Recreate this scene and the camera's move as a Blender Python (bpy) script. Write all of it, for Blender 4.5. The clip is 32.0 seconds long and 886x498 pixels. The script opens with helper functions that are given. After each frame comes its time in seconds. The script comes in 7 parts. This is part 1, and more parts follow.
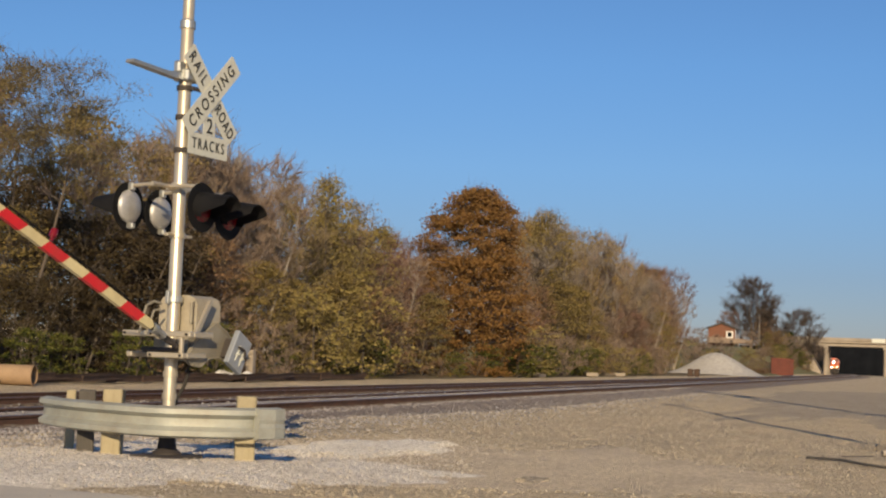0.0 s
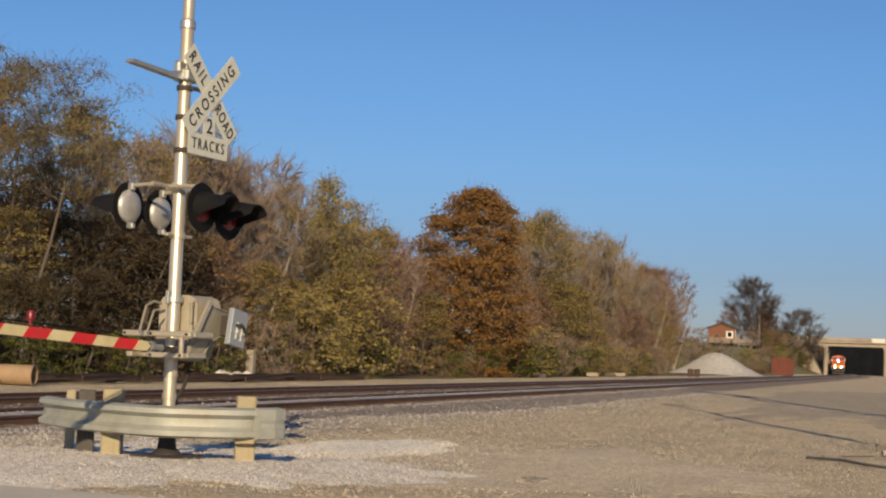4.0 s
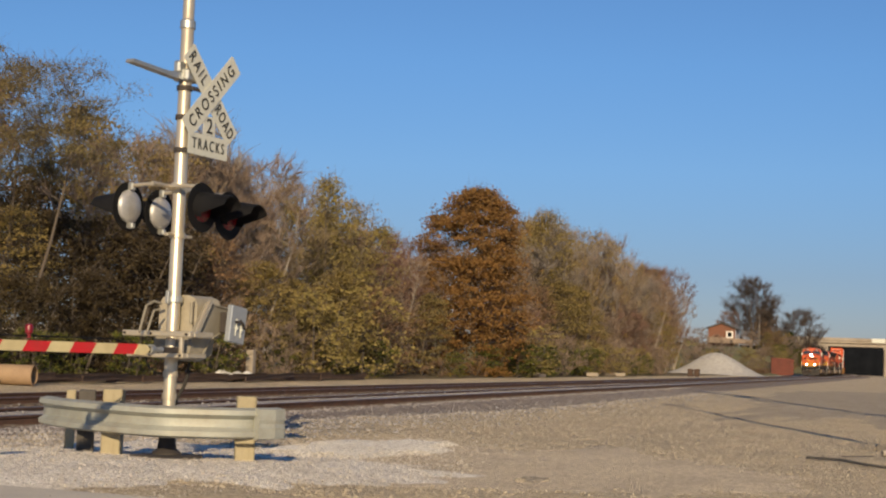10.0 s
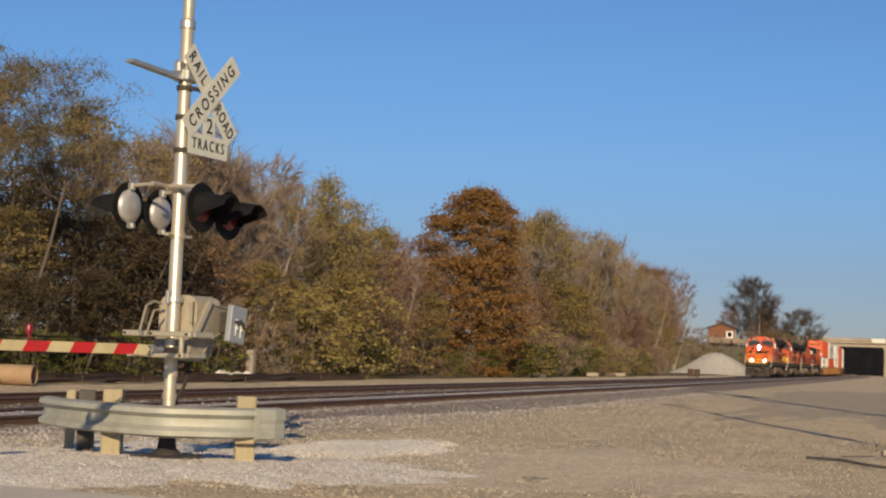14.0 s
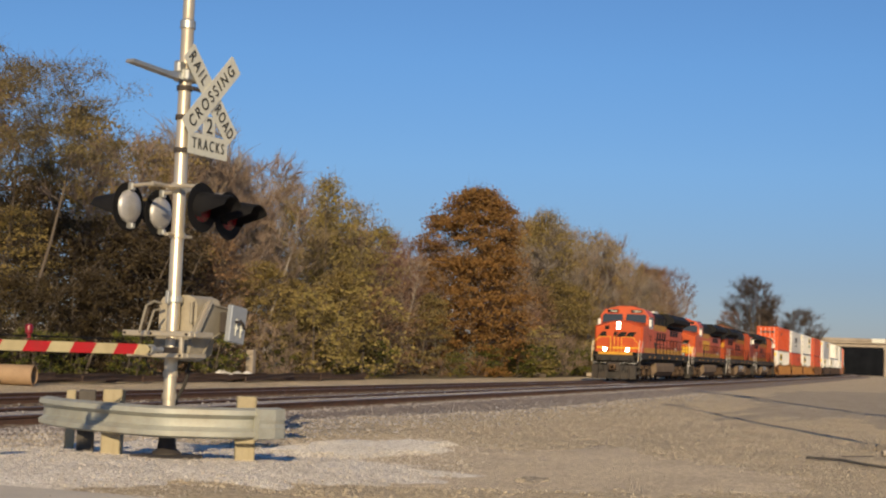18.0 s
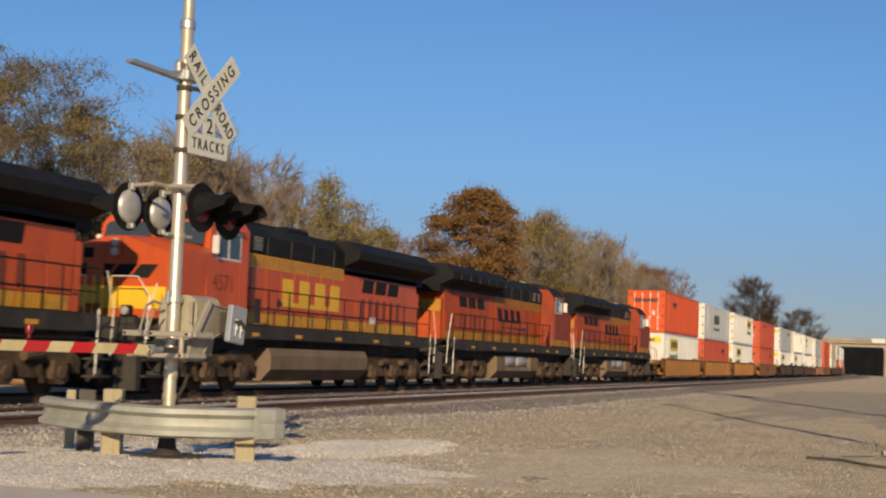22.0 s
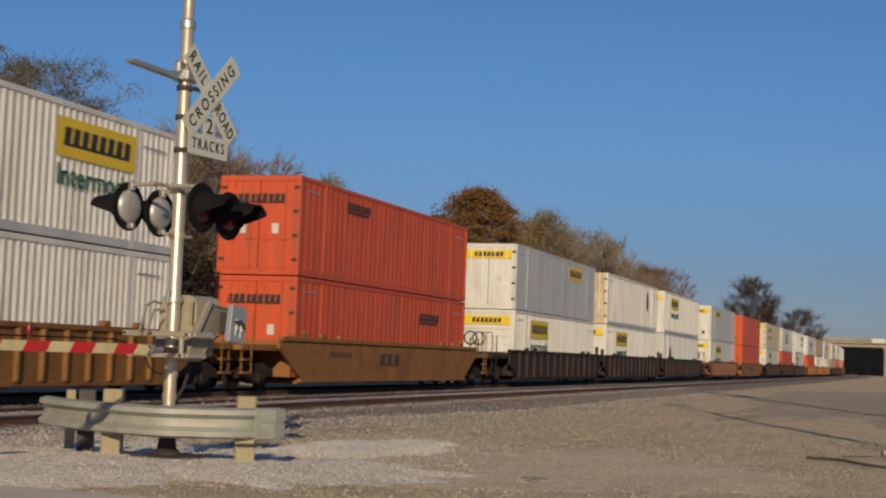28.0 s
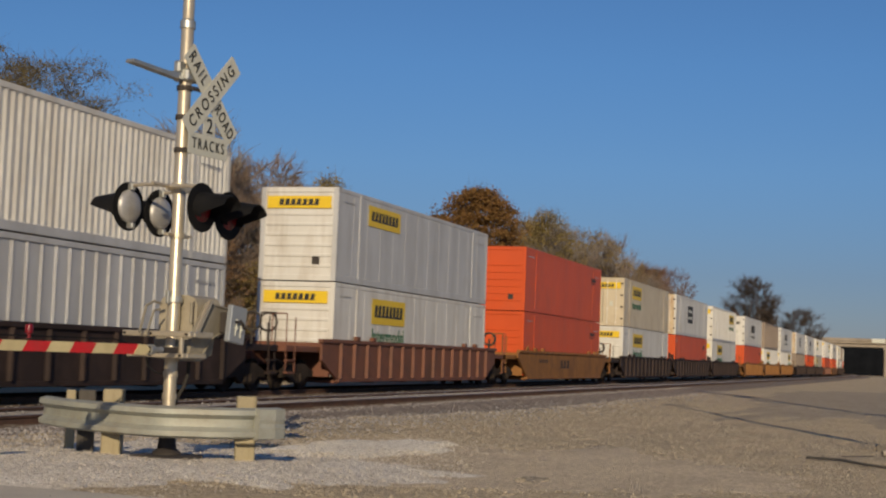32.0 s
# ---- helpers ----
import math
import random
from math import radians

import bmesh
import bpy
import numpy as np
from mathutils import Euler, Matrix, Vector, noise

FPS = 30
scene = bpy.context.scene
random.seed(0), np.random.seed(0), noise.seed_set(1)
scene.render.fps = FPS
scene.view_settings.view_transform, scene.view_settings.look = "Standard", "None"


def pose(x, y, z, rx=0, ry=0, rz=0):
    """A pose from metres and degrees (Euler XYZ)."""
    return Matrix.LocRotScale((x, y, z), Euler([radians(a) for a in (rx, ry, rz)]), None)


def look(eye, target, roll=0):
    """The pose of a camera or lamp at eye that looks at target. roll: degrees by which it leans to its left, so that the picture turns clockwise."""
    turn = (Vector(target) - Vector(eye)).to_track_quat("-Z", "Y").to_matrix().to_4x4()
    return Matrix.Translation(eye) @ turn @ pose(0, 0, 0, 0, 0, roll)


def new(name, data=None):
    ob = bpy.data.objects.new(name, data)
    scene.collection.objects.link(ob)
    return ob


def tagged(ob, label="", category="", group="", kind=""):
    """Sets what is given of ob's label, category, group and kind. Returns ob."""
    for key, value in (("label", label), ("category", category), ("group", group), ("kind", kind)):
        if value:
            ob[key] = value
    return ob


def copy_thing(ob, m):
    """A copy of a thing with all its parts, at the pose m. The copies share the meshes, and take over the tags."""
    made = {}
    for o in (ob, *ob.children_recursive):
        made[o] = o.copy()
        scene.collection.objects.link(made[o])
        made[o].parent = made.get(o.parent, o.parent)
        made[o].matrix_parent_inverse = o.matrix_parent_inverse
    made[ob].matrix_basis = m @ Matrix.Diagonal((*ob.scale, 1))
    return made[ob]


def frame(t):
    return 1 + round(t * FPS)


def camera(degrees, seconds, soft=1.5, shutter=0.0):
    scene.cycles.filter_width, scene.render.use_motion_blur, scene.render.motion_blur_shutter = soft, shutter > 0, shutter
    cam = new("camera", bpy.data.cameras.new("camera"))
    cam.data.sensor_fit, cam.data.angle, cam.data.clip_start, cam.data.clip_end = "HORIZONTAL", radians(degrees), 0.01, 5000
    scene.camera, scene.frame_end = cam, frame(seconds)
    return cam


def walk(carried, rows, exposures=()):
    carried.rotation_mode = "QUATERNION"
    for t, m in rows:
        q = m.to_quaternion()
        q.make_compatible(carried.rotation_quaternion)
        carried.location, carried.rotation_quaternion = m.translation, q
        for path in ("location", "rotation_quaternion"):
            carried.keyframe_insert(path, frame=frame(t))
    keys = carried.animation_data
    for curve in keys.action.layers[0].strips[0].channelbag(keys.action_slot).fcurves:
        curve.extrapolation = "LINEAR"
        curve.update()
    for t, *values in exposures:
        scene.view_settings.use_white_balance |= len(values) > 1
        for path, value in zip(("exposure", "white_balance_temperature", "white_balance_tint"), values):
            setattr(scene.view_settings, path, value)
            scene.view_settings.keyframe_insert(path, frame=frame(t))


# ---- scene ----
EYE = Vector((0.0, 0.0, 1.18))
YAW, PITCH, ROLL = 71.62, 4.17, 2.12
AIM = EYE + Vector((math.sin(radians(YAW)) * math.cos(radians(PITCH)), math.cos(radians(YAW)) * math.cos(radians(PITCH)), math.sin(radians(PITCH))))
cam = camera(33.83, 32.0, soft=2.2, shutter=0.18)
STAND = look(EYE, AIM, ROLL)
walk(cam, [(0.0, STAND), (32.0, STAND)], exposures=[(0.0, 0.2, 6500, 10), (24.4, 0.18, 6500, 10), (25.5, -0.06, 6420, 10), (27.6, -0.31, 6200, 10), (32.0, -0.34, 6150, 10)])

# ---- daylight: low warm sun from behind the camera's left ----
SUN_EL, SUN_AZ = radians(20.0), radians(18.6)  # the light travels towards +x, a little +y
world = bpy.data.worlds.new("sky")
scene.world = world
world.use_nodes = True
wn = world.node_tree
bg = wn.nodes["Background"]
sky = wn.nodes.new("ShaderNodeTexSky")
sky.sky_type, sky.sun_disc = "NISHITA", False
sky.sun_elevation, sky.sun_rotation = SUN_EL, radians(251.4)
sky.air_density, sky.dust_density, sky.ozone_density = 0.85, 0.2, 6.0
# a thin autumn haze dulls the blue towards the horizon
wtc, wsep, wramp, wmul = wn.nodes.new("ShaderNodeTexCoord"), wn.nodes.new("ShaderNodeSeparateXYZ"), wn.nodes.new("ShaderNodeValToRGB"), wn.nodes.new("ShaderNodeMix")
wn.links.new(wtc.outputs["Generated"], wsep.inputs[0])
wn.links.new(wsep.outputs[2], wramp.inputs[0])
wr = wramp.color_ramp
wr.elements[0].position, wr.elements[0].color = 0.0, (0.70, 0.57, 0.58, 1)
wr.elements[1].position, wr.elements[1].color = 0.34, (1.07, 1.13, 1.14, 1)
for wp, wc in ((0.06, (0.79, 0.67, 0.68, 1)), (0.13, (0.97, 0.94, 0.93, 1)), (0.2, (1.02, 1.07, 1.07, 1))):
    we = wr.elements.new(wp)
    we.color = wc
wmul.data_type, wmul.blend_type, wmul.inputs[0].default_value = "RGBA", "MULTIPLY", 1.0
wn.links.new(sky.outputs[0], wmul.inputs[6])
wn.links.new(wramp.outputs[0], wmul.inputs[7])
wn.links.new(wmul.outputs[2], bg.inputs[0])
bg.inputs[1].default_value = 0.082
sun = new("sun", bpy.data.lights.new("sun", "SUN"))
sun.data.energy, sun.data.angle, sun.data.color = 5.0, radians(0.6), (1.0, 0.78, 0.48)
sun_dir = Vector((math.cos(SUN_AZ) * math.cos(SUN_EL), math.sin(SUN_AZ) * math.cos(SUN_EL), -math.sin(SUN_EL)))
sun.matrix_basis = look((-30, -20, 40), Vector((-30, -20, 40)) + sun_dir)

# ---- materials ----


def mat(name, a, b=None, scale=4.0, rough=0.7, metal=0.0, bump=0.15, fine=60.0, dirt=None, dirt_scale=0.8, dirt_amount=0.5, stretch=(1, 1, 1), jitter=0.0, island=False, emit=0.0, spec=0.4, grain=0.4, deep=0.02, pebble=0.0):
    """A surface of two tones at two scales, with optional dirt, grain and relief."""
    m = bpy.data.materials.new(name)
    m.use_nodes = True
    n, k = m.node_tree.nodes, m.node_tree.links
    p = n["Principled BSDF"]
    b = b or tuple(c * 0.8 for c in a)
    tc = n.new("ShaderNodeTexCoord")
    mp = n.new("ShaderNodeMapping")
    mp.inputs["Scale"].default_value = stretch
    k.new(tc.outputs["Object"], mp.inputs[0])
    big = n.new("ShaderNodeTexNoise")
    big.inputs["Scale"].default_value, big.inputs["Detail"].default_value = scale, 6
    k.new(mp.outputs[0], big.inputs["Vector"])
    small = n.new("ShaderNodeTexNoise")
    small.inputs["Scale"].default_value, small.inputs["Detail"].default_value, small.inputs["Roughness"].default_value = fine, 5, 0.6
    k.new(mp.outputs[0], small.inputs["Vector"])
    fac = n.new("ShaderNodeMix")
    fac.data_type, fac.inputs[0].default_value = "FLOAT", grain
    k.new(big.outputs[0], fac.inputs[2])
    k.new(small.outputs[0], fac.inputs[3])
    src = fac.outputs[0]
    if pebble:
        cell = n.new("ShaderNodeTexVoronoi")
        cell.inputs["Scale"].default_value = pebble
        k.new(mp.outputs[0], cell.inputs["Vector"])
        lump = n.new("ShaderNodeMix")
        lump.data_type, lump.inputs[0].default_value = "FLOAT", 0.4
        k.new(src, lump.inputs[2])
        k.new(cell.outputs["Color"], lump.inputs[3])
        src = lump.outputs[0]
    if jitter or island:
        rnd = n.new("ShaderNodeNewGeometry").outputs["Random Per Island"] if island else n.new("ShaderNodeObjectInfo").outputs["Random"]
        add = n.new("ShaderNodeMix")
        add.data_type, add.inputs[0].default_value = "FLOAT", jitter or 0.6
        k.new(src, add.inputs[2])
        k.new(rnd, add.inputs[3])
        src = add.outputs[0]
    ramp = n.new("ShaderNodeValToRGB")
    ramp.color_ramp.elements[0].position, ramp.color_ramp.elements[1].position = (0.15, 0.85) if (jitter or island) else (0.33, 0.67)
    ramp.color_ramp.elements[0].color, ramp.color_ramp.elements[1].color = (*b, 1), (*a, 1)
    k.new(src, ramp.inputs[0])
    col = ramp.outputs[0]
    if dirt:
        dn = n.new("ShaderNodeTexNoise")
        dn.inputs["Scale"].default_value, dn.inputs["Detail"].default_value, dn.inputs["Roughness"].default_value = dirt_scale, 8, 0.65
        k.new(mp.outputs[0], dn.inputs["Vector"])
        dr = n.new("ShaderNodeMapRange")
        dr.inputs[1].default_value, dr.inputs[2].default_value, dr.inputs[4].default_value = 0.48, 0.72, dirt_amount
        k.new(dn.outputs[0], dr.inputs[0])
        mx = n.new("ShaderNodeMix")
        mx.data_type = "RGBA"
        k.new(dr.outputs[0], mx.inputs[0])
        k.new(col, mx.inputs[6])
        mx.inputs[7].default_value = (*dirt, 1)
        col = mx.outputs[2]
    k.new(col, p.inputs["Base Color"])
    p.inputs["Roughness"].default_value, p.inputs["Metallic"].default_value = rough, metal
    p.inputs["Specular IOR Level"].default_value = spec
    if bump:
        bp = n.new("ShaderNodeBump")
        bp.inputs["Strength"].default_value, bp.inputs["Distance"].default_value = bump, deep
        k.new(small.outputs[0], bp.inputs["Height"])
        k.new(bp.outputs[0], p.inputs["Normal"])
    if emit:
        p.inputs["Emission Color"].default_value, p.inputs["Emission Strength"].default_value = (*a, 1), emit
    return m


def leaf_mat(name, tones):
    """Leaves: one tone a leaf, another shift a tree, some light through."""
    m = bpy.data.materials.new(name)
    m.use_nodes = True
    n, k = m.node_tree.nodes, m.node_tree.links
    p = n["Principled BSDF"]
    geo, info = n.new("ShaderNodeNewGeometry"), n.new("ShaderNodeObjectInfo")
    mx = n.new("ShaderNodeMix")
    mx.data_type, mx.inputs[0].default_value = "FLOAT", 0.3
    k.new(geo.outputs["Random Per Island"], mx.inputs[2])
    k.new(info.outputs["Random"], mx.inputs[3])
    ramp = n.new("ShaderNodeValToRGB")
    el = ramp.color_ramp.elements
    el[0].color, el[1].color = (*tones[0], 1), (*tones[-1], 1)
    for i, c in enumerate(tones[1:-1]):
        e = el.new((i + 1) / (len(tones) - 1))
        e.color = (*c, 1)
    k.new(mx.outputs[0], ramp.inputs[0])
    k.new(ramp.outputs[0], p.inputs["Base Color"])
    p.inputs["Roughness"].default_value, p.inputs["Specular IOR Level"].default_value = 0.7, 0.2
    tr = n.new("ShaderNodeBsdfTranslucent")
    k.new(ramp.outputs[0], tr.inputs[0])
    sh = n.new("ShaderNodeMixShader")
    sh.inputs[0].default_value = 0.25
    out = n["Material Output"]
    k.new(p.outputs[0], sh.inputs[1])
    k.new(tr.outputs[0], sh.inputs[2])
    k.new(sh.outputs[0], out.inputs[0])
    return m


def glass_mat(name, tint=(0.035, 0.045, 0.055)):
    m = bpy.data.materials.new(name)
    m.use_nodes = True
    p = m.node_tree.nodes["Principled BSDF"]
    p.inputs["Base Color"].default_value, p.inputs["Roughness"].default_value = (*tint, 1), 0.06
    p.inputs["Specular IOR Level"].default_value = 0.6
    return m


M = {}
M["sand"] = mat("sandy_gravel", (0.67, 0.55, 0.375), (0.34, 0.268, 0.172), 0.5, 0.95, bump=1.0, fine=20, dirt=(0.28, 0.235, 0.175), dirt_scale=0.35, dirt_amount=0.5, grain=0.72, deep=0.06, pebble=26)
M["bright_gravel"] = mat("bright_limestone_gravel", (0.98, 0.92, 0.8), (0.68, 0.61, 0.5), 1.2, 0.95, bump=0.8, fine=28, dirt=(0.45, 0.38, 0.29), dirt_scale=0.9, dirt_amount=0.3, grain=0.7, deep=0.045, pebble=26)
M["coarse"] = mat("coarse_brown_gravel", (0.5, 0.42, 0.31), (0.27, 0.222, 0.16), 0.9, 0.95, bump=1.0, fine=14, dirt=(0.2, 0.165, 0.125), dirt_scale=0.6, dirt_amount=0.6, grain=0.72, deep=0.07, pebble=20)
M["pale_sand"] = mat("pale_dusty_sand", (0.74, 0.62, 0.445), (0.44, 0.355, 0.25), 0.8, 0.95, bump=0.9, fine=26, dirt=(0.36, 0.29, 0.21), dirt_scale=0.6, dirt_amount=0.5, grain=0.7, deep=0.05, pebble=26)
M["white_gravel"] = mat("white_gravel", (0.95, 0.89, 0.79), (0.6, 0.535, 0.45), 1.2, 0.95, bump=0.9, fine=28, dirt=(0.38, 0.32, 0.24), dirt_scale=0.9, dirt_amount=0.45, grain=0.75, deep=0.05, pebble=24)
M["ballast"] = mat("ballast_bed", (0.31, 0.25, 0.205), (0.13, 0.1, 0.082), 2.0, 0.95, bump=1.0, fine=15, dirt=(0.14, 0.115, 0.1), dirt_scale=0.6, grain=0.65, deep=0.07, pebble=13)
M["gauge_stone"] = mat("pale_grey_track_stone", (0.52, 0.47, 0.42), (0.27, 0.235, 0.205), 2.0, 0.95, bump=1.0, fine=18, dirt=(0.22, 0.18, 0.15), dirt_scale=0.8, grain=0.7, deep=0.05, pebble=15)
M["tan_stone"] = mat("tan_pebbles", (0.56, 0.475, 0.35), (0.14, 0.115, 0.09), 3, 0.9, bump=0.3, fine=50, island=True)
M["stone"] = mat("ballast_stones", (0.4, 0.375, 0.365), (0.11, 0.1, 0.1), 3, 0.9, bump=0.3, fine=50, island=True)
M["pale_stone"] = mat("pale_stones", (0.66, 0.6, 0.52), (0.17, 0.145, 0.12), 3, 0.9, bump=0.3, fine=50, island=True)
M["litter"] = mat("leaf_litter", (0.17, 0.12, 0.06), (0.06, 0.045, 0.025), 1.5, 0.95, bump=0.8, fine=12, dirt=(0.1, 0.11, 0.04), dirt_scale=0.5)
M["grass"] = mat("rough_grass", (0.19, 0.185, 0.075), (0.09, 0.085, 0.035), 0.5, 0.95, bump=0.9, fine=4, dirt=(0.19, 0.14, 0.085), dirt_scale=0.25, dirt_amount=0.8)
M["asphalt"] = mat("worn_asphalt", (0.58, 0.53, 0.45), (0.42, 0.38, 0.32), 1.0, 0.9, bump=0.4, fine=40, dirt=(0.62, 0.55, 0.44), dirt_scale=0.35, dirt_amount=0.8)
M["rail"] = mat("rusty_rail", (0.16, 0.085, 0.055), (0.075, 0.045, 0.032), 3, 0.8, 0.2, 0.2)
M["railhead"] = mat("polished_railhead", (0.32, 0.31, 0.31), (0.2, 0.19, 0.18), 3, 0.3, 0.9, 0.05)
M["tie"] = mat("wooden_tie", (0.12, 0.09, 0.07), (0.055, 0.042, 0.034), 3, 0.9, bump=0.4, fine=30, stretch=(1, 0.15, 1), jitter=0.4)
M["galv"] = mat("galvanised_steel", (0.56, 0.56, 0.53), (0.40, 0.41, 0.39), 2.5, 0.42, 0.75, 0.06, dirt=(0.3, 0.27, 0.22), dirt_scale=1.6, dirt_amount=0.5)
M["guard"] = mat("weathered_guardrail", (0.40, 0.41, 0.37), (0.27, 0.28, 0.25), 3, 0.62, 0.25, 0.08, dirt=(0.24, 0.21, 0.16), dirt_scale=2, dirt_amount=0.6)
M["alu"] = mat("aluminium_paint", (0.62, 0.55, 0.43), (0.5, 0.44, 0.34), 2, 0.38, 0.6, 0.05, dirt=(0.36, 0.3, 0.22), dirt_scale=2.2, dirt_amount=0.4)
M["beige"] = mat("beige_cast_housing", (0.3, 0.275, 0.22), (0.21, 0.19, 0.15), 4, 0.6, 0.2, 0.1, dirt=(0.15, 0.13, 0.1), dirt_scale=3)
# lighter copy of the beige housing, with sunlight put into the colour
M["beige_lit"] = mat("sunlit_beige_housing", (0.4, 0.36, 0.28), (0.3, 0.265, 0.2), 4, 0.6, 0.15, 0.1, dirt=(0.19, 0.16, 0.12), dirt_scale=3)
M["cw_grey"] = mat("blue_grey_steel_plate", (0.36, 0.39, 0.43), (0.26, 0.285, 0.32), 4, 0.55, 0.4, 0.08, dirt=(0.2, 0.18, 0.16), dirt_scale=4, dirt_amount=0.5)
M["post"] = mat("weathered_wood_post", (0.44, 0.38, 0.25), (0.26, 0.22, 0.14), 3, 0.9, bump=0.4, stretch=(4, 4, 0.6), dirt=(0.14, 0.12, 0.09), dirt_scale=3)
# dark pole wood; on the guardrail post this tone is shadow put into colour
M["darkpost"] = mat("tarred_and_shade_dark_wood", (0.11, 0.1, 0.09), (0.06, 0.055, 0.05), 3, 0.9, bump=0.4, stretch=(4, 4, 0.6))
M["black"] = mat("black_enamel", (0.012, 0.012, 0.013), (0.006, 0.006, 0.007), 4, 0.7, bump=0.05, spec=0.12)
M["lens"] = mat("unlit_red_lens", (0.16, 0.008, 0.012), (0.09, 0.004, 0.008), 20, 0.25, bump=0.3, fine=90, spec=0.5)
M["lamp_back"] = mat("grey_lamp_back", (0.52, 0.51, 0.5), (0.36, 0.36, 0.36), 5, 0.45, 0.5, 0.1, dirt=(0.25, 0.22, 0.18), dirt_scale=4)
M["sign"] = mat("white_sign_sheeting", (0.58, 0.59, 0.53), (0.48, 0.49, 0.44), 3, 0.55, bump=0.02, dirt=(0.38, 0.36, 0.3), dirt_scale=3, dirt_amount=0.4)
M["ink"] = mat("black_lettering", (0.02, 0.02, 0.02), (0.03, 0.03, 0.03), 5, 0.6, bump=0)
M["arm_red"] = mat("red_reflective_band", (0.62, 0.02, 0.025), (0.5, 0.015, 0.02), 5, 0.5, bump=0.03, dirt=(0.35, 0.05, 0.04), dirt_scale=4)
M["arm_white"] = mat("yellowed_white_band", (0.66, 0.57, 0.32), (0.55, 0.46, 0.25), 5, 0.5, bump=0.03, dirt=(0.42, 0.34, 0.18), dirt_scale=4)
M["red_glass"] = mat("red_gate_lamp_glass", (0.2, 0.008, 0.016), (0.13, 0.006, 0.012), 5, 0.3, bump=0, emit=0.0)
M["orange"] = mat("orange_loco_paint", (0.56, 0.086, 0.014), (0.42, 0.062, 0.012), 0.8, 0.45, bump=0.03, dirt=(0.22, 0.05, 0.02), dirt_scale=1.1, dirt_amount=0.6, stretch=(1, 1, 0.45))
M["orange_old"] = mat("faded_orange_loco_paint", (0.5, 0.08, 0.013), (0.33, 0.05, 0.012), 0.8, 0.6, bump=0.05, dirt=(0.12, 0.036, 0.018), dirt_scale=0.9, dirt_amount=0.7, stretch=(1, 1, 0.5), spec=0.25)
M["loco_black"] = mat("black_loco_roof", (0.013, 0.013, 0.014), (0.007, 0.007, 0.008), 1.2, 0.7, bump=0.1, dirt=(0.03, 0.026, 0.022), dirt_scale=1.0, spec=0.15)
M["loco_yellow"] = mat("yellow_loco_stripe", (0.66, 0.34, 0.02), (0.46, 0.21, 0.018), 1.2, 0.55, bump=0.03, dirt=(0.16, 0.08, 0.03), dirt_scale=2.4, dirt_amount=0.8)
M["yellow_old"] = mat("sooty_yellow_stripe", (0.5, 0.24, 0.02), (0.3, 0.13, 0.016), 1.2, 0.65, bump=0.03, dirt=(0.07, 0.036, 0.018), dirt_scale=2.4, dirt_amount=0.85, spec=0.25)
M["maroon"] = mat("sooty_orange_louvre", (0.22, 0.045, 0.02), (0.12, 0.03, 0.018), 1.2, 0.6, bump=0.05)
M["bright_yellow"] = mat("bright_yellow_paint", (0.75, 0.45, 0.02), (0.62, 0.36, 0.02), 1.2, 0.5, bump=0.03)
M["nose_maroon"] = mat("dark_maroon_loco_paint", (0.29, 0.045, 0.013), (0.18, 0.03, 0.012), 0.8, 0.6, bump=0.04, dirt=(0.065, 0.026, 0.018), dirt_scale=0.9, dirt_amount=0.7, spec=0.25)
M["loco_grey"] = mat("grey_loco_frame", (0.045, 0.042, 0.04), (0.022, 0.02, 0.019), 1.5, 0.75, bump=0.1, dirt=(0.085, 0.066, 0.052), dirt_scale=1.2, spec=0.2)
M["truckdirt"] = mat("dusty_running_gear", (0.14, 0.093, 0.06), (0.034, 0.024, 0.018), 2, 0.9, bump=0.3, fine=30, dirt=(0.018, 0.016, 0.014), dirt_scale=1.5, dirt_amount=0.85, spec=0.15)
# darker copy of the running gear, holding the shadow under the well cars
M["truck_dark"] = mat("shade_dark_freight_truck", (0.06, 0.044, 0.034), (0.018, 0.014, 0.012), 2, 0.9, bump=0.3, fine=30, dirt=(0.012, 0.011, 0.01), dirt_scale=1.5, dirt_amount=0.8, spec=0.15)
M["tank"] = mat("dusty_fuel_tank", (0.2, 0.145, 0.1), (0.12, 0.086, 0.06), 0.9, 0.8, bump=0.1, dirt=(0.07, 0.056, 0.045), dirt_scale=1.2, spec=0.2)
M["silver"] = mat("silver_handrail", (0.72, 0.7, 0.66), (0.6, 0.58, 0.54), 4, 0.45, 0.3, 0.03)
M["steel"] = mat("dark_steel", (0.07, 0.06, 0.055), (0.035, 0.03, 0.028), 3, 0.75, 0.3, 0.2)
M["glass"] = glass_mat("cab_glass")
M["headlight"] = mat("headlight_glow", (1.0, 0.95, 0.88), (1.0, 0.95, 0.88), 2, 0.3, bump=0, emit=60.0)
M["c_orange"] = mat("orange_container_paint", (0.62, 0.088, 0.013), (0.5, 0.068, 0.011), 0.5, 0.5, bump=0.03, dirt=(0.36, 0.07, 0.03), dirt_scale=0.6, dirt_amount=0.6)
M["c_red"] = mat("faded_red_container_paint", (0.62, 0.095, 0.03), (0.42, 0.06, 0.022), 0.7, 0.6, bump=0.05, dirt=(0.24, 0.075, 0.045), dirt_scale=1.3, dirt_amount=0.8, stretch=(2.2, 2.2, 0.3))
M["c_white"] = mat("white_container_paint", (0.7, 0.69, 0.66), (0.56, 0.55, 0.52), 0.5, 0.45, bump=0.03, dirt=(0.36, 0.31, 0.25), dirt_scale=0.9, dirt_amount=0.62, stretch=(1.6, 1.6, 0.35))
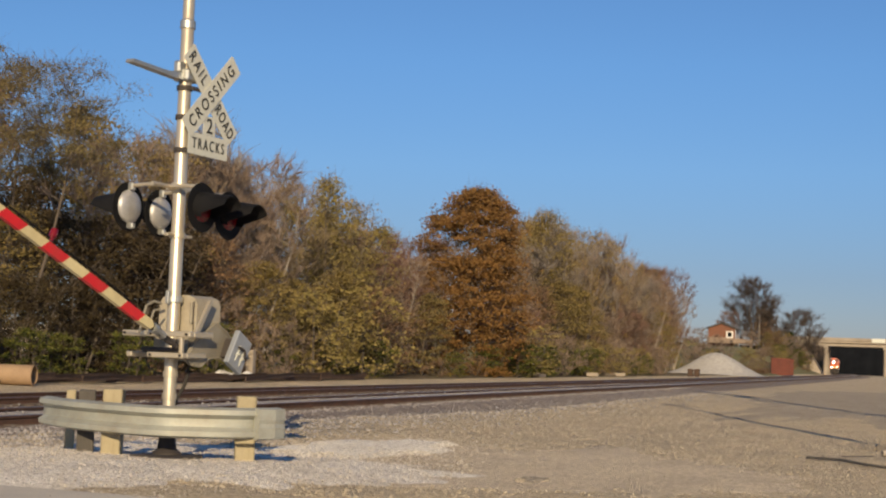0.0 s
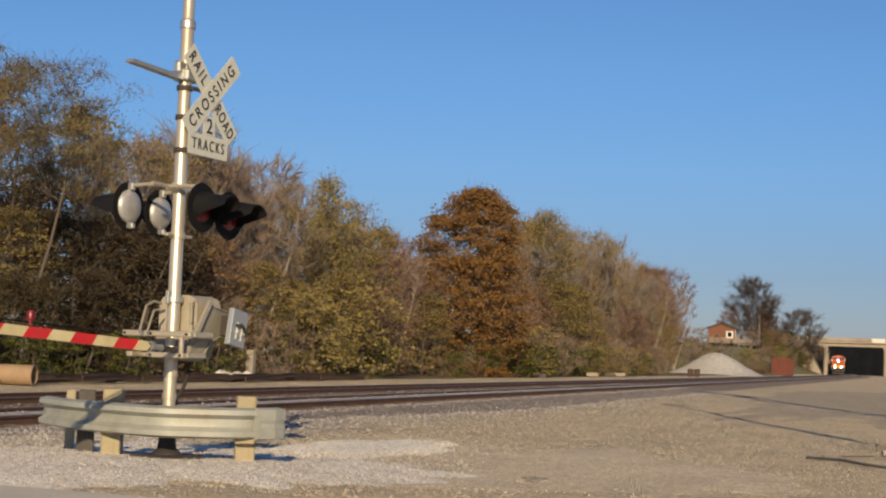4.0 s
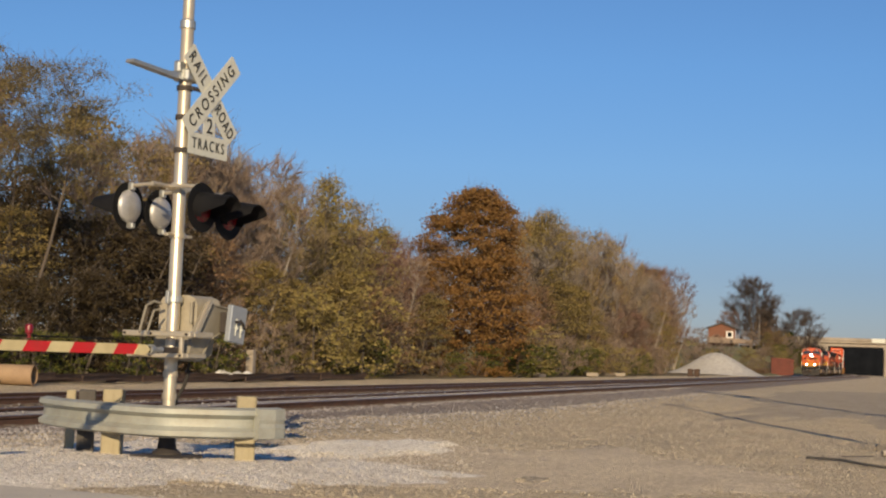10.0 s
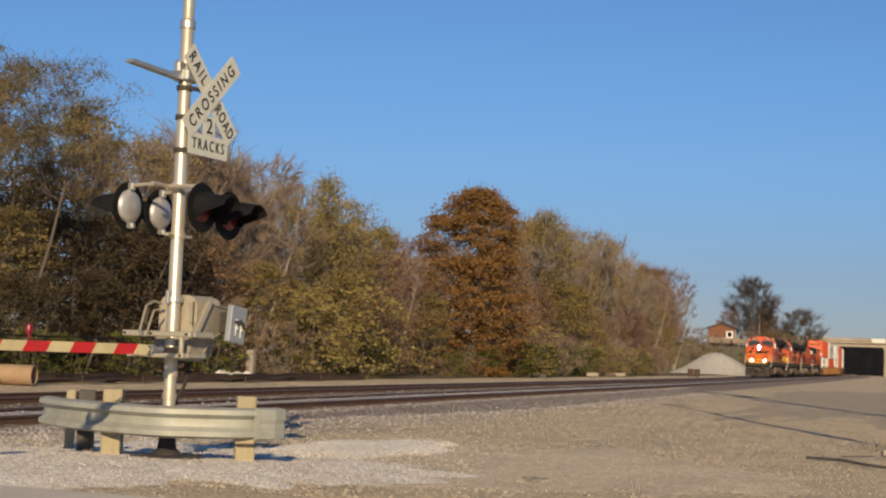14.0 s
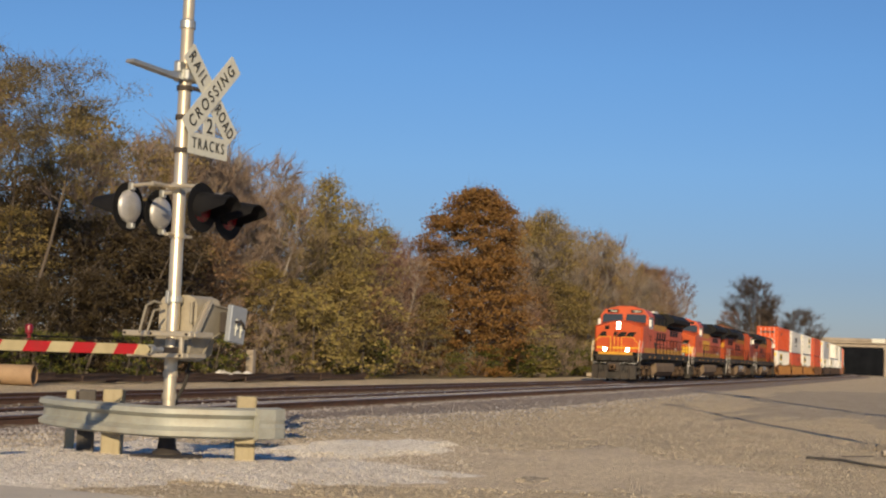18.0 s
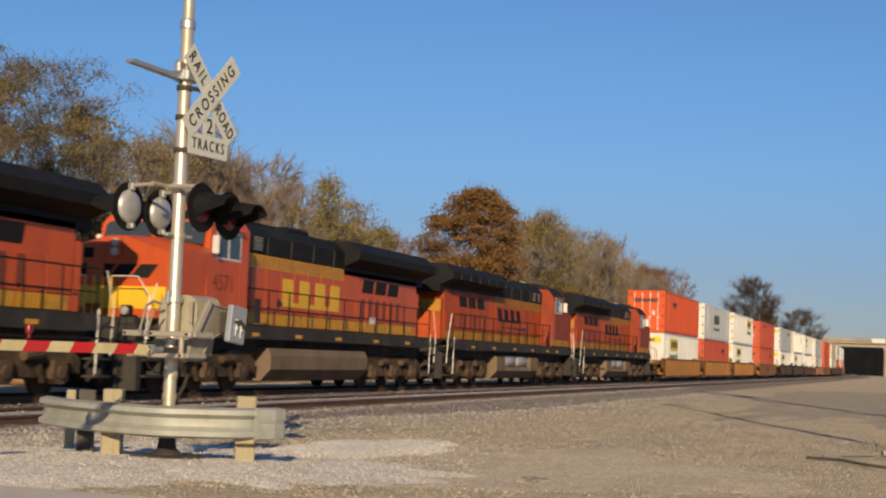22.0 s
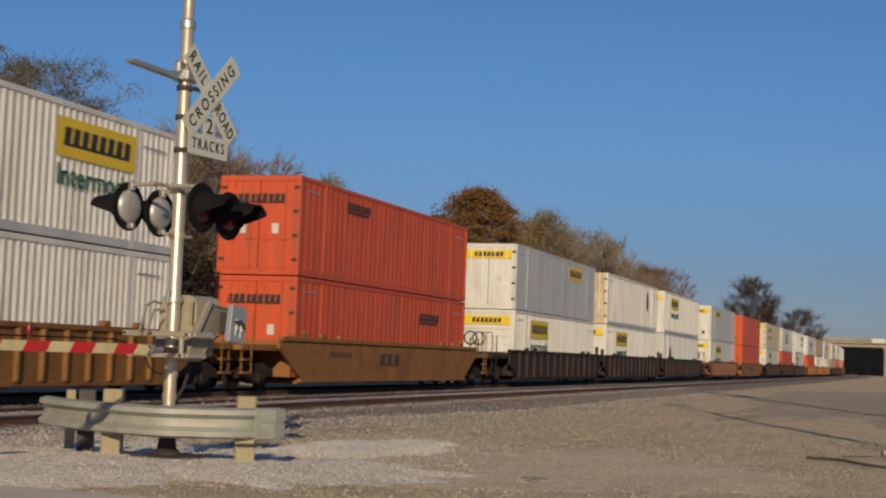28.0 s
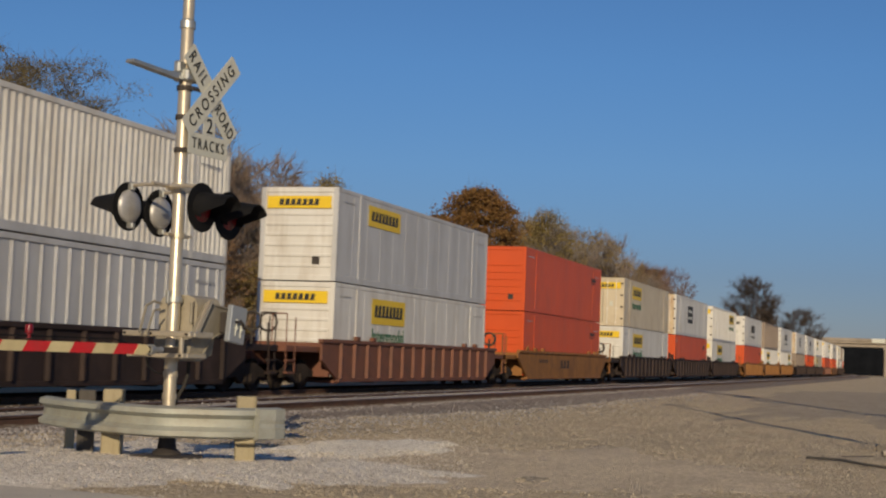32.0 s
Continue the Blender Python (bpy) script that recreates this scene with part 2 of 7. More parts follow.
M["c_cream"] = mat("cream_container_paint", (0.6, 0.53, 0.4), (0.5, 0.43, 0.31), 0.5, 0.5, bump=0.03, dirt=(0.36, 0.27, 0.17), dirt_scale=0.7, dirt_amount=0.6)
M["c_grey"] = mat("silver_grey_container_sheet", (0.56, 0.565, 0.575), (0.44, 0.445, 0.455), 0.5, 0.5, 0.1, 0.03, dirt=(0.32, 0.31, 0.3), dirt_scale=0.8, dirt_amount=0.6, stretch=(1.6, 1.6, 0.35))
M["c_taupe"] = mat("taupe_container_paint", (0.3, 0.24, 0.19), (0.24, 0.19, 0.15), 0.5, 0.6, bump=0.05)
M["rust"] = mat("rust_streaked_paint", (0.62, 0.52, 0.37), (0.48, 0.37, 0.23), 1.2, 0.75, bump=0.08, dirt=(0.27, 0.13, 0.06), dirt_scale=1.4, dirt_amount=0.85, stretch=(1.5, 1.5, 0.5))
M["label"] = mat("yellow_label_vinyl", (0.74, 0.52, 0.02), (0.66, 0.45, 0.02), 2, 0.5, bump=0)
M["green_ink"] = mat("green_lettering", (0.02, 0.14, 0.06), (0.015, 0.1, 0.045), 2, 0.6, bump=0)
M["well_yellow"] = mat("ochre_well_car_paint", (0.27, 0.125, 0.036), (0.16, 0.074, 0.024), 0.9, 0.7, bump=0.08, dirt=(0.075, 0.04, 0.024), dirt_scale=1.2, dirt_amount=0.85, stretch=(1, 1, 0.5), spec=0.2)
M["well_brown"] = mat("brown_well_car_paint", (0.31, 0.145, 0.044), (0.21, 0.096, 0.032), 0.9, 0.7, bump=0.06, dirt=(0.11, 0.06, 0.035), dirt_scale=1.0, dirt_amount=0.75, spec=0.2)
M["well_red"] = mat("oxide_red_well_car_paint", (0.19, 0.075, 0.045), (0.13, 0.055, 0.035), 0.9, 0.7, bump=0.08, dirt=(0.06, 0.04, 0.03), dirt_scale=1.0, dirt_amount=0.7)
M["well_dark"] = mat("dark_brown_well_car_paint", (0.04, 0.027, 0.025), (0.022, 0.016, 0.015), 0.9, 0.75, bump=0.08, dirt=(0.08, 0.05, 0.04), dirt_scale=1.0, spec=0.2)
M["bark"] = mat("grey_brown_bark", (0.14, 0.115, 0.092), (0.065, 0.052, 0.042), 3, 0.9, bump=0.4, fine=25, stretch=(3, 3, 0.5), jitter=0.3)
M["pale_bark"] = mat("pale_bark", (0.34, 0.3, 0.25), (0.2, 0.17, 0.14), 3, 0.9, bump=0.3, fine=25, stretch=(3, 3, 0.5))
M["concrete"] = mat("bridge_concrete", (0.34, 0.29, 0.235), (0.24, 0.205, 0.165), 0.3, 0.85, bump=0.1, dirt=(0.15, 0.125, 0.1), dirt_scale=0.25)
# dark foliage taken down to near black, so the colour includes its shade
M["thicket"] = mat("thicket_with_shade", (0.011, 0.0125, 0.016), (0.005, 0.006, 0.008), 0.4, 1.0, bump=0.8, fine=3, spec=0.02)
M["pile"] = mat("pale_limestone_pile", (0.42, 0.405, 0.39), (0.31, 0.295, 0.28), 0.8, 0.95, bump=0.9, fine=9, pebble=5)
M["pipe"] = mat("tan_rusty_pipe", (0.36, 0.25, 0.15), (0.24, 0.16, 0.1), 1.2, 0.75, bump=0.15, dirt=(0.15, 0.1, 0.065), dirt_scale=1.5, dirt_amount=0.7)
M["brick"] = mat("orange_cladding", (0.2, 0.085, 0.05), (0.13, 0.058, 0.036), 1.2, 0.85, bump=0.15, stretch=(1, 1, 6), dirt=(0.09, 0.05, 0.035), dirt_scale=0.8)
M["shingle"] = mat("dark_shingles", (0.09, 0.085, 0.08), (0.06, 0.055, 0.05), 2, 0.9, bump=0.3)
M["deckwood"] = mat("weathered_deck_wood", (0.3, 0.23, 0.175), (0.2, 0.15, 0.115), 2, 0.85, bump=0.2)
M["rustbox"] = mat("rust_red_steel", (0.15, 0.042, 0.03), (0.09, 0.03, 0.022), 0.8, 0.8, bump=0.1)
M["scrap"] = mat("rusty_scrap_metal", (0.085, 0.05, 0.034), (0.04, 0.027, 0.022), 3, 0.85, bump=0.3)
M["trash"] = mat("pale_plastic_rubbish", (0.68, 0.66, 0.64), (0.5, 0.47, 0.44), 3, 0.6, bump=0.3)
LEAF = {
    "olive": leaf_mat("olive_gold_leaves", [(0.083, 0.065, 0.026), (0.203, 0.157, 0.057), (0.314, 0.231, 0.083), (0.176, 0.144, 0.054)]),
    "gold": leaf_mat("yellow_gold_leaves", [(0.129, 0.106, 0.039), (0.239, 0.189, 0.066), (0.34, 0.267, 0.092), (0.193, 0.166, 0.059)]),
    "rust": leaf_mat("rust_orange_leaves", [(0.06, 0.036, 0.015), (0.19, 0.1, 0.034), (0.26, 0.14, 0.046), (0.13, 0.086, 0.03)]),
    "brown": leaf_mat("dry_brown_leaves", [(0.088, 0.059, 0.04), (0.198, 0.127, 0.075), (0.264, 0.16, 0.09), (0.132, 0.092, 0.064)]),
    "twig": leaf_mat("grey_brown_twigs", [(0.141, 0.106, 0.083), (0.235, 0.175, 0.137), (0.302, 0.231, 0.179), (0.179, 0.137, 0.108)]),
    "amber": leaf_mat("amber_leaves", [(0.112, 0.083, 0.034), (0.269, 0.185, 0.063), (0.381, 0.263, 0.09), (0.202, 0.151, 0.056)]),
    "tan": leaf_mat("pale_tan_twigs", [(0.164, 0.127, 0.082), (0.262, 0.205, 0.131), (0.328, 0.254, 0.156), (0.205, 0.164, 0.107)]),
    "ruddy": leaf_mat("ruddy_twigs", [(0.111, 0.073, 0.058), (0.183, 0.112, 0.088), (0.221, 0.136, 0.104), (0.136, 0.092, 0.07)]),
    # umber leaves, darkened further to hold the shade under overhanging branches
    "umber": leaf_mat("umber_and_shade_leaves", [(0.02, 0.016, 0.01), (0.05, 0.037, 0.02), (0.075, 0.054, 0.026), (0.036, 0.028, 0.015)]),
    "dusk": leaf_mat("dark_grey_twigs", [(0.045, 0.036, 0.032), (0.085, 0.067, 0.058), (0.115, 0.09, 0.076), (0.06, 0.05, 0.044)]),
    "grey": leaf_mat("pale_grey_twigs", [(0.145, 0.126, 0.109), (0.228, 0.196, 0.171), (0.29, 0.254, 0.217), (0.186, 0.16, 0.14)]),
    "haze": leaf_mat("dim_olive_leaves", [(0.09, 0.075, 0.038), (0.17, 0.138, 0.066), (0.23, 0.185, 0.085), (0.13, 0.11, 0.054)]),
    "conifer": leaf_mat("dark_conifer_needles", [(0.012, 0.022, 0.01), (0.028, 0.045, 0.016), (0.04, 0.06, 0.02), (0.02, 0.035, 0.014)]),
    "green": leaf_mat("green_yellow_leaves", [(0.03, 0.045, 0.012), (0.07, 0.085, 0.018), (0.16, 0.15, 0.03), (0.05, 0.065, 0.02)]),
}

# ---- mesh building ----


class Geo:
    """Points and faces of one mesh."""

    def __init__(self):
        self.v, self.f = [], []

    def add(self, vs, fs):
        o = len(self.v)
        self.v += [tuple(p) for p in vs]
        self.f += [tuple(i + o for i in q) for q in fs]
        return self

    def box(self, x0, x1, y0, y1, z0, z1, c=0.0):
        if not c:
            vs = [(x, y, z) for x in (x0, x1) for y in (y0, y1) for z in (z0, z1)]
            return self.add(vs, [(0, 1, 3, 2), (4, 6, 7, 5), (0, 4, 5, 1), (2, 3, 7, 6), (0, 2, 6, 4), (1, 5, 7, 3)])
        vs, ix = [], {}
        for sx in (0, 1):
            for sy in (0, 1):
                for sz in (0, 1):
                    e = ((x0, x1)[sx], (y0, y1)[sy], (z0, z1)[sz])
                    i = ((x0 + c, x1 - c)[sx], (y0 + c, y1 - c)[sy], (z0 + c, z1 - c)[sz])
                    for a in range(3):
                        ix[sx, sy, sz, a] = len(vs)
                        vs.append(tuple(e[j] if j == a else i[j] for j in range(3)))
        fs = []
        for a in range(3):
            b, d = [j for j in range(3) if j != a]
            for s in (0, 1):
                q = []
                for t, u in ((0, 0), (1, 0), (1, 1), (0, 1)):
                    k = [0, 0, 0]
                    k[a], k[b], k[d] = s, t, u
                    q.append(ix[(*k, a)])
                fs.append(q)
            for t in (0, 1):
                for u in (0, 1):
                    k0, k1 = [0, 0, 0], [0, 0, 0]
                    k0[b] = k1[b] = t
                    k0[d] = k1[d] = u
                    k1[a] = 1
                    fs.append([ix[(*k0, b)], ix[(*k1, b)], ix[(*k1, d)], ix[(*k0, d)]])
        for sx in (0, 1):
            for sy in (0, 1):
                for sz in (0, 1):
                    fs.append([ix[sx, sy, sz, a] for a in range(3)])
        return self.add(vs, fs)

    def prism(self, pts, a0, a1, axis="x"):
        def at(a, u, w):
            return {"x": (a, u, w), "y": (u, a, w), "z": (u, w, a)}[axis]
        n = len(pts)
        vs = [at(a0, *p) for p in pts] + [at(a1, *p) for p in pts]
        return self.add(vs, [tuple(range(n)), tuple(range(2 * n - 1, n - 1, -1))] + [(i, (i + 1) % n, n + (i + 1) % n, n + i) for i in range(n)])

    def cone(self, p0, p1, r0, r1=None, seg=12, caps=True):
        r1 = r0 if r1 is None else r1
        p0, p1 = Vector(p0), Vector(p1)
        d = (p1 - p0).normalized()
        u = d.orthogonal().normalized()
        w = d.cross(u)
        vs = []
        for p, r in ((p0, r0), (p1, r1)):
            vs += [tuple(p + r * (math.cos(2 * math.pi * i / seg) * u + math.sin(2 * math.pi * i / seg) * w)) for i in range(seg)]
        fs = [(i, (i + 1) % seg, seg + (i + 1) % seg, seg + i) for i in range(seg)]
        if caps:
            fs += [tuple(range(seg)), tuple(range(seg, 2 * seg))]
        return self.add(vs, fs)

    def tube(self, pts, r, seg=6):
        for a, b in zip(pts, pts[1:]):
            self.cone(a, b, r, r, seg)
        return self

    def lathe(self, prof, seg=20, axis="y", at=(0, 0, 0)):
        """prof: (radius, along) pairs turned round an axis."""
        vs, n = [], len(prof)
        for i in range(seg):
            c, s = math.cos(2 * math.pi * i / seg), math.sin(2 * math.pi * i / seg)
            for r, h in prof:
                p = {"y": (r * c, h, r * s), "x": (h, r * c, r * s), "z": (r * c, r * s, h)}[axis]
                vs.append((p[0] + at[0], p[1] + at[1], p[2] + at[2]))
        fs = [(i * n + j, ((i + 1) % seg) * n + j, ((i + 1) % seg) * n + j + 1, i * n + j + 1) for i in range(seg) for j in range(n - 1)]
        return self.add(vs, fs)

    def sweep(self, path, prof, closed=True, up=(0, 0, 1)):
        """prof: (side, up) pairs carried along a path."""
        up, n, vs = Vector(up), len(prof), []
        path = [Vector(p) for p in path]
        for i, p in enumerate(path):
            d = (path[min(i + 1, len(path) - 1)] - path[max(i - 1, 0)]).normalized()
            s = d.cross(up).normalized()
            vs += [tuple(p + a * s + b * up) for a, b in prof]
        m = n if closed else n - 1
        fs = [(i * n + j, i * n + (j + 1) % n, (i + 1) * n + (j + 1) % n, (i + 1) * n + j) for i in range(len(path) - 1) for j in range(m)]
        if closed:
            fs += [tuple(range(n)), tuple(range((len(path) - 1) * n, len(path) * n))]
        return self.add(vs, fs)

    def moved(self, m):
        self.v = [tuple(m @ Vector(p)) for p in self.v]
        return self

    def mesh(self, name, material, smooth=None, tidy=True):
        me = bpy.data.meshes.new(name)
        me.from_pydata(self.v, [], self.f)
        if tidy and len(self.f) < 20000:
            bm = bmesh.new()
            bm.from_mesh(me)
            bmesh.ops.recalc_face_normals(bm, faces=bm.faces)
            bm.to_mesh(me)
            bm.free()
        me.materials.append(material)
        if smooth:
            me.shade_smooth()
            me.set_sharp_from_angle(angle=radians(smooth))
        return me


def part(name, geo, material, parent=None, label="", smooth=None):
    ob = new(name, geo.mesh(name, material, smooth))
    ob.parent = parent
    if label:
        ob["label"] = label
    return ob


def thing(name, m, label, category, group="", kind=""):
    ob = new(name)
    ob.empty_display_size = 0.3
    ob.matrix_basis = m
    return tagged(ob, label, category, group, kind)


def lettering(name, text, height, m, material, parent, width=None, depth=0.003, label="", bold=0.0, gap=1.0):
    """Words as a thin mesh in the plane of m (x to the right, y up), centred."""
    cu = bpy.data.curves.new(name, "FONT")
    cu.body, cu.align_x, cu.align_y, cu.size, cu.extrude, cu.offset, cu.space_character = text, "CENTER", "CENTER", height / 0.7, depth, bold * height, gap
    tmp = bpy.data.objects.new(name, cu)
    scene.collection.objects.link(tmp)
    dg = bpy.context.evaluated_depsgraph_get()
    me = bpy.data.meshes.new_from_object(tmp.evaluated_get(dg))
    bpy.data.objects.remove(tmp)
    bpy.data.curves.remove(cu)
    xs = [v.co.x for v in me.vertices]
    k = width / (max(xs) - min(xs)) if width else 1.0
    me.transform(m @ Matrix.Diagonal((k, 1, 1, 1)))
    me.materials.clear()
    me.materials.append(material)
    ob = new(name, me)
    ob.parent = parent
    if label:
        ob["label"] = label
    return ob


# ---- the line of the railway: straight, then a slow bend beyond 290 m ----


def bend(x):
    if x < 290:
        return 0.0
    if x < 465:
        return 2.6e-4 * (x - 290) ** 2
    return 2.6e-4 * 175 ** 2 + 0.091 * (x - 465)


def bend_angle(x):
    return math.degrees(math.atan(0.0 if x < 290 else 5.2e-4 * (min(x, 465) - 290)))


TRAIN_Y, NEAR_Y, SPEED = 18.43, 14.2, 20.77
X_LIST = [-150, -60, 0, 60, 120, 180, 240, 290, 310, 330, 350, 370, 390, 410, 430, 450, 465, 560, 800, 1300]


def line(y, z):
    return [(x, y + bend(x), z) for x in X_LIST]


def structure(name, geo, material, label, category, smooth=None):
    return tagged(part(name, geo, material, None, label, smooth), label, category, "", "structure")


# ---- ground ----


def height(x, y):
    """The ground's own relief."""
    h = -0.16 - 0.1 * min(1, max(0, (x - 20) / 20))
    h += 0.1 * math.exp(-((x - 13.4) / 3.2) ** 2 - ((y - 7.2) / 3.4) ** 2)
    h += 0.15 * min(1, max(0, (14.5 - x) / 4)) if y < 30 else 0
    if y > 21:
        h += 0.12 * min(1, (y - 21) / 2)
    if -3 < y < 26 and 6 < x < 60:
        h += 0.022 * noise.noise((x * 0.9, y * 0.9, 0)) + 0.01 * noise.noise((x * 3.1, y * 3.1, 4))
    # bank that carries the far house and the road to the bridge
    if x > 226 and y > 21:
        u = min(1, max(0, (x - 226) / 66))
        w = min(1, max(0, (y - 21.4 - bend(x)) / 13))
        u, w = u * u * (3 - 2 * u), w * w * (3 - 2 * w)
        h += 5.0 * u * w + 0.3 * noise.noise((x * 0.08, y * 0.1, 2)) * u * w
    return h


def grid_sheet(xs, ys, z_of, skip=None):
    g, nx = Geo(), len(xs)
    vs = [(x, y, z_of(x, y)) for y in ys for x in xs]
    fs = [(j * nx + i, j * nx + i + 1, (j + 1) * nx + i + 1, (j + 1) * nx + i) for j in range(len(ys) - 1) for i in range(nx - 1) if not (skip and skip(xs[i] + 1e-3, ys[j] + 1e-3))]
    return g.add(vs, fs)


xs = [-4000, -1500, -500, -150, -60, -30, -15, -5, 0] + [4 + 0.4 * i for i in range(110)] + [48 + 3 * i for i in range(52)] + [205 + 6 * i for i in range(30)] + [400, 480, 700, 1500, 4500]
ys = [-4000, -1500, -500, -150, -60, -30, -15, -8] + [-4 + 0.4 * i for i in range(66)] + [22.4 + 1.3 * i for i in range(26)] + [58, 70, 120, 300, 1200, 4000]
structure("ground", grid_sheet(xs, ys, height), M["sand"], "dry sandy gravel ground with dusty patches", "ground", 60)


def patch(cx, cy, rx, ry, seed, lift, n=160, rings=12):
    """A worn-edged sheet that lies on the ground."""
    g, rnd = Geo(), random.Random(seed)
    vs = [(cx, cy, height(cx, cy) + lift)]
    wob = [0.8 + 0.4 * noise.noise((math.cos(6.283 * i / n) * 1.7 + seed, math.sin(6.283 * i / n) * 1.7, seed)) + 0.16 * noise.noise((math.cos(6.283 * i / n) * 7, math.sin(6.283 * i / n) * 7, seed)) + rnd.uniform(-0.05, 0.05) for i in range(n)]
    for r in range(1, rings + 1):
        for i in range(n):
            a, k = 6.283185 * i / n, r / rings * wob[i]
            x, y = cx + rx * k * math.cos(a), cy + ry * k * math.sin(a)
            vs.append((x, y, height(x, y) + (lift * min(1, (rings - r) / 3) + 0.02 * noise.noise((x * 5, y * 5, 1)) if r < rings else -0.02)))
    fs = [(0, 1 + i, 1 + (i + 1) % n) for i in range(n)]
    fs += [(1 + (r - 1) * n + i, 1 + r * n + i, 1 + r * n + (i + 1) % n, 1 + (r - 1) * n + (i + 1) % n) for r in range(1, rings) for i in range(n)]
    return g.add(vs, fs)


structure("white_gravel_apron", patch(13.2, 8.0, 6.2, 3.9, 3, 0.05), M["white_gravel"], "pale crushed limestone round the crossing signal", "gravel", 60)
structure("white_gravel_patch", patch(18.6, 7.2, 3.2, 1.35, 8, 0.054), M["bright_gravel"], "pale limestone patch beside the crossing", "gravel", 60)
structure("sand_patch", patch(17.4, 4.2, 6.0, 3.2, 5, 0.014), M["pale_sand"], "pale dusty sand worn into the gravel yard", "sand", 60)
structure("dark_spot", patch(15.2, 3.95, 0.45, 0.25, 31, 0.03), M["coarse"], "small dark spot on the sand", "dirt", 60)
structure("coarse_gravel", patch(72.0, 0.5, 48.0, 8.5, 21, 0.014), M["coarse"], "rougher darker gravel at the edge of the yard", "gravel", 60)
structure("road", grid_sheet([-2.0, 1, 4, 7, 9.6], [-60, -30, -10, 0, 4, 8, 11, 12.2], lambda x, y: height(x, y) + 0.05 + (0.1 if y > 11 else 0)), M["asphalt"], "worn dusty asphalt road up to the crossing", "road", 60)
structure("forest_floor", grid_sheet([20 + 6 * i for i in range(32)], [25.5, 27, 30, 40, 60, 90], lambda x, y: height(x, y) + 0.03 + 0.08 * noise.noise((x, y, 1)) + (0.05 if y > 26 else -0.06)), M["litter"], "leaf litter and dry weeds under the trees", "ground", 60)
structure("bank", grid_sheet([223 + 6 * i for i in range(27)], [21 + 1.3 * i for i in range(27)] + [70, 110], lambda x, y: height(x, y) + 0.06 * (1 if x > 228 and y > 22.6 + bend(x) else -1)), M["grass"], "rough autumn grass on the bank below the house", "bank", 60)

# ---- two tracks ----
BED = [(-2.1, -0.62), (-1.55, -0.2), (-1.3, -0.16), (1.3, -0.16), (1.55, -0.2), (2.1, -0.62)]
for nm, yy in (("track_bed", TRAIN_Y), ("track_bed", NEAR_Y)):
    structure(nm, Geo().sweep(line(yy, 0), BED, True), M["ballast"], "grey-brown crushed stone ballast under the track", "track bed")
structure("ballast_fill", Geo().sweep(line((TRAIN_Y + NEAR_Y) / 2, 0), [(-0.9, -0.5), (-0.85, -0.15), (0.85, -0.15), (0.9, -0.5)], True), M["ballast"], "ballast filled in between the two tracks", "track bed")
structure("gauge_fill", Geo().sweep(line(NEAR_Y, 0), [(-0.66, -0.3), (-0.66, -0.07), (-0.4, -0.04), (0.4, -0.04), (0.66, -0.07), (0.66, -0.3)], True), M["gauge_stone"], "pale grey stone packed between the rails of the near track", "track bed")
structure("ballast_shoulder", Geo().sweep(line(NEAR_Y - 2.3, 0), [(-0.95, -0.13), (-0.95, -0.6), (1.6, -0.6), (1.6, -0.29), (0.6, -0.22), (-0.2, -0.16)], True), M["ballast"], "sloping shoulder of grey ballast beside the track", "track bed")
RAIL = [(-0.075, -0.18), (0.075, -0.18), (0.075, -0.165), (0.012, -0.14), (0.012, -0.045), (0.036, -0.035), (0.036, -0.004), (-0.036, -0.004), (-0.036, -0.035), (-0.012, -0.045), (-0.012, -0.14), (-0.075, -0.165)]
for yy, lab in ((TRAIN_Y, "train"), (NEAR_Y, "empty")):
    for s in (-0.7525, 0.7525):
        r = structure("rail", Geo().sweep(line(yy + s, 0), RAIL), M["rail"], "rusty steel rail with a worn bright head", "rail")
        part("rail_head", Geo().sweep(line(yy + s, 0), [(-0.034, -0.004), (0.034, -0.004), (0.03, 0.002), (-0.03, 0.002)]), M["railhead"], r, "polished running surface")
tie_rnd = random.Random(5)
tie_mesh = Geo().box(-0.115, 0.115, -1.28, 1.28, -0.36, -0.13, 0.012).mesh("tie", M["tie"])
sleepers = thing("railway_ties", Matrix.Identity(4), "dark weathered wooden ties carrying the near track", "railway ties", "", "structure")
for i in range(190):
    t = new("tie", tie_mesh)
    t.parent = sleepers
    t.matrix_basis = pose(8 + i * 0.52 + tie_rnd.uniform(-0.03, 0.03), NEAR_Y + tie_rnd.uniform(-0.06, 0.06), tie_rnd.uniform(-0.02, 0.015), 0, 0, tie_rnd.uniform(-1, 1))
g = Geo()
for i in range(900):
    x = -20 + i * 0.52
    if not 7.8 < x < 107:
        g.box(x - 0.115, x + 0.115, NEAR_Y + bend(x) - 1.28, NEAR_Y + bend(x) + 1.28, -0.36, -0.13)
    g.box(x - 0.115, x + 0.115, TRAIN_Y + bend(x) - 1.28, TRAIN_Y + bend(x) + 1.28, -0.36, -0.13)
tagged(part("far_ties", g, M["tie"]), "dark weathered wooden ties under both tracks", "railway ties", "", "stuff")


